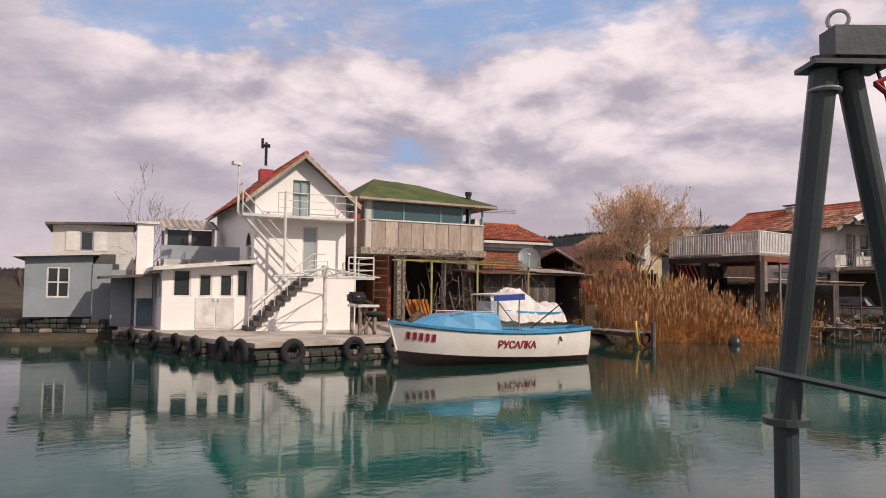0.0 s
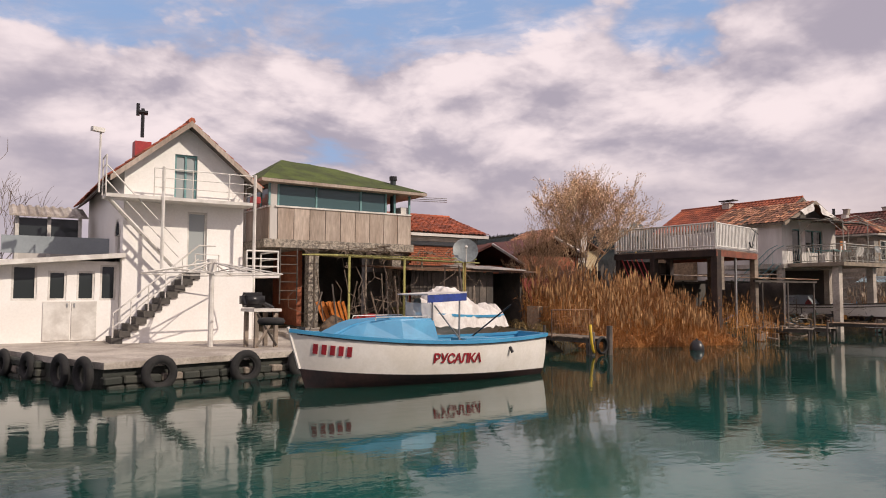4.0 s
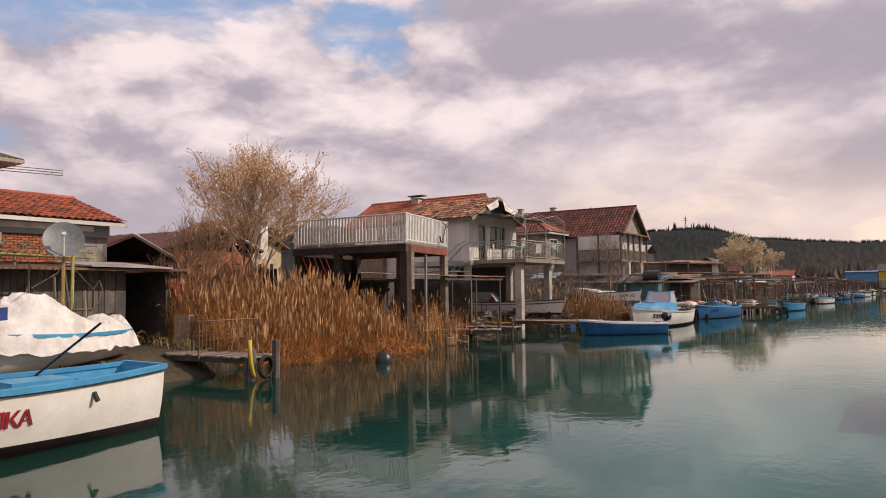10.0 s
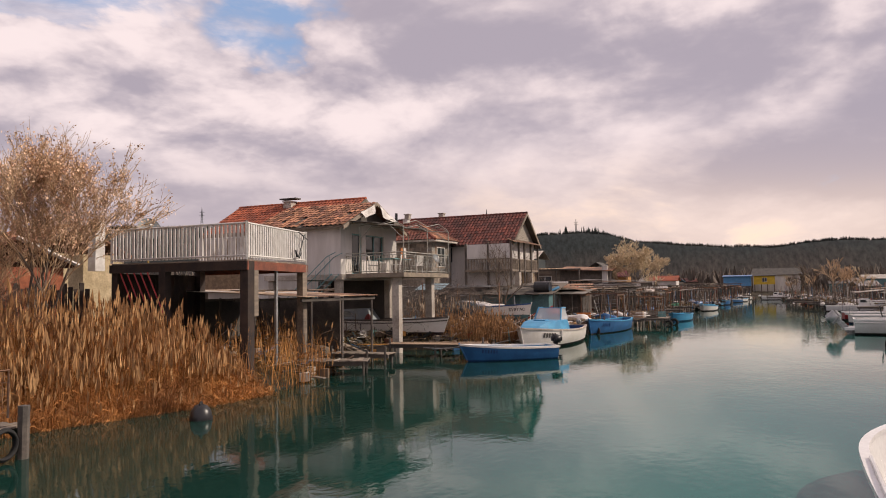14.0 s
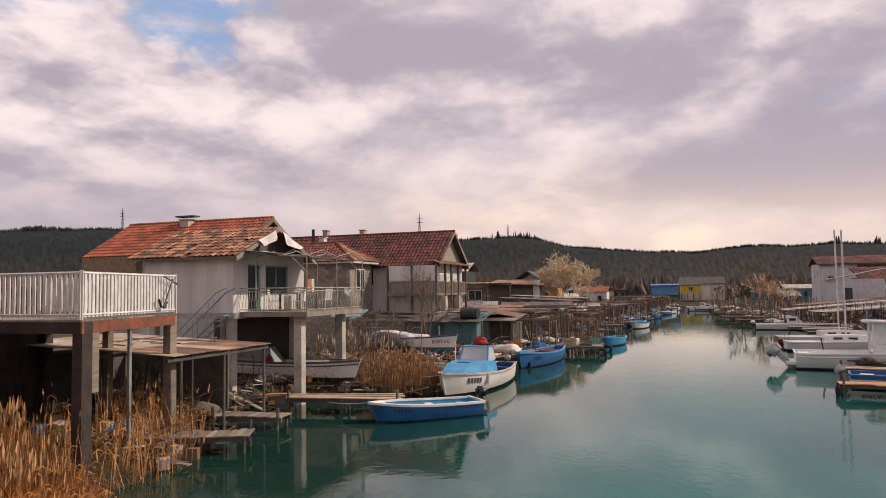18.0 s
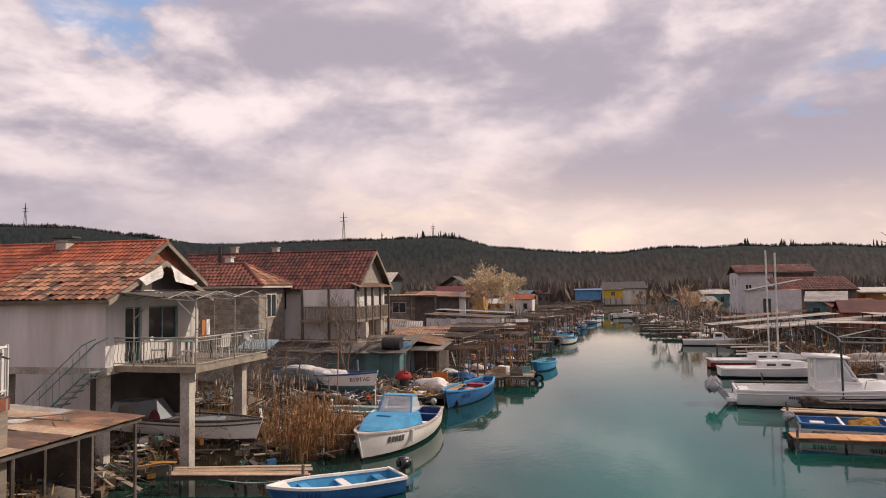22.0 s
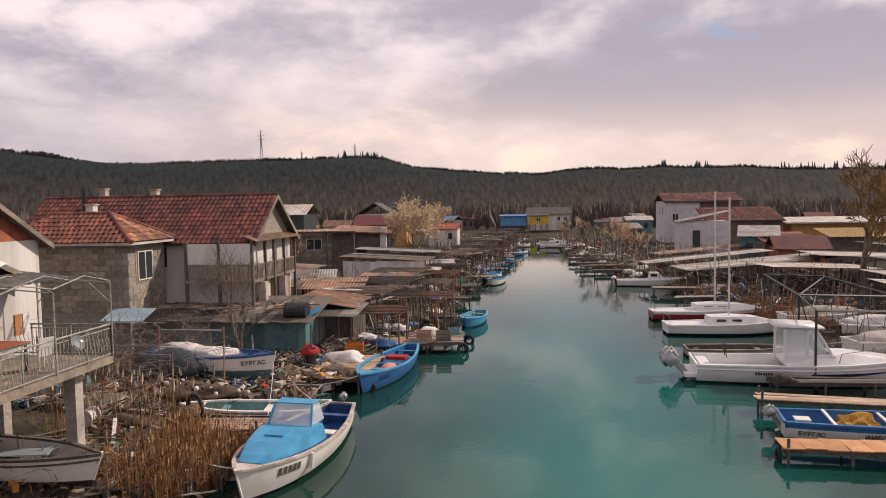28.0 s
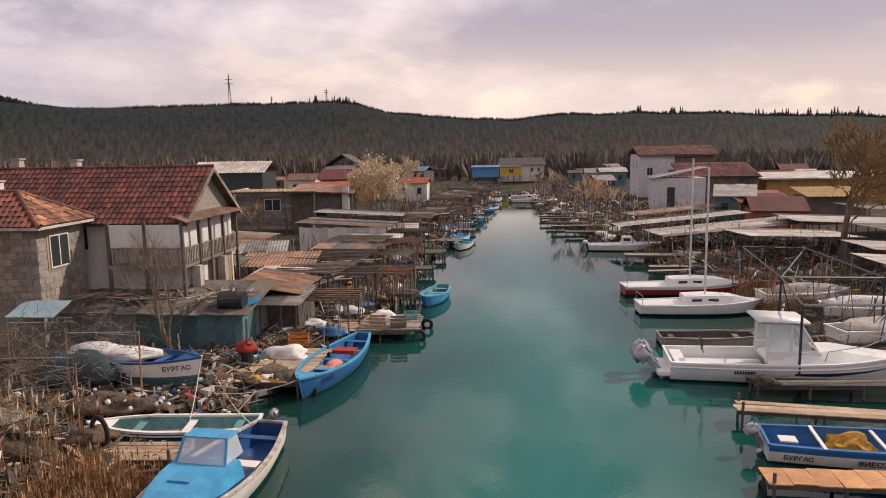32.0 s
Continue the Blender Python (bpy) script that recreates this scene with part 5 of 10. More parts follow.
def blades(name, n, area, h0, h1, material, label, seed, plume=None, width=0.012, lean=0.25, plume_share=0.5, taper=None, plume_size=1.0):
    """Upright stems as one object of stuff; area(rg) gives x, y, z."""
    rg = random.Random(seed)
    vs, fs, pv, pf = [], [], [], []
    for i in range(n):
        x, y, z = area(rg)
        h = rg.uniform(h0, h1) * (taper(x, y) if taper else 1.0)
        a = rg.uniform(0, 2 * math.pi)
        dx, dy = rg.gauss(0, lean) * h * 0.5, rg.gauss(0, lean) * h * 0.5
        wx, wy = math.cos(a) * width, math.sin(a) * width
        k = len(vs)
        mx, my = x + dx * 0.35, y + dy * 0.35
        vs += [(x - wx, y - wy, z), (x + wx, y + wy, z), (mx + wx * .8, my + wy * .8, z + h * .55), (mx - wx * .8, my - wy * .8, z + h * .55), (x + dx, y + dy, z + h)]
        fs += [(k, k + 1, k + 2, k + 3), (k + 3, k + 2, k + 4)]
        if rg.random() < 0.5:                     # a hanging leaf
            k = len(vs)
            l = rg.uniform(0.25, 0.5)
            b = rg.uniform(0, 2 * math.pi)
            zz = z + h * rg.uniform(.3, .8)
            vs += [(mx, my, zz), (mx + math.cos(b) * l * .5, my + math.sin(b) * l * .5, zz + l * .25), (mx + math.cos(b) * l, my + math.sin(b) * l, zz - l * .1), (mx + math.cos(b) * l * .5, my + math.sin(b) * l * .5, zz + l * .25 - width * 2.5)]
            fs += [(k, k + 1, k + 2, k + 3)]
        if plume and rg.random() < plume_share:
            px, py, pz = x + dx, y + dy, z + h
            s = rg.uniform(.10, .2) * plume_size
            for q in range(2):
                b = rg.uniform(0, math.pi)
                ux, uy = math.cos(b) * s * .15, math.sin(b) * s * .15
                k = len(pv)
                pv += [(px, py, pz - s * .6), (px + ux + dx * .04, py + uy, pz), (px + dx * .12, py + dy * .12, pz + s), (px - ux, py - uy, pz)]
                pf += [(k, k + 1, k + 2, k + 3)]
    me = bpy.data.meshes.new(name)
    me.from_pydata(vs, [], fs)
    me.materials.append(material)
    ob = tagged(new(name, me), label, name.replace("_", " "), kind="stuff")
    if plume:
        me = bpy.data.meshes.new("plumes")
        me.from_pydata(pv, [], pf)
        me.materials.append(plume)
        o2 = new("plumes", me)
        o2.parent = ob
        tagged(o2, kind="stuff")
    return ob


def reed_area(y0, y1, depth, off=0.0):
    def f(rg):
        y = rg.uniform(y0, y1)
        e = depth * rg.random() ** 1.3
        return bank(LEFT, y) + off - e, y, max(ground_z(bank(LEFT, y) + off - e, y), -0.2) - 0.05
    return f


REEDRED = mat("red brown reed", (0.50, 0.215, 0.06), (0.30, 0.125, 0.04), 0.85, 0.6, 0.0, rand=0.45)


def reed_height(x, y):
    """Low at the water's edge, tallest against the bank, thinning out before the deck."""
    e = min(max(bank(LEFT, y) + 0.4 - x, 0) / 2.2, 1)
    return (0.45 + 0.55 * e) * (0.88 + 0.45 * noise.noise(Vector((x * .9, y * .9, 0)))) * (1.0 - 0.13 * max(y - 25.0, 0))


blades("reed_bed", 11500, reed_area(20.6, 27.6, 3.8, 0.45), 1.0, 1.95, REEDRED, "dense dry orange brown reeds at the water's edge", 11, REEDTOP, 0.0095, 0.42, 0.05, reed_height)
blades("tall_reeds", 2300, reed_area(20.6, 27.0, 3.6, 0.0), 1.55, 2.5, REED, "tall dry reeds with feathery plumes above the reed bed", 18, REEDTOP, 0.0085, 0.26, 0.75, reed_height, plume_size=1.5)
blades("reeds", 1300, reed_area(42.6, 46.8, 2.4, 0.1), 0.7, 1.45, REEDBROWN, "dry orange reeds beside the moored boats", 12, REEDTOP, 0.013, 0.22, 0.3)
blades("plume_grass", 130, lambda rg: (-23.6 - rg.uniform(0, 4.2), rg.uniform(46.2, 49.8), .45), 1.2, 2.0, REEDBROWN, "tall grass with pale feathery plumes behind the reeds", 14, mat("pale plume", (.52, .42, .32), (.40, .31, .22), .95, 1.0, 0, rand=.3), .012, .25, 1.0, None, 1.5)
blades("dry_grass", 5000, reed_area(19.0, 47.0, 7.0, -0.2), 0.15, 0.5, GRASS, "tufts of dry straw coloured grass on the bank", 13, None, 0.010, 0.6)
PALEBUD = mat("pale bud", (.80, .56, .40), (.62, .40, .25), .9, 2.0, 0, rand=.3)
bare_tree(-27.3, 24.2, 0.3, 12.2, 0.98, 3, 0.085, TWIG, BARK, 6, PALEBUD, 15000, "bare upright tree with pale budding twigs behind the reeds", forks=3, up=0.88, leaf=.85, base=.21, twig_r=.0065)
bare_tree(-29.8, 22.9, 0.3, 8.0, 0.85, 8, 0.085, TWIG, BARK, 5, PALEBUD, 1500, "thin bare tree beside the budding one", forks=3, up=.8, leaf=.6, base=.22, twig_r=.007)
bare_tree(-26.4, 22.6, 0.3, 5.6, 1.0, 28, 0.06, mat("reddish twig", (.30, .15, .08), (.20, .10, .06), .9, 2.0, 0, rand=.3), BARK, 5, None, 0, "low reddish shrub at the tree's foot", forks=3, up=.5, base=.2, twig_r=.007, category="shrub")
bare_tree(-36.6, 1.9, 0.5, 8.2, 0.85, 15, 0.11, BARK, BARK, 5, None, 0, "leafless tree behind the white house", forks=2)


# ---------------------------------------------------------------- green roofed house and its yard
def green_house():
    h = thing("green_roofed_house", -29.0, 10.9, 0.7, 0, "stilted house with a mossy green hipped roof and glazed verandah", "house")
    W, D, Z0, Z1, Z2 = 5.6, -5.0, 3.25, 4.42, 5.40
    part("floor_slab", box(BM(), D, -0.5, Z0 - 0.30, 0.08, W + 0.1, Z0), STONE, h)
    part("corner_panel", box(BM(), -0.03, -0.28, Z0, 0.0, -0.002, Z2), OFFWHITE, h)
    n = 9
    for i in range(n):
        y0, y1 = W * i / n, W * (i + 1) / n
        part("panel", box(BM(), 0, y0 + 0.012, Z0, 0.03, y1 - 0.012, Z1), PANEL, h)
    for i in range(3):
        part("panel", box(BM(), -0.9 * i - 0.9, -0.32, Z0, -0.9 * i - 0.02, -0.29, Z1), PANEL, h)
    part("sill", box(BM(), -0.08, -0.1, Z1, 0.07, W, Z1 + 0.06), WPAINT, h)
    part("sill", box(BM(), -2.8, -0.36, Z1, 0.0, -0.26, Z1 + 0.06), WPAINT, h)
    ys = (0.0, 1.55, 3.3, 3.42, 4.6, W)
    for i, y in enumerate((0.02, 1.5, 3.35, 4.45, W - 0.75, W - 0.06)):
        part("mullion", box(BM(), -0.05, y - 0.035, Z1 + 0.06, 0.02, y + 0.035, Z2), TEALPAINT, h)
    for y0, y1 in ((0.06, 1.46), (1.54, 3.31), (3.39, 4.41)):
        part("pane", box(BM(), -0.03, y0, Z1 + 0.07, -0.015, y1, Z2 - 0.04), TEALGLASS, h)
    for k in range(3):
        part("pane", box(BM(), -0.9 * k - 0.85, -0.32, Z1 + 0.07, -0.9 * k - 0.05, -0.31, Z2 - 0.04), TEALGLASS, h)
        part("mullion", box(BM(), -0.9 * k - 0.04, -0.35, Z1 + 0.06, -0.9 * k + 0.04, -0.28, Z2), TEALPAINT, h)
    bm = BM()
    wall_open(bm, "y", -0.38, 0.1, D, -2.8, 0.0, Z2, [(-3.9, -3.2, Z1, Z2 - 0.2)])
    box(bm, D, -0.28, 0.0, D + 0.15, W, Z2)
    part("wall", bm, OFFWHITE, h)
    window(h, "y", -0.38, -3.9, -3.2, Z1, Z2 - 0.2, DARKWOOD, inward=1.0)
    # dark block painted as the unlit rooms behind the glazing
    part("wall", box(BM(), D + 0.15, -0.2, Z0, -2.6, W, Z2 - 0.1), DARKIN, h)
    # hipped roof
    e = 0.45
    ev = [(D - e, -0.75, Z2), (e, -0.75, Z2), (e, W + e + 0.05, Z2 - 0.05), (D - e, W + e + 0.05, Z2 - 0.05)]
    r = [((D) / 2, 1.0, Z2 + 1.25), ((D) / 2, 3.4, Z2 + 1.1)]
    bm = BM()
    v = [bm.verts.new(p) for p in ev + r]
    for f in ((1, 2, 5, 4), (3, 0, 4, 5), (0, 1, 4), (2, 3, 5)):
        bm.faces.new([v[i] for i in f])
    bmesh.ops.subdivide_edges(bm, edges=bm.edges[:], cuts=5, use_grid_fill=True)
    for q in bm.verts:
        q.co.z += 0.03 * noise.noise(q.co * 2.0)
    bmesh.ops.recalc_face_normals(bm, faces=bm.faces[:])
    part("roof", bm, MOSS, h)
    part("eave_board", slab(BM(), [(p[0], p[1], p[2] - 0.01) for p in ev], 0.11), PANEL, h)
    part("flue", rod(BM(), (-0.5, W - 0.55, Z0 + 0.3), (-0.5, W - 0.55, Z2 + 0.55), 0.12, 10), GREYPAINT, h)
    part("flue_cap", rod(BM(), (-0.5, W - 0.55, Z2 + 0.5), (-0.5, W - 0.55, Z2 + 0.66), 0.16, 10), BLACKP, h)
    part("air_unit", box(BM(), -0.75, W - 0.4, Z1 + 0.02, -0.1, W - 0.05, Z1 + 0.35), WPAINT, h)
    # pillars of pebble dash under the slab
    for y in (1.5, 5.05):
        part("pillar", box(BM(), -0.55, y - 0.2, 0, -0.15, y + 0.2, Z0 - 0.22), STONE, h)
    # undercroft gloom is put into the first back wall's colour
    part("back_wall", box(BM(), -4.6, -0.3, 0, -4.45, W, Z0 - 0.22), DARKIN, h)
    part("back_wall", box(BM(), -4.4, 1.4, 0, -1.6, 1.6, Z0 - 0.22), BRICK, h)
    # ladder
    ld = part("ladder", rod(BM(), (0.1, 0.1, 0.9), (0.1, 0.1, 2.9), 0.03, 5), DARKWOOD, h)
    part("ladder_rail", rod(BM(), (0.1, 0.75, 0.9), (0.1, 0.75, 2.9), 0.03, 5), DARKWOOD, ld)
    for i in range(6):
        part("rung", rod(BM(), (0.1, 0.1, 1.05 + 0.32 * i), (0.1, 0.75, 1.05 + 0.32 * i), 0.02, 5), DARKWOOD, ld)
    # roof aerials
    for k in range(3):
        part("aerial", rod(BM(), (-1.5, W + 0.5, Z1 + 0.85 + 0.08 * k), (-1.0, W + 2.4, Z1 + 0.85 + 0.08 * k), 0.015, 4), STEEL, h)


green_house()


def pergola():
    p = thing("pergola", -25.6, 12.0, 0.6, 0, "green pole pergola wound with bare vines in the yard", "pergola")
    X, Y, H = -3.2, 5.2, 2.85
    LATH = mat("yellow green pole paint", (.42, .40, .13), (.30, .28, .10), .7, 2.0, .1, rand=.25)
    for x in (0.0, -3.0):
        for y in (0.2, 2.3, 4.8):
            part("post", rod(BM(), (x, y, 0), (x, y, H - 0.2 * (x == 0)), 0.04, 6), LATH if x == 0 else WOOD, p)
    for i in range(9):
        x = X * i / 8
        part("pole", rod(BM(), (x, -0.2, H - 0.2 + 0.02 * i), (x, Y + 0.3, H - 0.32 + 0.02 * i), 0.025, 5), LATH, p)
    for i in range(30):
        y = Y * i / 29
        part("pole", rod(BM(), (0.25, y, H - 0.2), (X, y + rnd(-.1, .1), H), 0.018, 5), LATH, p)
    rg = random.Random(21)
    for k in range(60):
        bm = BM()
        y, x = rg.uniform(0, Y), rg.choice((-3.0, -2.9, 0.0, -1.5))
        q = Vector((x, y, rg.uniform(0, 1.2) if rg.random() < .5 else H - .1))
        pts = [q]
        for s in range(7):
            q = q + Vector((rg.gauss(0, .16), rg.gauss(0, .25), rg.gauss(.12, .22)))
            q.z = min(q.z, H + .15)
            pts.append(q)
        part("vine", chain(bm, pts, rg.uniform(.008, .018), 4), BARK, p)


pergola()


def brick_house():
    h = thing("brick_house", -30.0, 17.0, 0.6, 0, "small brick house with a red tiled roof", "house")
    W, D = 3.5, -5.5
    rg = random.Random(31)
    part("wall", box(BM(), D, 0, 0, -0.12, W, 3.95), MORTAR, h)
    part("upper_wall", box(BM(), -0.1, 0.0, 3.45, 0.02, W, 3.98), GREYWALL, h)
    part("lintel", box(BM(), -0.05, -0.05, 3.62, 0.1, W - 0.6, 3.80), WPAINT, h)
    bk = BM()
    box(bk, -0.06, -0.1, -0.035, 0.06, 0.1, 0.035)
    me = bpy.data.meshes.new("brick")
    bk.to_mesh(me)
    bk.free()
    me.materials.append(BRICK)
    z, r = 2.62, 0
    while z < 3.4:
        y = 0.1 + (0.11 if r % 2 else 0)
        while y < 2.2:
            share("brick", me, h, pose(-0.04 + rg.uniform(-.006, .008), y, z, rg.uniform(-1, 1), 0, rg.uniform(-2, 2)))
            y += 0.22
        z += 0.083
        r += 1
    bm = BM()
    slab(bm, [(0.5, -0.2, 3.92), (0.5, W + 0.3, 3.92), (-2.8, W + 0.3, 5.0), (-2.8, -0.2, 5.0)], 0.1)
    rf = part("roof_deck", bm, PANEL, h)
    tiled_slope(rf, TILE, (-2.8, -0.2, 5.02), (-2.8, W + 0.3, 5.02), (0.5, -0.2, 3.95), (0.5, W + 0.3, 3.95), 0.23, 0.33, 160, seed=32)
    bm = BM()
    slab(bm, [(-2.8, -0.2, 5.0), (-2.8, W + 0.3, 5.0), (-6, W + 0.3, 3.9), (-6, -0.2, 3.9)], 0.1)
    part("back_slope", bm, TILE, h)
    ridge_caps(h, TILE, (-2.8, -0.2, 5.03), (-2.8, W + 0.3, 5.03))
    part("eave_board", box(BM(), 0.48, -0.2, 3.80, 0.53, W + 0.3, 3.92), OFFWHITE, h)


brick_house()


def dish(x, y, z, R, rz, label, post=None, rx=65):
    d = thing("satellite_dish", x, y, z, rz, label, "satellite dish")
    m = pose(0, 0, 0, rx, 0, 0)
    bm = BM()
    rings = []
    for i in range(6):
        r = R * i / 5
        rings.append([bm.verts.new(m @ Vector((r * math.cos(t) , r * math.sin(t) * 1.06, 0.22 * r * r / R - 0.2 * R))) for t in np.linspace(0, 2 * math.pi, 28, endpoint=False)] if i else [bm.verts.new(m @ Vector((0, 0, -0.2 * R)))])
    for i in range(1, 6):
        for j in range(28):
            k = (j + 1) % 28
            if i == 1:
                bm.faces.new((rings[0][0], rings[1][j], rings[1][k]))
            else:
                bm.faces.new((rings[i - 1][j], rings[i][j], rings[i][k], rings[i - 1][k]))
    part("reflector", bm, mat("grey dish", (0.19, 0.215, 0.22), (0.15, 0.165, 0.17), 0.5, 1.5, 0.02), d, smooth=True)
    part("feed_arm", rod(BM(), m @ Vector((0, -R, 0)), m @ Vector((0, -0.1 * R, 0.75 * R)), 0.02), WPAINT, d)
    part("feed_horn", rod(BM(), m @ Vector((0, -0.12 * R, 0.62 * R)), m @ Vector((0, -0.08 * R, 0.82 * R)), 0.045, 8), WPAINT, d)
    if post:
        part("post", rod(BM(), (0, 0.12, 0), (0, 0.12, -post), 0.035), YELLOWTW, d)
    return d


dish(-23.3, 15.3, 3.42, 0.42, 62, "large grey satellite dish on a thin green pole", 3.0)


def plank_wall(parent, axis, at, a0, a1, z0, z1, material, w=0.16, seed=0, name="plank", th=0.025):
    rg = random.Random(seed)
    a = a0
    while a < a1 - 0.02:
        b = min(a + w * rg.uniform(0.85, 1.15), a1)
        bm, o, t = BM(), rg.uniform(-.012, .012), z1 + rg.uniform(-.05, .05)
        if axis == "x":
            box(bm, at + o, a + .006, z0, at + o + th, b - .006, t)
        else:
            box(bm, a + .006, at + o, z0, b - .006, at + o + th, t)
        part(name, bm, material, parent)
        a = b


def dark_shed():
    h = thing("dark_shed", -27.2, 15.2, 0.55, 0, "dark plank boat shed with a flat tin roof", "shed")
    # back wall and door side coloured as the shed's inner gloom
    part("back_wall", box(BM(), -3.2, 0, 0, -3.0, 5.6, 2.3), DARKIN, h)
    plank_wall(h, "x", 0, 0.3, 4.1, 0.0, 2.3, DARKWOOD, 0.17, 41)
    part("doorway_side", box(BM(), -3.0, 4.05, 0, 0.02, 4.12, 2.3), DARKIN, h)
    part("doorway_side", box(BM(), -3.0, 5.5, 0, 0.02, 5.6, 2.3), DARKWOOD, h)
    bm = BM()
    slab(bm, [(0.7, -0.2, 2.35), (0.7, 6.0, 2.35), (-3.4, 6.0, 2.6), (-3.4, -0.2, 2.6)], 0.06)
    part("roof", bm, RUST, h)
    part("roof_sheet", slab(BM(), [(0.8, 2.6, 2.42), (0.8, 5.2, 2.40), (-1.4, 5.0, 2.62), (-1.4, 2.5, 2.62)], 0.03), TIN, h)
    part("frame_window", chain(BM(), [(0.06, 2.4, 1.2), (0.06, 3.1, 1.2), (0.06, 3.1, 2.0), (0.06, 2.4, 2.0), (0.06, 2.4, 1.2)], 0.02, 4), WOOD, h)
    c = thing("cabinet", -26.2, 20.9, 0.55, 10, "brown wooden cabinet standing beside the shed", "cabinet")
    part("body", box(BM(), -0.3, -0.4, 0, 0.3, 0.4, 0.95), PLANK, c)
    part("door", box(BM(), 0.3, -0.37, 0.04, 0.32, 0.37, 0.91), WOOD, c)
    s = thing("leaning_sheet", -26.8, 21.2, 1.5, 0, "rust red corrugated sheet leaning on the shed", "metal sheet")
    bm = BM()
    corr(bm, (0, -0.1, 0), (0, 1.6, 0), (-0.9, 0, 1.15), 12, 0.02)
    part("sheet", bm, mat("red tin", (0.30, 0.06, 0.045), (0.18, 0.04, 0.03), 0.7, 1.2, 0.3), s)
    b = thing("bench", -25.9, 17.8, 0.55, 0, "rough wooden bench in front of the shed", "bench")
    part("seat", box(BM(), -0.2, -0.9, 0.42, 0.2, 0.9, 0.47), WOOD, b)
    for y in (-.75, .75):
        part("leg", box(BM(), -.17, y - .04, 0, .17, y + .04, .42), WOOD, b)


dark_shed()


def hull_with_cover():
    b, pt, top, half = boat(-23.9, 15.2, -62, 4.9, 1.8, 0.52, 0.35, 0.8, 0.0, BOATW, SKYB, BOATW, BOATW, "white motorboat on the bank under a loose white cover", z=0.72, thwarts=1, motor=None, name="motorboat", group="boats ashore")
    bm = BM()
    us = np.linspace(-0.04, 0.97, 33)
    rows = []
    for u in us:
        w, zt = half(max(u, 0)) + 0.12, top(max(u, 0))
        row = []
        for s in np.linspace(-1, 1, 19):
            hgt = (0.2 + 0.62 * math.exp(-((u - 0.62) / 0.2) ** 2)) * (1 - s * s) + 0.10
            p = Vector((-2.45 + 4.9 * u, s * w, zt + hgt - 0.5 * abs(s) ** 6))
            p.z += (0.2 * noise.noise(p * 2.3) + 0.13 * abs(noise.noise(p * 4.7))) * (1 - 0.4 * abs(s))
            p.y += 0.06 * noise.noise(p * 3.1 + Vector((5, 0, 0)))
            row.append(bm.verts.new(p))
        rows.append(row)
    for i in range(len(us) - 1):
        for j in range(18):
            bm.faces.new((rows[i][j], rows[i + 1][j], rows[i + 1][j + 1], rows[i][j + 1]))
    part("cover", bm, TARP, b, "crumpled white cover")
    outboard(b, -2.5, 0, 0.55, BLACKP, BLACKP, 35)
    for x in (-1.4, 1.2):
        part("cradle", box(BM(), x - .08, -0.6, -0.35, x + .08, 0.6, -0.18), DARKWOOD, b)


hull_with_cover()


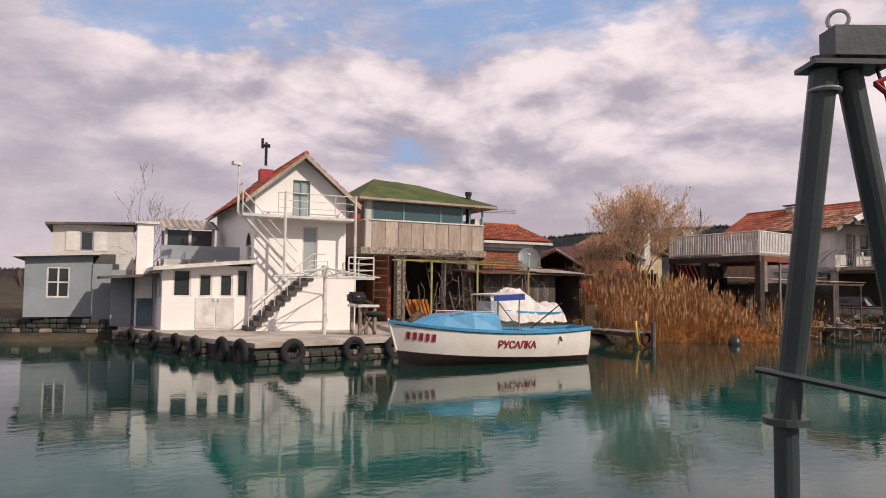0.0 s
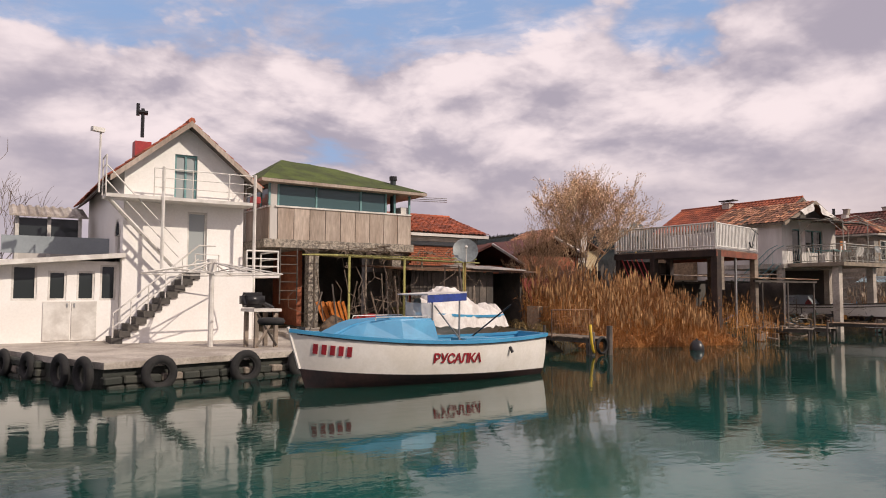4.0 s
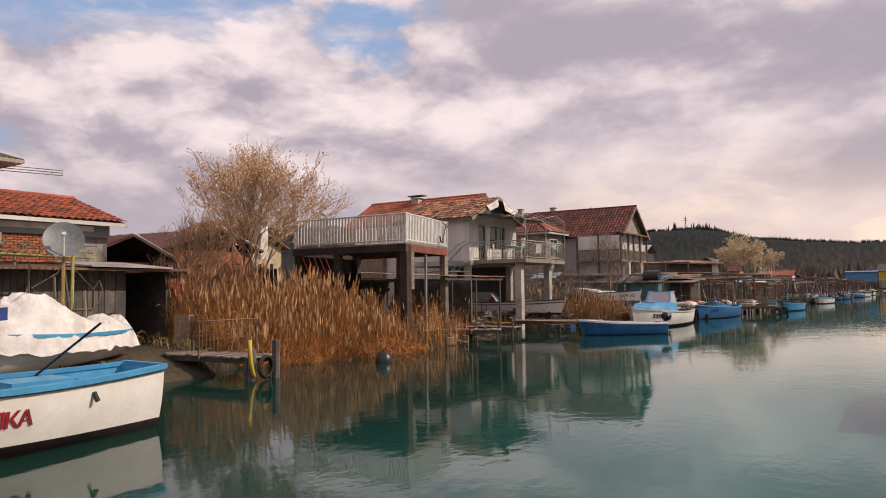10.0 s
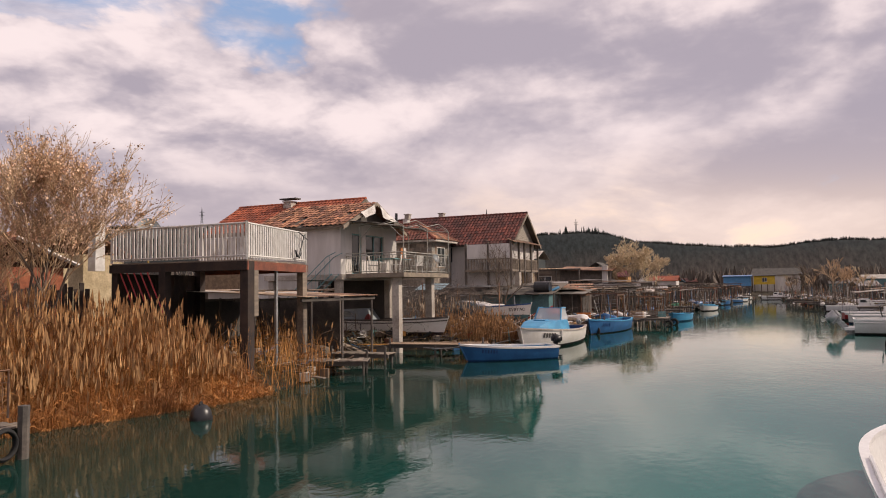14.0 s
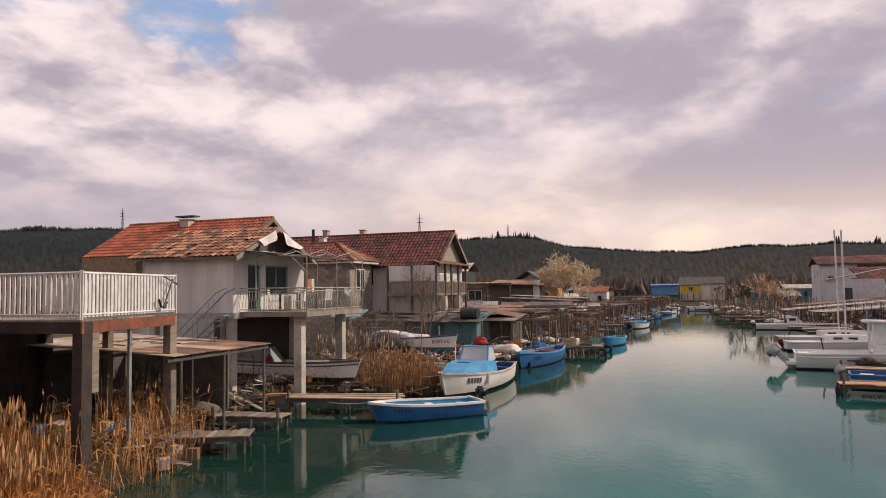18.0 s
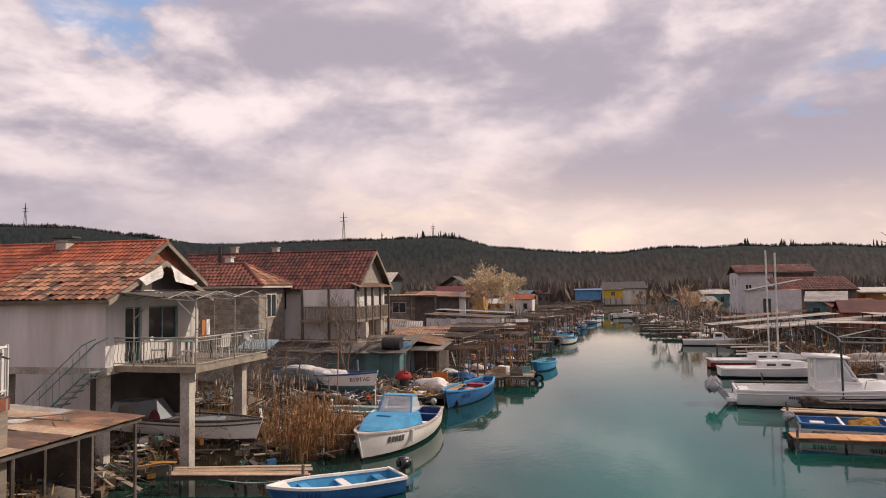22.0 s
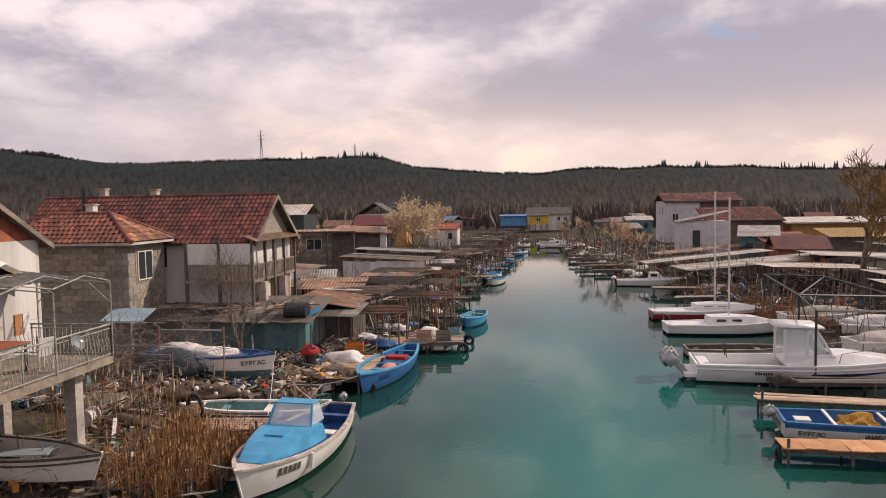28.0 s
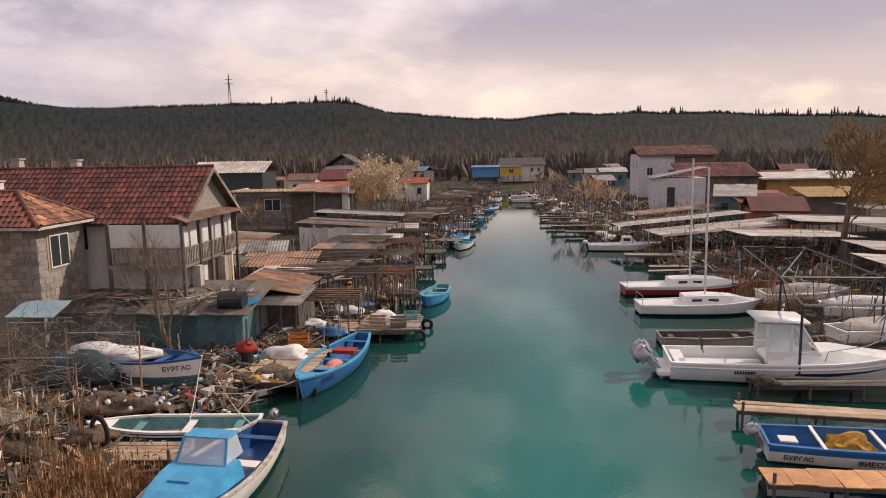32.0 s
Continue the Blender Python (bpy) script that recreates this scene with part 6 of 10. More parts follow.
def yard_clutter():
    t = thing("lobster_red_kayak", -27.4, 14.0, 0.75, 10, "red plastic rowing skiff leaning in the yard", "skiff")
    t.name = "red_skiff"
    bm = BM()
    lump(bm, (0, 0, 0), 0.35, 1.15, 0.5, 4, 0.08, 3)
    part("hull", bm, REDP, t, smooth=True)
    for i, (x, y, mtl, nm, s) in enumerate(((-26.6, 12.9, TARP, "white_sack", .34), (-26.3, 13.4, TEALPAINT, "green_tub", .28), (-26.9, 15.0, WPAINT, "white_can", .2), (-26.5, 15.3, WPAINT, "white_can", .18), (-27.5, 15.4, OLIVE, "round_basket", .5), (-26.2, 11.9, NET, "net_pile", .45), (-24.6, 11.4, NET, "net_pile", .4), (-25.6, 16.9, NET, "net_pile", .5))):
        o = thing(nm, x, y, ground_z(x, y) + 0.02 if y > 11 else .58, 30 * i, nm.replace("_", " ") + " lying in the cluttered yard", nm.split("_")[-1])
        if nm in ("white_can", "green_tub", "round_basket"):
            bm = BM()
            rod(bm, (0, 0, 0), (0, 0, s * 1.5), s * 0.8, 12, s)
            part("body", bm, mtl, o)
            part("rim", ringmesh(BM(), (0, 0, s * 1.5), s, s * .09, "z", 14, 5), mtl, o)
        else:
            part("mound", lump(BM(), (0, 0, 0), s, s * 1.2, s * 1.1, i, .4), mtl, o, smooth=True)
    for i, (x, y) in enumerate(((-27.0, 11.9), (-26.8, 12.2))):
        o = thing("yellow_board", x, y, 0.6, 25 * i, "orange yellow boards leaning on a pillar", "boards")
        for k in range(4):
            part("board", mbox(BM(), pose(.06 * k, .16 * k, .55, 24, 0, 0), .03, .13, 1.2), ORANGE, o)
    c = thing("red_cloth", -27.6, 15.6, 2.1, 0, "red cloth hanging under the pergola", "cloth")
    bm = BM()
    v = [[bm.verts.new((0.06 * math.sin(j * 1.9 + i), 0.12 * j, -0.2 * i)) for j in range(6)] for i in range(6)]
    for i in range(5):
        for j in range(5):
            bm.faces.new((v[i][j], v[i + 1][j], v[i + 1][j + 1], v[i][j + 1]))
    part("cloth", bm, REDCLOTH, c, smooth=True)
    rg = random.Random(51)
    for i in range(26):
        x, y = rg.uniform(-28.5, -24.0), rg.uniform(10.8, 17.0)
        p = thing("pole", x, y, ground_z(x, y) - .02, rg.uniform(0, 360), "grey wooden pole leaning in the yard", "pole", "poles in the yard")
        part("shaft", rod(BM(), (0, 0, 0), (rg.uniform(.1, .7), 0, rg.uniform(1.0, 2.4)), rg.uniform(.015, .04), 5), rg.choice((WOOD, BARK, DARKWOOD)), p)
    for i, (x, y) in enumerate(((-22.6, 9.9), (-22.0, 9.5))):
        tyre(x, y, 0.66 + 0.16 * i, 20 * i, label="black tyre lying on the quay", flat=True, R=.28)


yard_clutter()


def pier(x0, y0, x1, y1, w, z, material=PLANK, label="plank landing stage on thin piles", piles=True, group="landing stages", plank=0.17, along=False, seed=0, deep=0.9):
    rg = random.Random(seed + int(x0 * 7 + y0 * 13))
    L = math.hypot(x1 - x0, y1 - y0)
    p = thing("landing_stage", x0, y0, 0, math.degrees(math.atan2(y1 - y0, x1 - x0)), label, "landing stage", group)
    if along:
        n = max(2, round(w / plank))
        for i in range(n):
            yy = -w / 2 + w * (i + .5) / n
            part("plank", mbox(BM(), pose(L / 2 + rg.uniform(-.1, .1), yy, z + rg.uniform(-.015, .015), 0, rg.uniform(-.6, .6), rg.uniform(-.5, .5)), L, w / n - .015, .035), material, p)
    else:
        n = max(2, round(L / plank))
        for i in range(n):
            part("plank", mbox(BM(), pose(L * (i + .5) / n, rg.uniform(-.04, .04), z + rg.uniform(-.012, .012), rg.uniform(-1.5, 1.5), 0, rg.uniform(-1.5, 1.5)), L / n - .015, w * rg.uniform(.95, 1.03), .035), material, p)
    for yy in (-w / 2 + .1, w / 2 - .1):
        part("bearer", box(BM(), 0, yy - .04, z - .16, L, yy + .04, z - .02), DARKWOOD, p)
    if piles:
        k = max(2, round(L / 1.6))
        for i in range(k):
            for yy in (-w / 2 + .06, w / 2 - .06):
                xx = .15 + (L - .3) * i / (k - 1)
                part("pier_post", rod(BM(), (xx, yy, -deep), (xx + rg.uniform(-.05, .05), yy, z + rg.choice((-.03, -.03, .3))), .05, 6), DARKWOOD, p)
    return p


pier(-24.3, 19.0, -21.2, 19.3, 1.0, 0.55, WOOD, "small grey plank landing stage with a tyre fender")


def pier_bits():
    for x, y, h in ((-21.05, 19.55, 0.95), (-21.15, 18.85, 0.75)):
        p = thing("mooring_post", x, y, -0.8, 0, "dark wooden mooring post in the water", "mooring post", "mooring posts")
        part("shaft", rod(BM(), (0, 0, 0), (0.02, 0, h + 0.8), 0.10, 8), DARKWOOD, p)
    tyre(-20.98, 19.15, 0.32, 8, label="bicycle tyre hung on the landing stage", R=0.27, r=0.03)
    h = thing("yellow_hose", -21.05, 18.7, 0.15, 0, "bent yellow hose hung on the landing stage", "hose")
    part("hose", chain(BM(), [(0, 0, 0.85), (0.06, -0.04, 0.6), (0.08, -0.03, 0.3), (0.05, 0.06, 0.05), (0.02, 0.14, -0.05)], 0.045, 8), YELLOW, h, smooth=True)
    g = thing("wire_screen", -22.6, 19.9, 0.5, 0, "rusty steel frame with wire netting behind the landing stage", "screen")
    pts = [(0, -1.5, 0), (0, -1.5, 0.95), (0, 0.4, 0.95), (0, 0.4, 0)]
    part("tube", chain(BM(), pts, 0.025, 5), RUST, g)
    bm = BM()
    for i in range(1, 16):
        rod(bm, (0, -1.5 + 1.9 * i / 16, 0.02), (0, -1.5 + 1.9 * i / 16, 0.95), .004, 3)
    for i in range(1, 8):
        rod(bm, (0, -1.5, .95 * i / 8), (0, .4, .95 * i / 8), .004, 3)
    part("netting", bm, RUST, g, kind="stuff")
    b = thing("float_barrel", -20.8, 23.7, 0.0, 30, "black plastic float drifting at the reeds", "float")
    part("drum", lump(BM(), (0, 0, 0.02), .27, .27, .36, 2, .1, 2, False), BLACKP, b, smooth=True)
    part("ring", ringmesh(BM(), (0, 0, .3), .1, .03, "x", 10, 5), BLACK, b)


pier_bits()

# sparse reeds at the deck's foot and sunlit concrete in front of the pergola
blades("thin_reeds", 620, reed_area(27.0, 34.5, 3.0, 0.2), 0.6, 1.8, REED, "sparse dry reeds at the foot of the deck posts", 17, REEDTOP, 0.0095, 0.3, 0.3)
yard = slab(BM(), [(-21.5, 9.3, .70), (-22.6, 13.2, .72), (-26.6, 14.6, .74), (-29.0, 15.2, .74), (-29.0, 10.6, .70), (-26.8, 10.4, .70)], .3)
tagged(part("yard_paving", yard, CONC), "worn pale concrete paving of the yard", "paving", kind="structure")


# ---------------------------------------------------------------- fenced deck on posts
def white_deck():
    d = thing("fenced_deck", 0, 0, 0, 0, "wooden deck on tall posts with a white picket fence", "deck")
    A, B, C, D = (-22.95, 27.8), (-23.95, 32.15), (-29.2, 32.4), (-28.4, 27.6)
    Z = 3.92
    TARRED = mat("tarred timber", (0.055, 0.036, 0.028), (0.03, 0.022, 0.02), 0.85, 1.5, 0.3)
    n = 24
    for i in range(n):
        t0, t1 = i / n, (i + 1) / n - 0.004
        p = [(A[0] + (B[0] - A[0]) * t, A[1] + (B[1] - A[1]) * t, Z) for t in (t0, t1)]
        q = [(D[0] + (C[0] - D[0]) * t, D[1] + (C[1] - D[1]) * t, Z) for t in (t0, t1)]
        part("deck_board", slab(BM(), [p[0], p[1], q[1], q[0]], 0.04), WOOD, d)
    for (p, q, mt2) in ((A, B, REDWOOD), (B, C, REDWOOD), (D, A, TARRED)):
        v = Vector((q[0] - p[0], q[1] - p[1], 0))
        m = Matrix.Translation(((p[0] + q[0]) / 2, (p[1] + q[1]) / 2, Z - 0.18)) @ pose(0, 0, 0, 0, 0, math.degrees(math.atan2(v.y, v.x)))
        part("beam", mbox(BM(), m, v.length + 0.1, 0.12, 0.27), mt2, d)
    for k in range(5):
        t = (k + 0.5) / 5
        part("joist", rod(BM(), (A[0] + (B[0] - A[0]) * t, A[1] + (B[1] - A[1]) * t, Z - 0.12), (D[0] + (C[0] - D[0]) * t, D[1] + (C[1] - D[1]) * t, Z - 0.12), 0.06, 4), DARKWOOD, d)
    for x, y, mt2, s in ((-24.0, 32.0, WOOD, .13), (-23.05, 27.95, TARRED, .15), (-26.2, 27.75, TARRED, .13), (-28.3, 27.75, TARRED, .13), (-29.0, 32.2, TARRED, .14), (-26.5, 32.2, WOOD, .11), (-23.5, 29.9, STEEL, .04)):
        part("post", box(BM(), x - s, y - s, -1.3, x + s, y + s, Z - 0.05), mt2, d)
    for i in range(18):                      # added dark boards give the gloom at the back of the berth
        t0, t1 = i / 18, (i + .96) / 18
        p, q = (D[0] + (C[0] - D[0]) * t0, D[1] + (C[1] - D[1]) * t0), (D[0] + (C[0] - D[0]) * t1, D[1] + (C[1] - D[1]) * t1)
        part("back_board", quadbox(BM(), [(p[0], p[1], .2), (p[0] + .03, p[1], .2), (q[0] + .03, q[1], .2), (q[0], q[1], .2), (p[0], p[1], 3.6), (p[0] + .03, p[1], 3.6), (q[0] + .03, q[1], 3.6), (q[0], q[1], 3.6)]), TARRED, d)
    for i in range(5):
        part("lattice_strip", rod(BM(), (-28.0 + .3 * i, 27.6, 3.6), (-27.3 + .3 * i, 27.6, 2.3), .03, 4), REDP, d)
    part("lattice", box(BM(), -23.0, 28.1, 2.2, -22.95, 28.35, 3.6), WOOD, d)
    # fence
    for p, q in ((A, B), (D, A), (B, C)):
        v = Vector((q[0] - p[0], q[1] - p[1], 0))
        a = math.degrees(math.atan2(v.y, v.x))
        f = part("fence", chain(BM(), [(*p, Z + 1.10), (*q, Z + 1.10)], 0.035, 6), WPAINT, d, "white picket fence")
        part("bottom_rail", chain(BM(), [(*p, Z + 0.12), (*q, Z + 0.12)], 0.03, 6), WPAINT, f)
        k = max(2, round(v.length / 0.155))
        for i in range(k + 1):
            c = Vector((*p, Z + 0.58)) + v * (i / k)
            w = 0.11 if i in (0, k) else 0.088
            part("picket", mbox(BM(), Matrix.Translation(c) @ pose(0, 0, 0, 0, 0, a), w, 0.025, 1.04 if i not in (0, k) else 1.16), WPAINT, f)
    o = thing("anchor", -23.75, 31.4, Z + 0.15, 12, "black iron anchor hung on the white fence", "anchor")
    part("shank", rod(BM(), (0.12, -0.15, 0.05), (0.12, 0.35, 0.85), 0.03), BLACKP, o)
    part("arms", chain(BM(), [(0.12, -0.42, 0.28), (0.12, -0.3, 0.08), (0.12, -0.12, 0.05), (0.12, 0.02, 0.2)], 0.035), BLACKP, o)
    part("stock", rod(BM(), (0.12, -0.15, 0.92), (0.12, 0.62, 0.70), 0.02), BLACKP, o)

    # added backdrop in place of dark foliage, hides the cottage's foot
    f = thing("board_backdrop", -30.6, 22.2, .3, 0, "added dark board backdrop behind the reeds", "fence")
    for i in range(30):
        part("board", box(BM(), .04 * i, .18 * i, 0, .04 * i + .03, .18 * i + .165, 2.9 + .12 * math.sin(i * 2.3)), TARRED, f)


white_deck()


def tin_canopy():
    c = thing("boat_canopy", 0, 0, 0, 0, "low canopy of rusty and bleached sheets over the boat berth", "canopy")
    rg = random.Random(61)
    P, Q = Vector((-23.4, 31.5, 2.76)), Vector((-23.55, 36.4, 2.72))
    n = 7
    for i in range(n):
        for j in range(3):
            y0 = P.y + (Q.y - P.y) * i / n
            x0 = -23.45 - 2.2 * j
            w = (Q.y - P.y) / n
            z = 2.74 + 0.10 * j
            part("sheet", slab(BM(), [(x0, y0 - .02, z + rg.uniform(-.02, .02)), (x0, y0 + w + .03, z + rg.uniform(-.02, .02)), (x0 - 2.25, y0 + w + .03, z + .11), (x0 - 2.25, y0 - .02, z + .11)], 0.02), RUST if j == 0 and rg.random() < .75 or rg.random() < .2 else (PLANK if rg.random() < .5 else PALETIN), c)
    for y in (32.0, 34.0, 36.2):
        for x in (-23.6, -26.6, -29.6):
            part("post", rod(BM(), (x, y, -1.3), (x, y, 2.7), 0.05, 6), DARKWOOD, c)
    for x in (-23.6, -26.6, -29.6):
        part("bearer", box(BM(), x - .05, 31.4, 2.56, x + .05, 36.4, 2.66), DARKWOOD, c)
    # dark walls added for the gloom under the canopy
    part("end_wall", box(BM(), -30.1, 36.9, 0.3, -25.6, 37.0, 2.6), DARKWOOD, c)
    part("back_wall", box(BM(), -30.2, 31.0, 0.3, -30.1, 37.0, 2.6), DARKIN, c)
    for i in range(9):
        part("stick", rod(BM(), (rg.uniform(-28, -24), rg.uniform(32, 36), 2.95), (rg.uniform(-28, -24), rg.uniform(32, 36), 3.0), .02, 4), WOOD, c)


tin_canopy()


def s_rail(parent, p, q, z, h=0.95, material=None):
    """Balustrade of bellied bars between two points."""
    material = material or mat("pale green rail paint", (0.36, 0.38, 0.35), (0.26, 0.22, 0.17), 0.55, 5.0, 0.05)
    p, q = Vector((*p, z)), Vector((*q, z))
    v = q - p
    n = max(2, round(v.length / 0.14))
    out = Vector((v.y, -v.x, 0)).normalized()
    r = part("railing", chain(BM(), [p + Vector((0, 0, h)), q + Vector((0, 0, h))], 0.028), material, parent)
    part("bottom_rail", chain(BM(), [p + Vector((0, 0, .08)), q + Vector((0, 0, .08))], 0.02), material, r)
    part("top_rail", chain(BM(), [p + Vector((0, 0, h - .12)), q + Vector((0, 0, h - .12))], 0.016), material, r)
    for i in range(n + 1):
        c = p + v * (i / n)
        if i % 9 == 0 or i == n:
            part("post", rod(BM(), c, c + Vector((0, 0, h)), .025, 5), material, r)
        else:
            part("baluster", chain(BM(), [c + out * (0.11 * math.sin(math.pi * 1.5 * k) * (1 - k)) + Vector((0, 0, .08 + (h - .2) * k)) for k in (0, .2, .4, .65, 1)], .010, 4), material, r)


def house_three():
    h = thing("balcony_house", 0, 0, 0, 0, "white stilted house with a patched tile roof and iron balcony", "house")
    x1, y0, y1, zb, ze = -27.1, 39.3, 44.8, 3.7, 6.0
    bm = BM()
    box(bm, -31.6, y0, zb, x1, y0 + 0.2, ze)
    part("wall", bm, OFFWHITE, h)
    bm = BM()
    wall_open(bm, "x", x1, -0.2, y0 + 0.2, y1, zb, ze + 0.3, [(40.3, 41.2, zb + .02, zb + 2.0), (41.6, 43.4, zb + .7, zb + 2.0)])
    part("wall", bm, OFFWHITE, h)
    window(h, "x", x1, 40.3, 41.2, zb + .02, zb + 2.0, TEALPAINT, bars=(0, 0), name="door")
    window(h, "x", x1, 41.6, 43.4, zb + .7, zb + 2.0, TEALPAINT, bars=(1, 0))
    # unlit inside given as a dark block
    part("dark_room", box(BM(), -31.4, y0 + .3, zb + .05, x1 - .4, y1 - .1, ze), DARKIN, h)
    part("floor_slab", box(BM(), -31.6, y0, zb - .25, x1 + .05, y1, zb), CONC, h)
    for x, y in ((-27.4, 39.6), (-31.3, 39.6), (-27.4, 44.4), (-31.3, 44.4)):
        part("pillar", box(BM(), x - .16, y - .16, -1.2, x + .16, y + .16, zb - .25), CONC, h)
    # gloom under the house put into this wall's colour
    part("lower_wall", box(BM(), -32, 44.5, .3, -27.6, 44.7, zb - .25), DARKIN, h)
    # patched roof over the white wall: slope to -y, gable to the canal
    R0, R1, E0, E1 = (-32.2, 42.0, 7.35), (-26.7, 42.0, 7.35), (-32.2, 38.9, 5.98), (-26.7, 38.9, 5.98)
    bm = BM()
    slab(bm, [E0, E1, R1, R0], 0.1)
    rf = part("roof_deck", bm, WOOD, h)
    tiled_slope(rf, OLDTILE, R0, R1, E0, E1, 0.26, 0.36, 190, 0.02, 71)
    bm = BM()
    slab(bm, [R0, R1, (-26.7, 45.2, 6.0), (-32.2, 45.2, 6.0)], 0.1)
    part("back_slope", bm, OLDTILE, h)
    # dark sheet stands in for the shaded open gable
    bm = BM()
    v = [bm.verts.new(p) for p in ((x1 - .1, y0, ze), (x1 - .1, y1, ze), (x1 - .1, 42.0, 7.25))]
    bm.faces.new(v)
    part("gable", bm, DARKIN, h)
    for e in ((-26.68, 38.9, 5.95), (-26.68, 45.2, 5.95)):
        bm = BM()
        quadbox(bm, [(e[0], e[1], e[2] - .16), (e[0] + .04, e[1], e[2] - .16), (e[0] + .04, 42.0, 7.18), (e[0], 42.0, 7.18), (e[0], e[1], e[2]), (e[0] + .04, e[1], e[2]), (e[0] + .04, 42.0, 7.38), (e[0], 42.0, 7.38)])
        part("verge_board", bm, WOOD, h)
    # loose white sheets flapping in the gable
    for pts in (((-26.6, 40.3, 6.7), (-26.6, 41.7, 7.2), (-26.55, 41.6, 6.75), (-26.5, 40.6, 6.45)), ((-26.6, 42.2, 7.2), (-26.6, 43.9, 6.55), (-26.5, 43.4, 6.45), (-26.5, 42.3, 6.6))):
        bm = BM()
        bm.faces.new([bm.verts.new(p) for p in pts])
        bmesh.ops.subdivide_edges(bm, edges=bm.edges[:], cuts=3, use_grid_fill=True)
        for q in bm.verts:
            q.co.x += 0.08 * noise.noise(q.co * 3)
        part("loose_sheet", bm, TARP, h, "loose white plastic sheet")
    # balcony
    X0, X1, Y0, Y1, Z = -27.2, -23.95, 39.7, 44.7, 3.72
    part("balcony_slab", box(BM(), X0, Y0, Z - .20, X1, Y1, Z), mat("stained slab edge", (.33, .27, .20), (.20, .165, .13), .9, 1.2, .3), h)
    for y in (40.2, 43.7):
        part("column", box(BM(), -24.75, y - .17, -1.2, -24.4, y + .17, Z - .22), CONC, h)
    s_rail(h, (X0, Y0 + .04), (X1 - .04, Y0 + .04), Z)
    s_rail(h, (X1 - .04, Y0 + .04), (X1 - .04, Y1 - .04), Z)
    s_rail(h, (X1 - .04, Y1 - .04), (X0, Y1 - .04), Z)
    # awning frame
    g = mat("pale green rail paint", (0.36, 0.38, 0.35))
    top = 6.0
    for x, y in ((X0 + .9, Y0), (X1, Y0), (X1, Y1), (X0 + .9, Y1), (X1, 42.2)):
        part("frame_post", rod(BM(), (x, y, Z), (x, y, top - .1), .025), g, h)
    for y in (Y0, 42.2, Y1):
        part("truss", chain(BM(), [(X0, y, top + .15), (X1, y, top - .1)], .022), g, h)
        part("truss", chain(BM(), [(X1 - 1.2, y, top - .02), (X1 - .6, y, top + .2), (X1, y, top - .1)], .016), g, h)
    for x in (X0 + .9, X1 - 1.2, X1):
        part("purlin", chain(BM(), [(x, Y0, top - .04), (x, 41.0, top + .22), (x, 42.2, top), (x, 43.5, top + .22), (x, Y1, top - .04)], .018), g, h)
    for y in (Y0, Y1):
        part("brace", rod(BM(), (X0 + .9, y, top - .7), (X0 + 1.6, y, top - .05), .016), g, h)
        part("brace", rod(BM(), (X1, y, top - .7), (X1 - .7, y, top - .08), .016), g, h)
    bm = BM()
    corr(bm, (-27.3, 39.4, 6.28), (0, 5.5, 0), (2.1, 0, -.22), 18, .02)
    part("awning_sheet", bm, DIRTYTIN, h)
    # steel steps down from the balcony
    for y in (38.7, 39.3):
        part("stair_string", chain(BM(), [(-27.2, y, 3.7), (-29.6, y - .2, 1.6)], .03), TEALPAINT, h)
        part("handrail", chain(BM(), [(-27.0, y, 4.7), (-27.5, y, 4.5), (-29.6, y - .2, 2.6)], .02), TEALPAINT, h)
    for i in range(9):
        k = i / 9
        part("tread", box(BM(), -27.3 - 2.3 * k, 38.6, 3.6 - 2.0 * k, -27.05 - 2.3 * k, 39.2, 3.63 - 2.0 * k), STEEL, h)
        part("baluster", rod(BM(), (-27.3 - 2.3 * k, 38.65, 3.6 - 2.0 * k), (-27.3 - 2.3 * k, 38.65, 4.55 - 2.0 * k), .012, 4), TEALPAINT, h)
    dsh = dish(-23.8, 42.9, Z + .75, .2, 70, "small white dish fixed on the balcony rail")
    l = thing("washing", -26.2, 43.9, 5.0, 0, "orange and pale washing hung on the balcony", "washing")
    for i, m2 in enumerate((mat("faded orange cloth", (.42, .17, .06)), TARP)):
        part("cloth", box(BM(), .02 * i, -.35 + .3 * i, -.5, .05 + .02 * i, -.1 + .3 * i, 0.1), m2, l)
    t = thing("garden_table", -25.7, 42.0, Z, 0, "table under a blue cover on the balcony", "table")
    part("tabletop", box(BM(), -.5, -.9, .7, .5, .9, .75), TEALPAINT, t)
    part("table_cover", box(BM(), -.54, -.5, .752, .54, .95, .765), mat("orange red cloth", (.42, .13, .06)), t, "dull red table cover")
    for x, y, a in ((-25.0, 40.9, 200), (-24.9, 42.9, 160), (-26.4, 41.2, 20)):
        ch = thing("garden_chair", x, y, Z, a, "white plastic garden chair on the balcony", "chair", "balcony chairs")
        part("seat", box(BM(), -.22, -.22, .40, .22, .22, .43), WPAINT, ch)
        part("backrest", mbox(BM(), pose(-.23, 0, .66, 0, -8, 0), .025, .42, .48), WPAINT, ch)
        for px, py in ((-.2, -.2), (.2, -.2), (.2, .2), (-.2, .2)):
            part("leg", rod(BM(), (px, py, 0), (px * .95, py * .95, .4), .018, 5), WPAINT, ch)
    for x in (-.42, .42):
        for y in (-.8, .8):
            part("leg", box(BM(), x - .03, y - .03, 0, x + .03, y + .03, .7), DARKWOOD, t)


house_three()


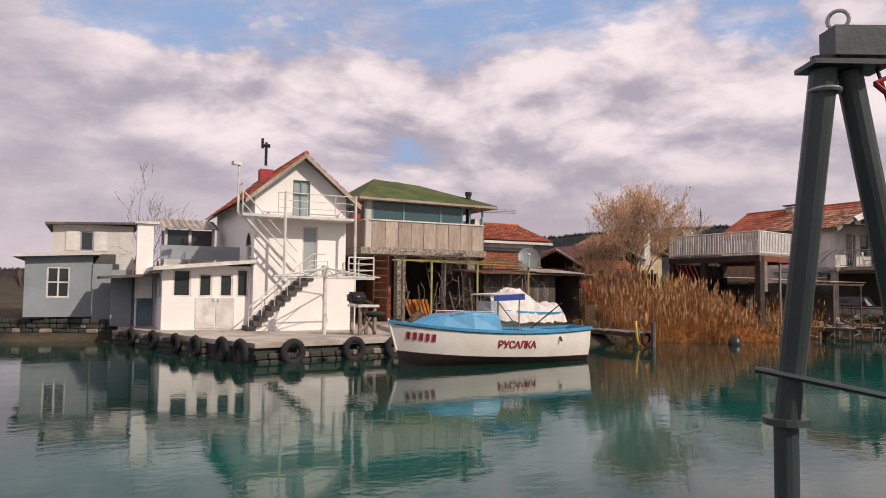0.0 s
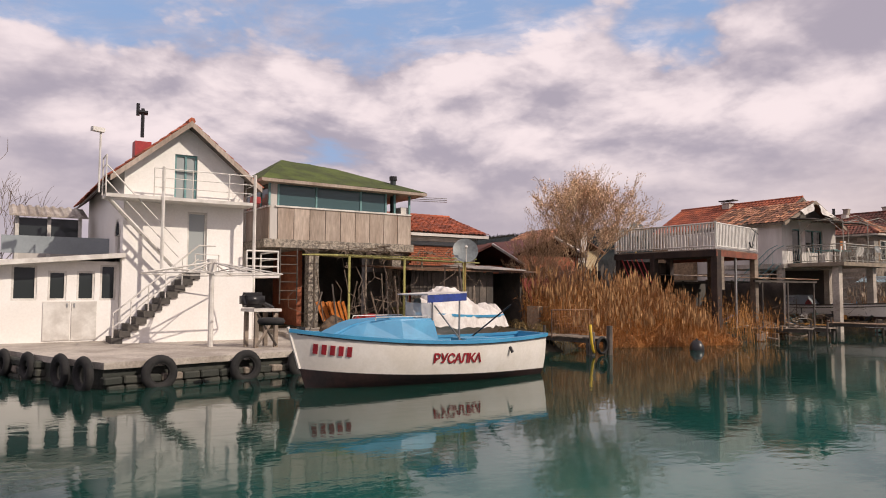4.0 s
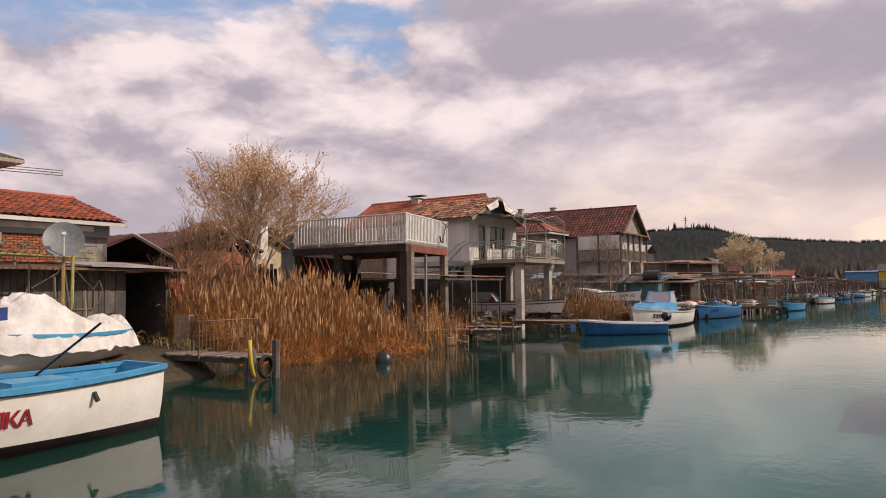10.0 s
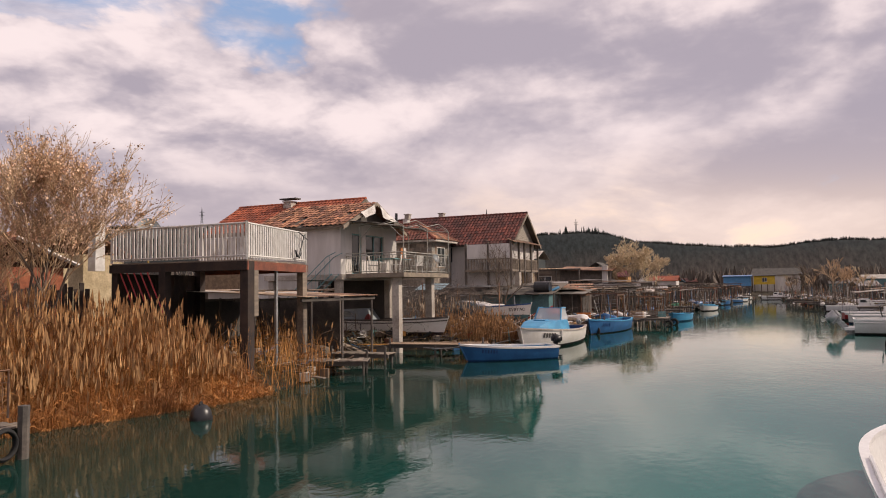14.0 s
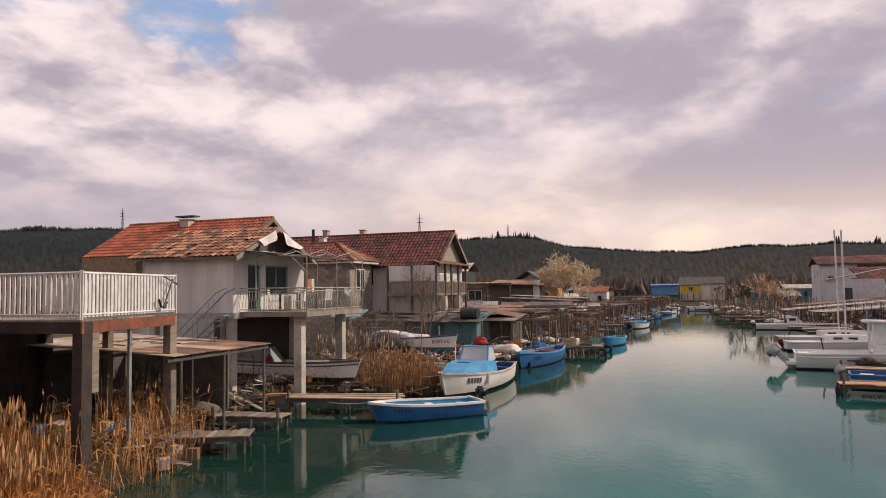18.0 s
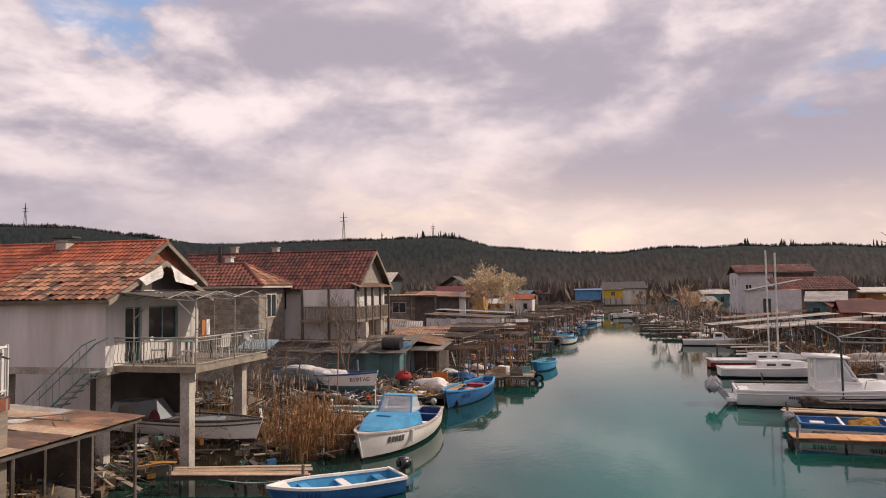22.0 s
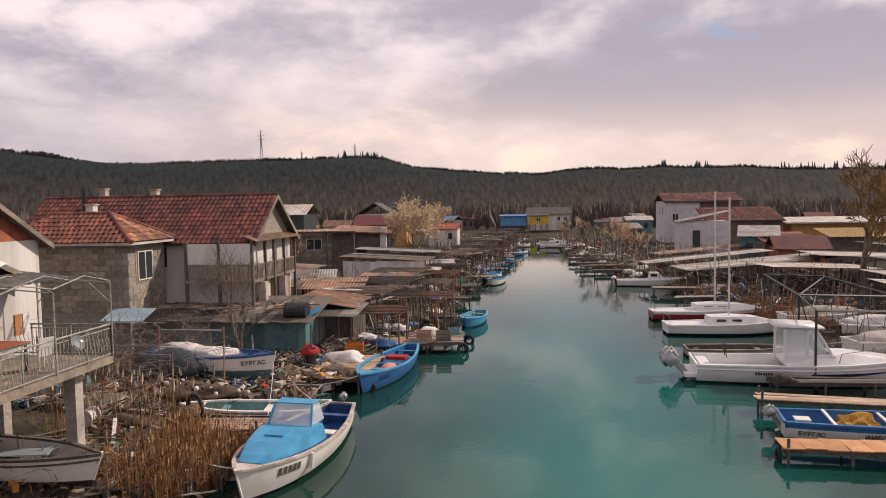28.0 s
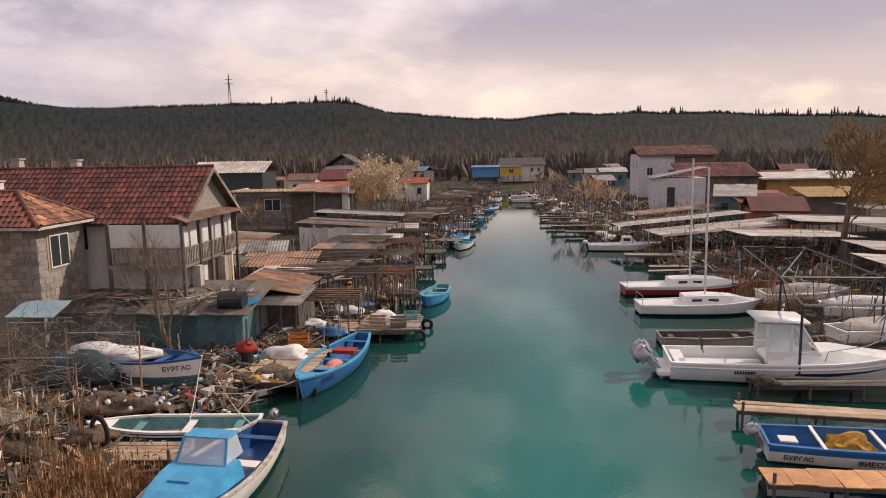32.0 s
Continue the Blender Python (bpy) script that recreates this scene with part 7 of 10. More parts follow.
def gable_house(name, xg, yc, half, zr, ze, back, label, roofm, wallm, single=0, seed=0, over=0.35, tw=0.27, tl=0.38, z0=0.5, front=None, verge=WOOD):
    """A house whose gable faces the canal (+x) at xg, with the ridge along -x at yc."""
    h = thing(name, 0, 0, 0, 0, label, "house")
    ws = 0.2
    for y, s in ((yc - half, 1), (yc + half, -1)):
        part("wall", box(BM(), xg - back, y, z0, xg, y + s * ws, ze), wallm, h)
    part("wall", box(BM(), xg - ws, yc - half + ws, z0, xg, yc + half - ws, ze), wallm, h)
    part("wall", box(BM(), xg - back, yc - half + ws, z0, xg - back + ws, yc + half - ws, ze), wallm, h)
    sl = (zr - ze) / half
    for x in (xg, xg - back + ws):
        bm = BM()
        v = [bm.verts.new(p) for p in ((x, yc - half, ze), (x, yc + half, ze), (x, yc, zr - .1), (x - ws, yc - half, ze), (x - ws, yc + half, ze), (x - ws, yc, zr - .1))]
        for f in ((0, 1, 2), (5, 4, 3), (0, 2, 5, 3), (1, 4, 5, 2), (0, 3, 4, 1)):
            bm.faces.new([v[i] for i in f])
        part("gable", bm, front or wallm, h)
    xo, xb = xg + over, xg - back - .2
    for s in (-1, 1):
        e, z = yc + s * (half + over), ze - over * sl
        bm = BM()
        quadbox(bm, [(xb, yc, zr - .12), (xo, yc, zr - .12), (xo, e, z - .12), (xb, e, z - .12), (xb, yc, zr - .02), (xo, yc, zr - .02), (xo, e, z - .02), (xb, e, z - .02)])
        bmesh.ops.recalc_face_normals(bm, faces=bm.faces[:])
        rf = part("roof_deck", bm, DARKWOOD, h)
        tiled_slope(rf, roofm, (xb, yc, zr), (xo, yc, zr), (xb, e, z), (xo, e, z), tw, tl, single if s < 0 else 0, seed=seed + s)
        bm = BM()
        quadbox(bm, [(xo, yc, zr - .2), (xo + .05, yc, zr - .2), (xo + .05, e, z - .2), (xo, e, z - .2), (xo, yc, zr + .02), (xo + .05, yc, zr + .02), (xo + .05, e, z + .02), (xo, e, z + .02)])
        bmesh.ops.recalc_face_normals(bm, faces=bm.faces[:])
        part("verge_board", bm, verge, h)
    ridge_caps(h, roofm, (xb, yc, zr + .02), (xo, yc, zr + .02))
    return h


def chimney(parent, x, y, z0, z1, s=.22, material=BRICK):
    c = part("chimney", box(BM(), x - s, y - s, z0, x + s, y + s, z1), material, parent)
    part("chimney_cap", box(BM(), x - s - .06, y - s - .06, z1, x + s + .06, y + s + .06, z1 + .07), CONC, c)


h3 = gable_house("red_roofed_house", -32.3, 49.6, 3.2, 8.72, 6.85, 9.6, "house with a red tiled gable roof behind the balcony house", TILE, OFFWHITE, 0, 81, .4, front=BRICK, verge=WOOD)
chimney(h3, -37.5, 49.2, 8.3, 8.8, .3, CONC)
part("brick_side", box(BM(), -42.0, 45.9, 3.0, -38.2, 46.38, 6.6), mat("old yellow brick", (0.30, 0.21, 0.13), (0.20, 0.14, 0.09), 0.95, 5.0, 0.4), h3)
part("smoke_hood", box(BM(), -38.2, 49.0, 9.0, -36.9, 49.6, 9.08), DARKIN, h3)


def small_left_house():
    h = thing("cream_cottage", -41.0, 36.0, 0.6, 0, "cream cottage with a tiled roof and white chimney", "house")
    part("wall", box(BM(), -4, -3, 0, 0, 3, 4.4), mat("cream wall", (0.55, 0.44, 0.28), (0.42, 0.33, 0.2), .9), h)
    bm = BM()
    slab(bm, [(-4.4, -3.4, 4.3), (.4, -3.4, 4.3), (.4, 0, 5.9), (-4.4, 0, 5.9)], .1)
    rf = part("roof_deck", bm, DARKWOOD, h)
    tiled_slope(rf, OLDTILE, (-4.4, 0, 5.95), (.4, 0, 5.95), (-4.4, -3.4, 4.34), (.4, -3.4, 4.34), .27, .4, 0, seed=90)
    part("back_slope", slab(BM(), [(-4.4, 0, 5.9), (.4, 0, 5.9), (.4, 3.4, 4.3), (-4.4, 3.4, 4.3)], .1), OLDTILE, h)
    chimney(h, .9, .5, 3.5, 6.1, .28, WPAINT)
    for x, y, w, d, z, m2 in ((-34.5, 26.3, 5, 4.5, 4.6, BRICK), (-33.0, 21.6, 4, 3.6, 4.0, BRICK)):
        k = thing("brick_outhouse", x, y, .5, 0, "low brick outhouse with a worn tin and tile roof", "outhouse", "outhouses")
        part("wall", box(BM(), -w / 2, -d / 2, 0, w / 2, d / 2, z - 1.2), m2, k)
        part("roof", slab(BM(), [(-w / 2 - .3, -d / 2 - .3, z - 1.2), (w / 2 + .4, -d / 2 - .3, z - 1.2), (w / 2 + .4, .2, z - .2), (-w / 2 - .3, .2, z - .2)], .1), DARKTILE, k)
        part("roof", slab(BM(), [(-w / 2 - .3, .2, z - .2), (w / 2 + .4, .2, z - .2), (w / 2 + .4, d / 2 + .3, z - 1.1), (-w / 2 - .3, d / 2 + .3, z - 1.1)], .1), DARKTILE, k)
        part("verge_board", rod(BM(), (w / 2 + .42, .2, z - .22), (w / 2 + .42, d / 2 + .3, z - 1.12), .07, 4), WPAINT, k)
    dish(-28.8, 29.5, 5.25, .4, 60, "weathered satellite dish behind the fenced deck", 4.0)


small_left_house()

# boat laid up under the balcony
b3, pt3, top3, half3 = boat(-26.85, 43.2, -10, 7.8, 1.9, 0.62, 0.35, 0.7, 0.1, BOATW, DARKWOOD, BOATW, HULLDARK, "white laid up fishing boat under the balcony", thwarts=3, z=0.72, name="fishing_boat", group="boats ashore", strake=DARKWOOD, floor=RUST)
part("wheelhouse", quadbox(BM(), [(-3.0, -.8, .5), (-1.0, -.85, .5), (-1.0, .85, .5), (-3.0, .8, .5), (-2.8, -.6, 1.2), (-1.5, -.62, 1.25), (-1.5, .62, 1.25), (-2.8, .6, 1.2)]), GREYWALL, b3)
part("wheelhouse_window", quadbox(BM(), [(-2.5, -.74, .82), (-1.6, -.76, .82), (-1.6, -.75, .82), (-2.5, -.73, .82), (-2.45, -.66, 1.1), (-1.65, -.67, 1.12), (-1.65, -.66, 1.12), (-2.45, -.65, 1.1)]), GLASS, b3)
part("hatch_board", mbox(BM(), pose(1.4, -.2, .72, 12, 0, 20), 1.5, .35, .04), GREYWALL, b3)
part("red_cloth", lump(BM(), (-.8, -.5, .5), .2, .25, .5, 7), mat("dull red cloth", (.22, .03, .03)), b3)
for x in (-2.0, 1.8):
    part("trestle", box(BM(), x - .12, -.8, -.75, x + .12, .8, -.2), DARKWOOD, b3)

pier(-24.2, 38.75, -19.9, 39.7, 1.1, 0.55, PLANK, "bleached plank landing stage beside the blue rowing boat", along=True, plank=.22)
pier(-25.0, 35.4, -22.4, 35.7, 0.9, 0.42, WOOD, "weathered grey plank landing stage", plank=.2)
pier(-24.5, 31.2, -21.6, 32.6, 1.0, 0.5, WOOD, "weathered grey plank landing stage", plank=.2)
boat(-18.65, 38.65, 222, 4.1, 1.55, 0.52, 0.32, 0.86, 0.0, BOATB, BOATW, SKYB, DEEPB, "blue rowing boat with a white gunwale and black motor", thwarts=3, motor=dict(cowl=BLACKP), boot=.06, text=(("|6", .74, .35, -1, .14, DEEPB), ("|6", .74, .35, 1, .14, DEEPB)))


def blue_cabin_boat():
    L = 7.5
    b, pt, top, half = boat(-19.05, 46.6, 263.5, L, 2.45, 0.70, 0.48, 0.42, 0.14, BOATW, mat("worn brown gunwale", (.30, .22, .17), (.55, .50, .45), .6, 2.5, .1), DEEPB, HULLDARK, "white motorboat with a sky blue foredeck and clear windscreen", thwarts=1, boot=.12, motor=dict(cowl=STEEL, leg=BLACKP, s=.8),
                            name="motorboat", text=(("|5", .80, .36, 1, .22, DARKIN), ("|5", .80, .36, -1, .22, DARKIN)))
    bm = BM()
    zt = top(.55) + .48
    secs = [(.50, .20, .505, .30, zt), (.64, .20, .64, .32, zt), (.78, .20, .76, .32, zt - .03), (.885, .14, .845, .22, zt - .20)]
    vs = []
    for u, i0, u1, i1, z1 in secs:
        a, c = max(half(u) - i0, .05), max(half(u1) - i1, .05)
        x, x1 = -L / 2 + L * u, -L / 2 + L * u1
        vs.append([bm.verts.new(p) for p in ((x, a, top(u) + .01), (x1, c, z1), (x1, -c, z1), (x, -a, top(u) + .01))])
    for i in range(3):
        for j in range(3):
            bm.faces.new((vs[i][j], vs[i][j + 1], vs[i + 1][j + 1], vs[i + 1][j]))
    bm.faces.new(vs[0])
    bm.faces.new(vs[-1][::-1])
    bmesh.ops.recalc_face_normals(bm, faces=bm.faces[:])
    bmesh.ops.bevel(bm, geom=[e for e in bm.edges if e.calc_face_angle(0) > .5], offset=.04, segments=2, affect="EDGES")
    c = part("cabin_top", bm, SKYB, b)
    part("hatch", box(BM(), 1.0, -.3, zt - .03, 1.55, .3, zt + .035), SKYB, c)
    x0, z0 = .15, top(.55) + .46
    sc = part("windscreen", quadbox(BM(), [(x0 + .35, -.72, z0), (x0 + .36, -.72, z0), (x0 + .36, .72, z0), (x0 + .35, .72, z0), (x0, -.62, z0 + .6), (x0 + .01, -.62, z0 + .6), (x0 + .01, .62, z0 + .6), (x0, .62, z0 + .6)]), CLEAR, b)
    for s in (-1, 1):
        part("screen_side", quadbox(BM(), [(x0 - .6, s * .74, z0), (x0 + .35, s * .73, z0), (x0 + .35, s * .72, z0), (x0 - .6, s * .73, z0), (x0 - .5, s * .63, z0 + .58), (x0, s * .62, z0 + .6), (x0, s * .61, z0 + .6), (x0 - .5, s * .62, z0 + .58)]), CLEAR, sc)
        part("screen_post", chain(BM(), [(x0 + .36, s * .72, z0), (x0, s * .62, z0 + .62), (x0 - .55, s * .63, z0 + .6)], .04), SKYB, sc)
    part("screen_top", slab(BM(), [(x0 + .02, -.64, z0 + .63), (x0 + .02, .64, z0 + .63), (x0 - .6, .64, z0 + .61), (x0 - .6, -.64, z0 + .61)], .03), SKYB, sc)
    part("seat", box(BM(), -1.3, -.85, .55, -.9, .85, .62), BOATW, b)
    part("fender", rod(BM(), (1.4, half(.72) + .08, top(.72) - .05), (1.4, half(.72) + .06, top(.72) - .5), .07, 8), BOATW, b)


blue_cabin_boat()

boat(-22.1, 50.6, 188, 5.6, 1.6, .5, .42, .8, .05, DEEPB, BOATW, TEALPAINT, DEEPB, "dark blue rowing boat with pale thwarts in a muddy inlet", thwarts=3, floor=mat("pale green boards", (.42, .45, .40)), strake=BOATW, boot=.05)
bb, ptb, topb, halfb = boat(-18.42, 57.95, 263, 7.7, 2.05, .62, .5, .35, .18, BOATB, SKYB, BOATB, HULLDARK, "blue fishing boat with red and pink cushions aboard", thwarts=4, name="fishing_boat", boot=.06, text=(("|5", .82, .36, 1, .2, DEEPB),))
part("cushion", lump(BM(), (.3, .1, .42), .55, .4, .22, 3), mat("pink cloth", (.62, .25, .22)), bb, smooth=True)
part("cushion", box(BM(), -1.6, -.5, .5, -1.0, .5, .66), REDCLOTH, bb)
part("crate", box(BM(), .7, -.4, .15, 1.3, .3, .5), PLANK, bb)
boat(-25.45, 54.3, -13, 6.4, 2.0, .95, .28, .6, .10, BOATW, DEEPB, BOATB, TURQ, "white and blue fishing boat laid up on the bank", thwarts=3, z=.72, boot=.52, name="fishing_boat", group="boats ashore", text=(("БУРГАС", .88, .5, -1, .2, DARKIN),))
wp = thing("tarpaulin", -26.6, 54.6, 1.55, 0, "cream tarpaulin and nets heaped in the laid up boat", "tarpaulin")
part("mound", lump(BM(), (0, 0, 0), 1.9, .85, .5, 9, .6, 3), TARP, wp, smooth=True)
boat(-15.6, 72.6, 262, 4.8, 1.6, .5, .45, .55, .1, SKYB, SKYB, TEALPAINT, DEEPB, "sky blue fishing boat moored at a crowded stage", thwarts=3)


# ---------------------------------------------------------------- half timbered house and block house
def house_four():
    h = gable_house("timbered_house", -26.3, 63.9, 3.0, 8.75, 6.55, 13.5, "old timbered house with a red tiled roof and wooden verandah", DARKTILE, OFFWHITE, 250, 101, .45, .28, .40, .6, STONE)
    g = h
    yf = 60.9
    # verandah on the canal side and the corner
    X0, X1 = -26.3, -25.0
    part("verandah_floor", box(BM(), -29.6, yf - .9, 4.15, X1 - .9, 66.8, 4.3), WOOD, g)
    for y in (yf - .8, 61.9, 63.2, 64.8, 66.6):
        part("post", box(BM(), -25.98, y - .07, .6, -25.84, y + .07, 6.45), DARKWOOD, g)
    for x in (-29.5, -27.7):
        part("post", box(BM(), x - .07, yf - .87, .6, x + .07, yf - .73, 6.3), DARKWOOD, g)
    for i in range(38):
        y = yf - .8 + 6.5 * i / 37
        part("baluster", box(BM(), -25.93, y - .03, 4.3, -25.89, y + .03, 5.05), WOOD, g)
    for i in range(17):
        x = -29.5 + 3.6 * i / 16
        part("baluster", box(BM(), x - .03, yf - .82, 4.3, x + .03, yf - .78, 5.05), WOOD, g)
    part("handrail", chain(BM(), [(-29.5, yf - .8, 5.08), (-25.91, yf - .8, 5.08), (-25.91, 66.6, 5.08)], .04, 4), WOOD, g)
    part("wall_panel", box(BM(), -29.4, yf - .83, 5.15, -26.0, yf - .79, 6.2), OFFWHITE, g)
    part("lean_to", slab(BM(), [(-25.6, yf - 1.0, 6.35), (-25.6, 67.0, 6.35), (-26.3, 67.0, 6.6), (-26.3, yf - 1.0, 6.6)], .05), RUST, g)
    for x, y in ((-25.9, 61.5), (-25.9, 64.5)):
        part("pillar", box(BM(), x - .2, y - .2, .4, x + .2, y + .2, 4.1), CONC, g)
    part("lower_wall", box(BM(), -27.6, 63.6, .5, -26.15, 66.4, 4.1), mat("dull ochre wall", (.36, .24, .12), (.22, .15, .09), .9), g)
    window(g, "y", yf - .001, -32.0, -30.9, 4.9, 6.1, WPAINT, inward=-0.3, bars=(1, 0), depth=.05)
    chimney(g, -33.4, 64.3, 8.5, 9.15, .2, CONC)
    chimney(g, -36.6, 64.3, 8.4, 9.25, .2, CONC)
    part("vent_pipe", rod(BM(), (-37.0, 63.0, 7.5), (-37.0, 63.0, 9.3), .12, 8), BLACKP, g)


house_four()


def block_house():
    h = thing("block_house", -30.9, 57.1, .5, 0, "unrendered grey block house with a hipped red tile roof", "house")
    W, D = -7.0, 3.4
    part("wall", box(BM(), W, 0, 0, 0, D, 5.85), MORTAR, h)
    bk = BM()
    mbox(bk, pose(0, 0, 0), .585, .04, .275)
    bmesh.ops.bevel(bk, geom=bk.edges[:], offset=.012, segments=1, affect="EDGES")
    me = bpy.data.meshes.new("block")
    bk.to_mesh(me)
    bk.free()
    me.materials.append(BLOCK)
    rg = random.Random(111)
    for r in range(11):
        z = 2.55 + .29 * r
        for i in range(12):
            x = -.30 - .6 * i - (.3 if r % 2 else 0)
            if x < W + .3 or (-5.7 < x < -4.5 and 4.3 < z < 5.3):
                continue
            share("block", me, h, pose(x, -.005 + rg.uniform(-.012, .006), z + .145, 0, rg.uniform(-.8, .8), rg.uniform(-1, 1)))
        for i in range(6):
            y = .3 + .6 * i + (.3 if r % 2 else 0)
            if y > D - .25 or (.4 < y < 2.4 and 3.7 < z < 5.6):
                continue
            share("block", me, h, pose(.005, y, z + .145, 0, 0, 90))
    # opening's shade painted as a dark plate; no hole is cut
    part("dark_opening", box(BM(), -5.6, -.02, 4.45, -4.7, .0, 5.35), DARKIN, h)
    part("reveal", box(BM(), .0, .62, 3.95, .03, 2.2, 5.6), PLANK, h)
    window(h, "x", .03, .75, 2.1, 4.05, 5.5, WPAINT, inward=.3, bars=(1, 0), depth=.06)
    e, ze, zr = .5, 6.0, 7.35
    ev = [(W - e, -e), (e, -e), (e, D + e), (W - e, D + e)]
    R = [(W + 1.9, D / 2, zr), (-1.9, D / 2, zr)]
    part("eave_board", slab(BM(), [(x, y, ze - .02) for x, y in ev], .12), PALETIN, h)
    bm = BM()
    v = [bm.verts.new((x, y, ze - .02)) for x, y in ev] + [bm.verts.new(p) for p in R]
    for f in ((0, 1, 5, 4), (2, 3, 4, 5), (1, 2, 5), (3, 0, 4)):
        bm.faces.new([v[i] for i in f])
    rf = part("roof_deck", bm, DARKTILE, h)
    MID = mat("dull red roof tile", (0.25, 0.082, 0.05), (0.15, 0.055, 0.04), 0.85, 0.7, 0.3, rand=0.4)
    tiled_slope(rf, MID, R[0], R[1], (ev[0][0], ev[0][1], ze), (ev[1][0], ev[1][1], ze), .27, .38, 0, seed=112)
    tiled_slope(rf, OLDTILE, R[1], (R[1][0], R[1][1] + .05, zr), (ev[1][0], ev[1][1], ze), (ev[2][0], ev[2][1], ze), .27, .38, 0, seed=113)
    ridge_caps(h, MID, (R[1][0], R[1][1], zr + .03), (ev[1][0], ev[1][1], ze + .03))
    ridge_caps(h, MID, (R[1][0], R[1][1], zr + .03), (ev[2][0], ev[2][1], ze + .03))
    ridge_caps(h, MID, (R[0][0], R[0][1], zr + .03), (R[1][0], R[1][1], zr + .03))
    chimney(h, -3.2, 2.2, 6.8, 7.8, .2, WPAINT)
    aw = thing("awning", -30.4, 56.8, 2.9, 0, "pale blue sheet awning on the block house", "awning")
    part("sheet", slab(BM(), [(-1.2, -1.1, 0), (.9, -1.1, 0), (.9, .2, .42), (-1.2, .2, .42)], .03), mat("pale blue sheet", (.30, .42, .47), (.24, .33, .38), .6), aw)
    for x in (-1.1, .8):
        part("strut", rod(BM(), (x, .28, -.35), (x, -1.0, -.02), .02, 4), STEEL, aw)


block_house()
bare_tree(-25.4, 57.2, 1.2, 6.6, .9, 121, .075, BARK, BARK, 4, None, 0, "small bare fruit tree among the sheds", forks=3)


# ---------------------------------------------------------------- sheds, roofs and stages
def shed(x, y, w, d, h, rz=0, roof=RUST, wall=DARKWOOD, tilt=.25, label="", closed=(1, 1, 1), group="waterside sheds", cat="shed", n=None, over=.25):
    """Lean-to shed: w along x, d along y, front to +x."""
    s = thing("shed", x, y, max(ground_z(x, y), .1) - .1, rz, label or "patched waterside shed with a sheet roof", cat, group)
    for px in (-w / 2, w / 2):
        for py in (-d / 2, 0, d / 2):
            part("post", rod(BM(), (px, py, -.6), (px, py, h + (tilt if px < 0 else 0)), .05, 5), DARKWOOD, s)
    if closed[0]:
        plank_wall(s, "x", -w / 2, -d / 2, d / 2, 0, h + tilt - .05, wall, .45, int(x * 3 + y), "panel")
    if closed[1]:
        plank_wall(s, "y", -d / 2, -w / 2, w / 2, 0, h - .02, wall, .5, int(x * 5 + y), "panel")
    if closed[2]:
        plank_wall(s, "x", w / 2, -d / 2, d / 2 - d * .3, 0, h - .05, wall, .5, int(x * 7 + y), "panel")
    rg = random.Random(int(x * 11 + y * 3))
    k = n or max(1, round(d / 1.1))
    for i in range(k):
        bm = BM()
        y0 = -d / 2 - over + (d + 2 * over) * i / k
        corr(bm, (-w / 2 - over, y0, h + tilt + .06 + rg.uniform(0, .03)), (0, (d + 2 * over) / k + .06, 0), (w + 2 * over + rg.uniform(-.2, .15), 0, -tilt * 1.15), 5, .018)
        part("roof_sheet", bm, roof if rg.random() < .7 else rg.choice((RUST, DIRTYTIN, WOOD, roof)), s)
    return s


def pergola_frame(x, y, w, d, h, rz=0, material=WOOD, n=7, label="bare timber pergola over the landing", vines=0):
    p = thing("pergola", x, y, max(ground_z(x, y), 0) - .1, rz, label, "pergola", "bank pergolas")
    for px in (-w / 2, w / 2):
        for py in (-d / 2, d / 2):
            part("post", rod(BM(), (px, py, -.6), (px, py, h), .05, 5), material, p)
        part("beam", box(BM(), px - .05, -d / 2 - .2, h, px + .05, d / 2 + .2, h + .1), material, p)
    for i in range(n):
        yy = -d / 2 + d * i / (n - 1)
        part("rafter", box(BM(), -w / 2 - .3, yy - .035, h + .1, w / 2 + .3, yy + .035, h + .18), material, p)
    rg = random.Random(int(x + y * 3))
    for i in range(vines):
        q = Vector((rg.uniform(-w / 2, w / 2), rg.uniform(-d / 2, d / 2), h + .1))
        pts = [q]
        for s in range(6):
            q = q + Vector((rg.gauss(0, .4), rg.gauss(0, .4), rg.gauss(0, .12)))
            q.z = min(max(q.z, h - .3), h + .35)
            pts.append(q)
        part("vine", chain(BM(), pts, .015, 3), BARK, p)
    return p


def heap(x, y, s, material, name="net_pile", label="heap of brown fishing net", z=None, seed=0, flat=1.0):
    o = thing(name, x, y, (ground_z(x, y) if z is None else z), seed * 40, label, name.split("_")[-1], name.replace("_", " ") + "s")
    part("mound", lump(BM(), (0, 0, 0), s, s * 1.25, s * .6 * flat, seed, .55, 3), material, o, smooth=True)


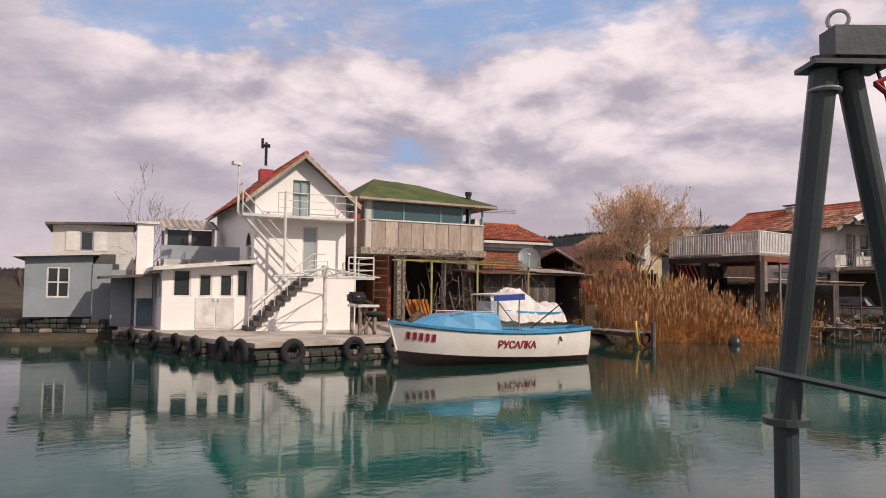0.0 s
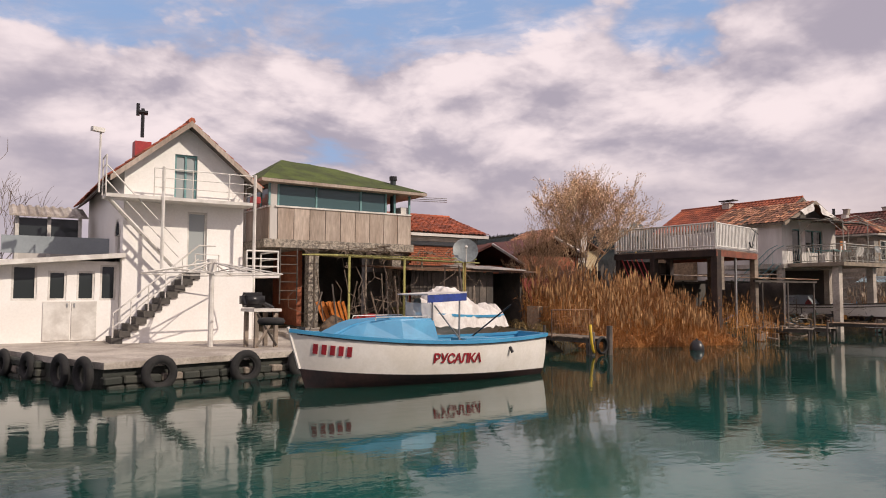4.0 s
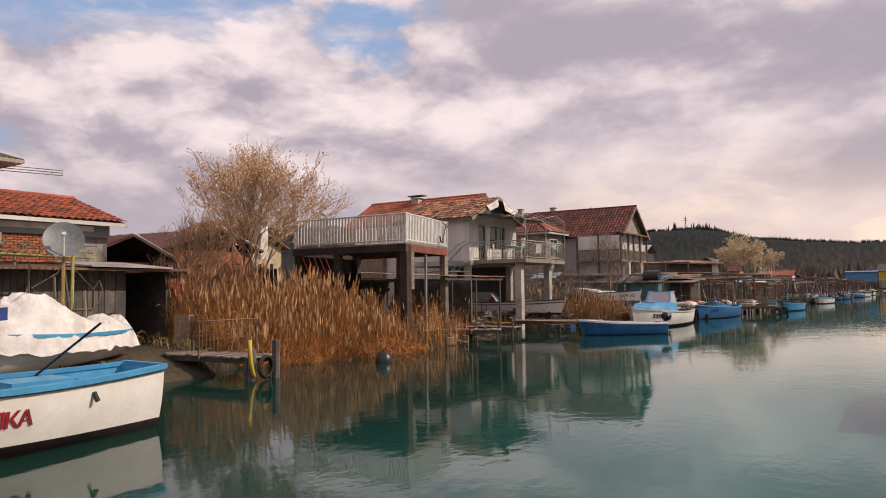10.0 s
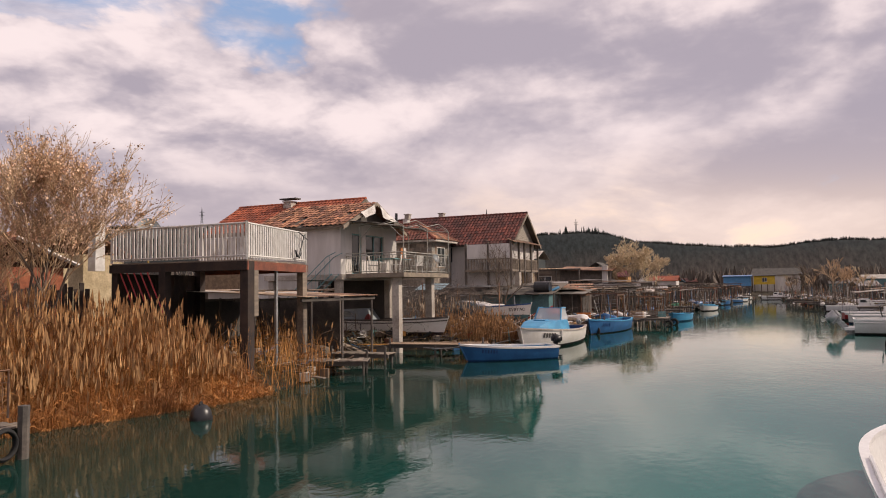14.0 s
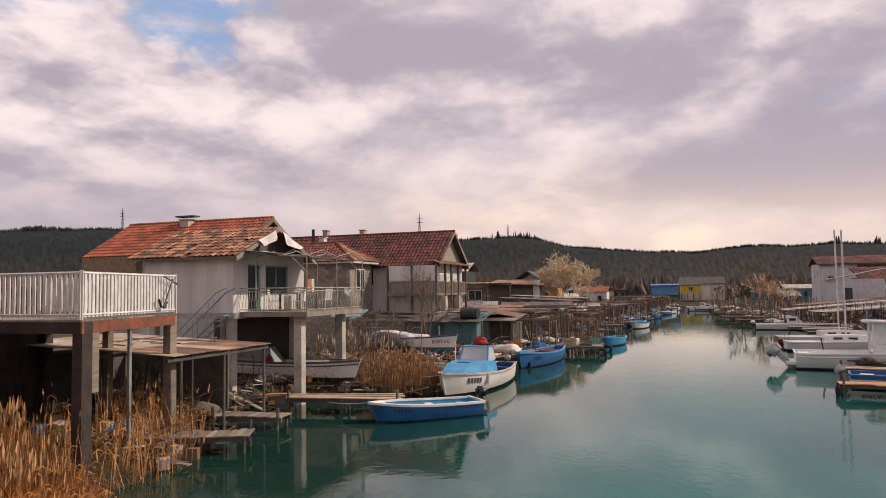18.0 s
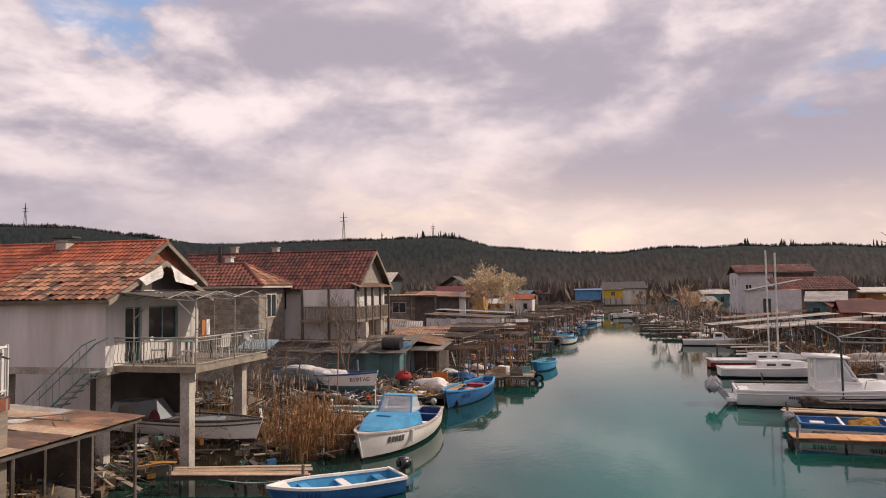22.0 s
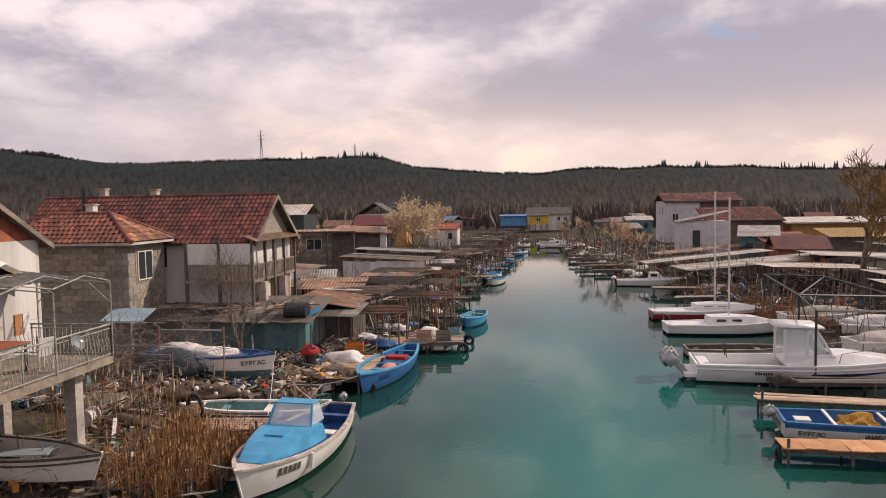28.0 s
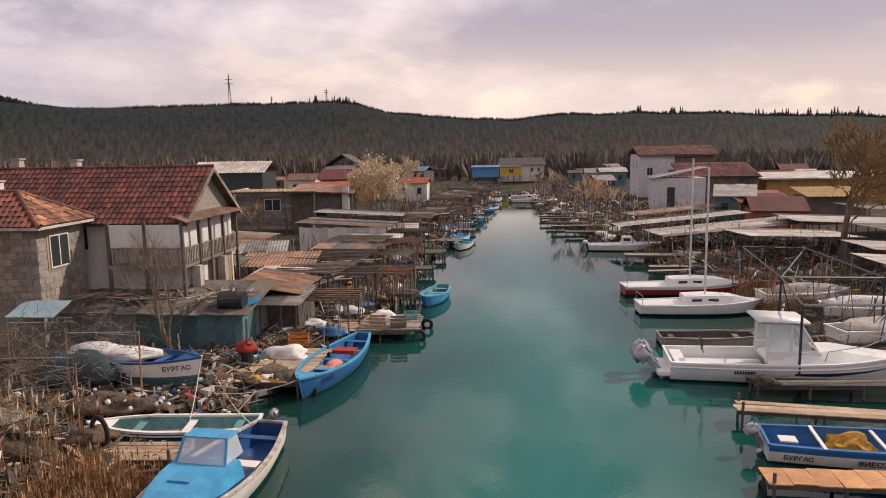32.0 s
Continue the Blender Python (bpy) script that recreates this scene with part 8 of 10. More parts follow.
# turquoise shed row at the block house
def turquoise_sheds():
    s = thing("turquoise_shed", -26.3, 58.6, .5, 0, "turquoise and grey sheet metal shed with a sagging felt roof", "shed", "waterside sheds")
    rg = random.Random(131)
    x = -4.6
    while x < 3.6:
        w = rg.uniform(.7, 1.15)
        part("panel", box(BM(), x, -.03, 0, min(x + w - .02, 3.6), .02, 1.95 + rg.uniform(-.06, .06)), TURQ if x > -2 else GREYWALL, s)
        x += w
    for i in range(5):
        part("panel", box(BM(), 3.58, .8 * i, 0, 3.62, .8 * i + .76, 1.9), TURQ if i < 2 else GREYWALL, s)
    # shed gloom as one dark solid
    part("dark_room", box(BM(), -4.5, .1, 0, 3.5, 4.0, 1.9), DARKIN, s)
    for i in range(9):
        x0 = -5.0 + 1.0 * i
        part("roof_sheet", slab(BM(), [(x0, -.6, 2.0 + rg.uniform(-.05, .06)), (x0 + 1.08, -.6, 2.0 + rg.uniform(-.05, .06)), (x0 + 1.08, 3.6, 2.75), (x0, 3.6, 2.75)], .04), rg.choice((WOOD, DIRTYTIN, DARKWOOD, DIRTYTIN)), s)
    for i in range(46):
        part("lath", mbox(BM(), pose(rg.uniform(-4.5, 3.4), rg.uniform(-.3, 3), 2.55, 10, 0, rg.uniform(0, 180)), rg.uniform(.8, 2.4), .09, .04), rg.choice((WOOD, PLANK, DARKWOOD)), s)
    t = thing("water_tank", -23.2, 58.9, 2.5, 0, "black plastic water tank on the shed roof", "tank")
    part("drum", rod(BM(), (-.55, 0, .42), (.55, 0, .42), .42, 16), BLACKP, t, smooth=False)
    for x in (-.35, .35):
        part("hoop", ringmesh(BM(), (x, 0, .42), .42, .025, "x", 16, 5), BLACKP, t)
        part("cradle", box(BM(), x - .05, -.4, -.05, x + .05, .4, .1), DARKWOOD, t)
    # long low roof towards the verandah house
    r = thing("long_roof", -24.0, 61.0, .4, 0, "long grey felt roof on posts over stored gear", "roof")
    for i in range(6):
        part("roof_sheet", slab(BM(), [(-2.6 + 1.0 * i, -.9, 2.05), (-1.55 + 1.0 * i, -.9, 2.05), (-1.55 + 1.0 * i, 2.2, 2.35), (-2.6 + 1.0 * i, 2.2, 2.35)], .04), DIRTYTIN if i % 3 else TIN, r)
        part("post", rod(BM(), (-2.5 + 1.0 * i, -.7, 0), (-2.5 + 1.0 * i, -.7, 2.05), .04, 5), DARKWOOD, r)


turquoise_sheds()

# working stage with nets and crates
pier(-22.6, 57.0, -18.9, 57.0, 4.8, 0.62, PLANK, "broad plank working stage strewn with nets", along=True, plank=.3)
heap(-20.6, 58.2, .75, TARP, "tarpaulin", "crumpled cream tarpaulin on the working stage", .64, 2)
heap(-20.4, 55.6, .55, NET, z=.64, seed=3)
heap(-19.7, 55.2, .45, NET, z=.64, seed=4)


def crate(x, y, z, rz, material, s=(.6, .4, .35), label="slatted crate with fishing gear", name="crate"):
    c = thing(name, x, y, z, rz, label, "crate", "crates")
    for k in (0.05, .4, .75):
        for a in (-1, 1):
            part("slat", box(BM(), -s[0] / 2, a * s[1] / 2 - .012, s[2] * k, s[0] / 2, a * s[1] / 2 + .012, s[2] * (k + .22)), material, c)
            part("slat", box(BM(), a * s[0] / 2 - .012, -s[1] / 2, s[2] * k, a * s[0] / 2 + .012, s[1] / 2, s[2] * (k + .22)), material, c)
    part("base", box(BM(), -s[0] / 2, -s[1] / 2, 0, s[0] / 2, s[1] / 2, .03), material, c)


crate(-20.6, 60.0, .64, 10, ORANGE, (.9, .6, .5), "orange plastic crate on the stage")
for i, (x, y) in enumerate(((-26.4, 52.8), (-27.2, 53.4), (-28.3, 53.0), (-26.0, 54.0), (-28.9, 51.6), (-27.9, 54.5))):
    crate(x, y, ground_z(x, y), 25 * i, (WOOD, PLANK, TEALPAINT)[i % 3], (.75, .5, .4))
red = thing("red_jacket", -22.0, 57.1, .64, 0, "red cloth over a barrel on the stage", "cloth")
part("barrel", rod(BM(), (0, 0, 0), (0, 0, .85), .3, 12), BLACKP, red)
part("cloth", lump(BM(), (0, 0, .55), .42, .42, .42, 5, .3), REDCLOTH, red, smooth=True)
RG = random.Random(141)
for i in range(34):
    x, y = RG.uniform(-29.5, -22.6), RG.uniform(50.8, 56.0)
    if -28 < x < -19.5 and 49.6 < y < 51.9:
        continue
    o = thing("canister", x, y, ground_z(x, y) - .02, RG.uniform(0, 360), "plastic canister or float among the gear", "canister", "canisters and floats")
    if i % 3:
        bm = BM()
        mbox(bm, pose(0, 0, .2, RG.choice((0, 80)), 0, 0), .26, .18, .36)
        bmesh.ops.bevel(bm, geom=bm.edges[:], offset=.05, segments=2, affect="EDGES")
        part("body", bm, RG.choice((BLACKP, WPAINT, BLACKP, DEEPB, GREYPAINT)), o, smooth=True)
        part("cap", rod(BM(), (0, .03, .38), (0, .03, .46), .035, 6), BLACKP, o)
    else:
        part("body", lump(BM(), (0, 0, .16), .18, .18, .18, i, .05, 2, False), RG.choice((WPAINT, BLACKP, ORANGE, TARP)), o, smooth=True)
for i, (x, y, s) in enumerate(((-25.5, 47.5, .7), (-24.0, 49.0, .6), (-27.8, 50.0, .9), (-29.5, 54.6, .8), (-24.6, 53.2, .6), (-26.6, 36.5, .6), (-25.4, 37.6, .7))):
    heap(x, y, s, (NET, NET, WOOD)[i % 3], seed=i + 20)
pier(-26.0, 48.3, -20.8, 48.6, 1.3, .5, PLANK, "broad bleached plank stage between reeds and boats", along=True, plank=.26)
tyre(-23.6, 48.9, .95, 60, 80, .45, .07, "pale hose coil standing on the stage")
winch = thing("reel", -26.9, 47.7, .35, 0, "white rope reel on a post", "reel")
part("drum", rod(BM(), (0, -.25, .55), (0, .25, .55), .2, 12), WPAINT, winch)
for y in (-.25, .25):
    part("flange", rod(BM(), (0, y - .02, .55), (0, y + .02, .55), .32, 14), WPAINT, winch)
part("post", rod(BM(), (0, 0, -.3), (0, 0, .5), .06, 6), DARKWOOD, winch)
# loose poles and driftwood on the bank
for i in range(150):
    y = RG.uniform(29, 57)
    x = bank(LEFT, y) - RG.uniform(.2, 6.5)
    L = RG.uniform(.6, 2.6)
    p = thing("driftwood", x, y, ground_z(x, y) + .05, RG.uniform(0, 360), "loose weathered plank lying on the bank", "plank", "loose planks")
    part("board", mbox(BM(), pose(0, 0, .02, RG.uniform(-6, 6), RG.uniform(-5, 5), 0), L, RG.uniform(.06, .2), .035), RG.choice((WOOD, PLANK, DARKWOOD, WOOD)), p)
for i in range(85):
    y = RG.uniform(52, 112)
    x = bank(LEFT, y) + RG.uniform(-8.0, 1.0)
    p = thing("stake", x, y, -.6, RG.uniform(0, 360), "thin upright stake by the water", "stake", "stakes")
    part("shaft", rod(BM(), (0, 0, 0), (RG.uniform(-.15, .15), 0, RG.uniform(1.6, 3.2)), RG.uniform(.025, .05), 5), RG.choice((DARKWOOD, WOOD, STEEL)), p)


# ---------------------------------------------------------------- far left bank
def far_left():
    rg = random.Random(151)
    # stage by stage along the canal: sheds behind, stage and boat in front
    y = 63.5
    k = 0
    while y < 172:
        x = bank(LEFT, y)
        step = rg.uniform(3.8, 5.2)
        if k % 2 == 0:
            pier(x - 2.2, y, x + rg.uniform(.8, 2.0), y + rg.uniform(-.2, .2), rg.uniform(1.2, 2.2), rg.uniform(.5, .75), rg.choice((WOOD, PLANK, DARKWOOD)), plank=.32, along=True)
        # made-up dark boards: a band for the shade beneath the bank's edge
        bf = thing("bank_shade_boards", 0, 0, 0, 0, "added dark boards in place of shade along the canal bank", "bank facing", "bank facings")
        for i in range(9):
            ya = y + step * i / 9
            xa = bank(LEFT, ya) + .35 + rg.uniform(-.12, .25)
            part("board", mbox(BM(), pose(xa, ya + step / 18, .05 + rg.uniform(-.1, .12), 0, rg.uniform(-7, 7), rg.uniform(-6, 6)), .05, step / 9 * .96, 1.0), DARKWOOD if rg.random() < .75 else WOOD, bf)
        if k % 3 == 0:
            shed(x - rg.uniform(3.0, 4.2), y + rg.uniform(-.4, .8), rg.uniform(2.6, 3.8), step - .5, rg.uniform(1.6, 2.3), rg.uniform(-14, 14), rg.choice((DIRTYTIN, WOOD, RUST, RUST, DARKWOOD, PALETIN)), rg.choice((DARKWOOD, DARKWOOD, WOOD, TURQ)), rg.choice((-.25, .1, .3, .45)), closed=(1, rg.random() < .6, rg.random() < .5))
        if k % 3:
            pergola_frame(x - rg.uniform(2.8, 4.0), y, rg.uniform(3.0, 4.2), step - .8, rg.uniform(1.7, 2.5), rg.uniform(-12, 12), rg.choice((WOOD, DARKWOOD)), 8, vines=5)
            for j in range(7):
                b = thing("loose_board", x - rg.uniform(2, 5), y + rg.uniform(-1.6, 1.6), rg.uniform(2.2, 2.6), rg.uniform(-30, 120), "weathered board lying across the roof frames", "board", "roof boards")
                part("board", mbox(BM(), pose(0, 0, 0, rg.gauss(0, 4), rg.gauss(0, 6), 0), rg.uniform(1.5, 3.2), rg.uniform(.12, .5), .03), rg.choice((WOOD, RUST, DIRTYTIN, PLANK, DARKWOOD, PALETIN, TIN)), b)
        if rg.random() < .8:
            pergola_frame(x - rg.uniform(.5, 1.6), y + rg.uniform(-1, 1), rg.uniform(2.0, 3.0), 2.6, rg.uniform(1.8, 2.4), rg.uniform(-5, 5), rg.choice((WOOD, DARKWOOD, RUST)), 6, vines=3)
        for j in range(3):
            heap(x - rg.uniform(.2, 2.4), y + rg.uniform(-2, 2), rg.uniform(.35, .7), rg.choice((NET, NET, TARP, WOOD, BOATB)), "gear_heap", "heap of fishing gear and covers", .62 if rg.random() < .5 else None, rg.randrange(99))
        y += step
        k += 1
    for x, yy, rz, L, pal in ((-15.3, 96.4, 262, 4.6, (BOATW, SKYB, TEALPAINT)), (-16.0, 101.5, 255, 4.8, (BOATW, SKYB, SKYB)), (-16.2, 115.5, 250, 5.0, (SKYB, BOATW, BOATW)), (-15.0, 121.0, 262, 4.4, (BOATB, SKYB, BOATW)),
                              (-14.6, 134.5, 240, 5.2, (BOATB, BOATW, BOATW)), (-13.4, 139.5, 255, 5.0, (BOATW, SKYB, SKYB)), (-13.0, 156.0, 262, 5.0, (BOATW, BOATW, BOATW))):
        boat(x, yy, rz, L, 1.6, .5, .45, rg.choice((.8, .45)), .08, *pal, HULLDARK, "small painted fishing boat moored at a stage", thwarts=3, motor=dict(cowl=BLACKP, tilt=20) if rg.random() < .5 else None)
    for x, yy, w, d, h, m1, m2 in ((-31.5, 79.0, 6.0, 5.0, 2.6, RUST, WOOD), (-37.0, 76.0, 5.5, 5.5, 2.9, RUST, DARKWOOD), (-24.5, 88.0, 7.5, 4.0, 2.7, DIRTYTIN, OFFWHITE), (-25.0, 96.0, 8.0, 3.6, 2.8, TIN, DARKWOOD), (-29.0, 68.0, 5.0, 4.0, 2.5, DIRTYTIN, DARKWOOD)):
        shed(x, yy, w, d, h, rg.uniform(-6, 6), m1, m2, .35, "wide low shed roofed with patched sheets", (1, 1, 0))
    # timber house with an open pergola roof
    h = thing("timber_house", -36.0, 104.0, .8, 4, "brown timber house with a slatted pergola roof", "house")
    part("wall", box(BM(), -4.5, 0, 0, 4.5, 5, 4.4), DARKWOOD, h)
    for i in range(10):
        part("cladding_board", box(BM(), -4.52, -.06, .3 + .4 * i, 1.5, -.01, .66 + .4 * i), WOOD, h)
    part("gable_side", box(BM(), -4.7, -.1, 0, -4.5, 5, 4.6), WPAINT, h)
    window(h, "y", -.07, -1.4, .4, 2.3, 3.6, WPAINT, inward=.0, bars=(1, 0), depth=.0)
    for i in range(14):
        part("rafter", box(BM(), -4.6 + .5 * i, -2.6, 4.5, -4.48 + .5 * i, 2.2, 4.62), PLANK, h)
    for x in (-4.5, -1.5, 1.5, 4.5):
        part("post", box(BM(), x - .08, -2.4, 0, x + .08, -2.24, 4.5), DARKWOOD, h)
    part("beam", box(BM(), -4.7, -2.45, 4.35, 4.7, -2.2, 4.5), DARKWOOD, h)
    part("roof", slab(BM(), [(1.5, -1.0, 4.5), (8.5, -1.0, 4.2), (8.5, 5, 4.7), (1.5, 5, 5.0)], .12), RUST, h)
    part("lower_wall", box(BM(), 4.5, 0, 0, 8.2, 4.5, 4.2), DARKWOOD, h)
    part("chimney", box(BM(), 7.2, -.6, 2.2, 7.9, .1, 4.8), OFFWHITE, h)
    # shed with a pale ribbed roof on the rise, yellow cottage, far houses
    s = thing("ribbed_roof_barn", -44.5, 111.0, .8, 0, "grey boarded barn with a pale ribbed metal roof", "barn")
    part("wall", box(BM(), -4, 0, 0, 4.5, 5, 6.3), GREYPAINT, s)
    bm = BM()
    corr(bm, (-4.4, -.5, 6.3), (9.4, 0, 0), (0, 3.2, 1.3), 24, .04)
    part("roof", bm, PALETIN, s)
    bm = BM()
    corr(bm, (-4.4, 5.6, 6.3), (9.4, 0, 0), (0, -2.9, 1.3), 24, .04)
    part("roof", bm, PALETIN, s)
    c = thing("ochre_cottage", -38.0, 147.0, .8, 0, "ochre cottage with a dark red roof", "house")
    bm = BM()
    wall_open(bm, "y", 0, .2, -4.5, 4.5, 0, 4.0, [(-2.6, -1.5, 1.9, 3.1), (1.6, 2.7, 1.9, 3.1)])
    box(bm, -4.5, .2, 0, 4.5, 5, 3.9)
    part("wall", bm, OCHRE, c)
    for a in (-2.6, 1.6):
        window(c, "y", 0, a, a + 1.1, 1.9, 3.1, WPAINT, inward=1.0, bars=(0, 0), depth=.06)
    part("roof", slab(BM(), [(-5, -.6, 3.95), (5, -.6, 3.95), (5, 2.6, 5.6), (-5, 2.6, 5.6)], .15), mat("maroon sheet roof", (.16, .03, .03), (.11, .025, .025), .6), c)
    part("chimney", box(BM(), 1, 2.3, 5, 1.7, 3, 6.3), BRICK, c)
    f = thing("white_house", -47.0, 182.0, 1.0, 0, "far white house with a dark gable roof", "house")
    part("wall", box(BM(), -4, 0, 0, 4, 7, 5.2), OFFWHITE, f)
    for a in (-2.8, .6):
        window(f, "y", -.005, a, a + 1.3, 2.8, 4.2, WPAINT, inward=.0, depth=.0)
    for s0, s1 in (((-4.6, -.6), (0, 3.0)), ((4.6, -.6), (0, 3.0))):
        part("roof", slab(BM(), [(s0[0], -.6, 5.0), (s0[0], 7.6, 5.0), (0, 7.6, 7.8), (0, -.6, 7.8)][:: 1 if s0[0] > 0 else -1], .15), DARKIN, f)
    # yellow and blue cabins and the dark roofed house at the canal's end
    y1 = thing("yellow_cabin", -10.3, 204.0, 1.0, 0, "bright yellow cabin with a small window on stilts", "cabin")
    part("wall", box(BM(), -2.4, 0, 2.3, 2.4, 4, 5.1), YELLOW, y1)
    window(y1, "y", -.005, -.5, .6, 3.1, 4.4, WPAINT, inward=.0, bars=(1, 0), depth=.0)
    part("roof", slab(BM(), [(-2.7, -.4, 5.15), (2.7, -.4, 5.15), (2.7, 4.4, 5.4), (-2.7, 4.4, 5.4)], .15), DARKIN, y1)
    for x in (-2.2, -.7, .7, 2.2):
        part("stilt", box(BM(), x - .1, .1, -.9, x + .1, .3, 2.3), DARKWOOD, y1)
    b1 = thing("blue_cabin", -16.6, 205.0, 1.0, 0, "light blue cabin beside the yellow one", "cabin")
    part("wall", box(BM(), -3.2, 0, 1.8, 3.2, 4, 5.0), LBLUEW, b1)
    part("roof", slab(BM(), [(-3.5, -.5, 5.05), (3.5, -.5, 5.05), (3.5, 4.4, 5.5), (-3.5, 4.4, 5.5)], .15), BOATB, b1)
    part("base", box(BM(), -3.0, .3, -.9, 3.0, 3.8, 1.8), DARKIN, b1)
    for o in (y1, b1):
        o.scale = (1, 1, .78)
    d1 = thing("dark_roofed_house", -7.5, 212.0, 1.0, 0, "house with a low dark gable roof behind the cabins", "house")
    d1.scale = (.85, 1, .8)
    part("wall", box(BM(), -6.5, 0, 0, 6.5, 6, 5.4), OFFWHITE, d1)
    for a in (2.6, 4.6):
        window(d1, "y", -.005, a, a + .9, 3.0, 4.3, WPAINT, inward=.0, depth=.0)
    part("roof", slab(BM(), [(-7.2, -.6, 5.3), (7.2, -.6, 5.3), (6.4, 3, 7.5), (-6.6, 3, 7.5)], .15), DARKIN, d1)
    part("roof", slab(BM(), [(-6.6, 3, 7.5), (6.4, 3, 7.5), (7.2, 6.6, 5.3), (-7.2, 6.6, 5.3)], .15), DARKIN, d1)
    # little huts scattered behind both banks
    for i in range(70):
        side = -1 if rg.random() < .55 else 1
        y = rg.uniform(95, 240)
        x0 = bank(LEFT if side < 0 else RIGHT, min(y, 183))
        x = x0 + side * rg.uniform(8, 62)
        if side < 0 and (-50 < x < -28 and 98 < y < 118) or (side > 0 and x < 32 and 112 < y < 166) or (abs(x + 10) < 16 and y > 186 and y < 222) or (-46 < x < -30 and 140 < y < 154) or (-54 < x < -40 and y > 176 and y < 192):
            continue
        w, d, h = rg.uniform(3, 6), rg.uniform(3, 6), rg.uniform(2.0, 3.4)
        t = thing("hut", x, y, ground_z(x, y), rg.uniform(-25, 25), "small far hut with a low pitched roof", "hut", "huts")
        part("wall", box(BM(), -w / 2, -d / 2, -.3, w / 2, d / 2, h), rg.choice((OFFWHITE, DARKWOOD, WOOD, OCHRE, GREYWALL, TURQ, DARKWOOD, BRICK)), t)
        rm = rg.choice((RUST, TIN, PALETIN, DARKTILE, DARKTILE, TILE, DARKIN, mat("blue sheet roof", (.12, .22, .30))))
        part("roof", slab(BM(), [(-w / 2 - .3, -d / 2 - .3, h), (w / 2 + .3, -d / 2 - .3, h), (w / 2 + .3, 0, h + d * .22), (-w / 2 - .3, 0, h + d * .22)], .1), rm, t)
        part("roof", slab(BM(), [(-w / 2 - .3, 0, h + d * .22), (w / 2 + .3, 0, h + d * .22), (w / 2 + .3, d / 2 + .3, h), (-w / 2 - .3, d / 2 + .3, h)], .1), rm, t)
        for a in (-.25, .25):
            part("window", box(BM(), w * a - .35, -d / 2 - .03, h * .4, w * a + .35, -d / 2 - .005, h * .75), GLASS, t)


far_left()


def clutter(name, n, place, label, seed, tall=1.0):
    """Uncountable small gear along the bank: boards, boxes, poles, drums."""
    rg = random.Random(seed)
    vs, fs = [], []
    cube = [(-.5, -.5, 0), (.5, -.5, 0), (.5, .5, 0), (-.5, .5, 0), (-.5, -.5, 1), (.5, -.5, 1), (.5, .5, 1), (-.5, .5, 1)]
    cf = ((3, 2, 1, 0), (4, 5, 6, 7), (0, 1, 5, 4), (1, 2, 6, 5), (2, 3, 7, 6), (3, 0, 4, 7))
    for i in range(n):
        x, y, z = place(rg)
        r = rg.random()
        if r < .46:
            s, tx, ty = (rg.uniform(.4, 2.0), rg.uniform(.03, .16), .03), rg.uniform(-25, 25), rg.uniform(-30, 30)
        elif r < .46 + .20 * tall:
            s, tx, ty = (.035, .035, rg.uniform(.8, 2.4) * tall), rg.gauss(0, 7), rg.gauss(0, 7)
        elif r < .92:
            s, tx, ty = (rg.uniform(.12, .45), rg.uniform(.12, .4), rg.uniform(.1, .38)), rg.gauss(0, 5), rg.gauss(0, 5)
        else:
            s, tx, ty = (rg.uniform(.5, 1.3), rg.uniform(.3, .8), .03), rg.uniform(-15, 75), rg.uniform(-10, 10)
        m = pose(x, y, z + rg.uniform(0, .3) * (r < .46), tx, ty, rg.uniform(0, 360)) @ Matrix.Diagonal((*s, 1))
        k = len(vs)
        vs.extend(m @ Vector(c) for c in cube)
        fs.extend(tuple(q + k for q in f) for f in cf)
    me = bpy.data.meshes.new(name)
    me.from_pydata(vs, [], fs)
    me.materials.append(JUNK)
    tagged(new(name, me), label, "gear", kind="stuff")


def along(line, sgn, y0, y1, d0, d1):
    def f(rg):
        y = rg.uniform(y0, y1)
        x = bank(line, y) + sgn * rg.uniform(d0, d1)
        return x, y, max(ground_z(x, y), .0)
    return f


clutter("bank_gear", 3000, along(LEFT, -1, 49.0, 66.0, 0.0, 9.0), "loose boards, poles, drums and gear on the bank", 231, .3)
clutter("far_gear", 5600, along(LEFT, -1, 64.0, 175.0, -.5, 12.0), "loose boards, poles and gear along the far bank", 232)
clutter("opposite_gear", 5000, along(RIGHT, 1, 58.0, 175.0, -.3, 16.0), "loose boards, poles and gear on the opposite bank", 233)
clutter("shore_debris", 620, along(LEFT, -1, 29.5, 47.0, -.2, 5.0), "driftwood and scraps under the stilted houses", 234, .5)
blades("dead_grass", 6000, lambda rg: (lambda y: (bank(LEFT, y) - rg.uniform(.2, 12), y, .35))(rg.uniform(47, 110)), .2, .7, GRASS, "dead straw coloured grass between the sheds", 235, None, .018, .5)
blades("far_grass", 5000, lambda rg: (lambda y: (bank(RIGHT, y) + rg.uniform(.2, 16), y, .35))(rg.uniform(60, 130)), .2, .7, GRASS, "dead straw coloured grass on the opposite bank", 236, None, .02, .5)
bare_tree(-25.8, 108.0, 1.0, 9.0, 1.0, 161, .085, BLOSSOM, BARK, 5, BLOSSOM, 7000, "fruit tree covered in cream blossom by the canal", forks=3, up=.5, twig_r=.02, leaf=2.6)
bare_tree(-27.0, 139.0, 1.0, 9.5, .8, 163, .15, BLOSSOM, BARK, 5, BLOSSOM, 2600, "tall pale blossoming tree behind the sheds", forks=3, up=.8, twig_r=.02, leaf=2.6)
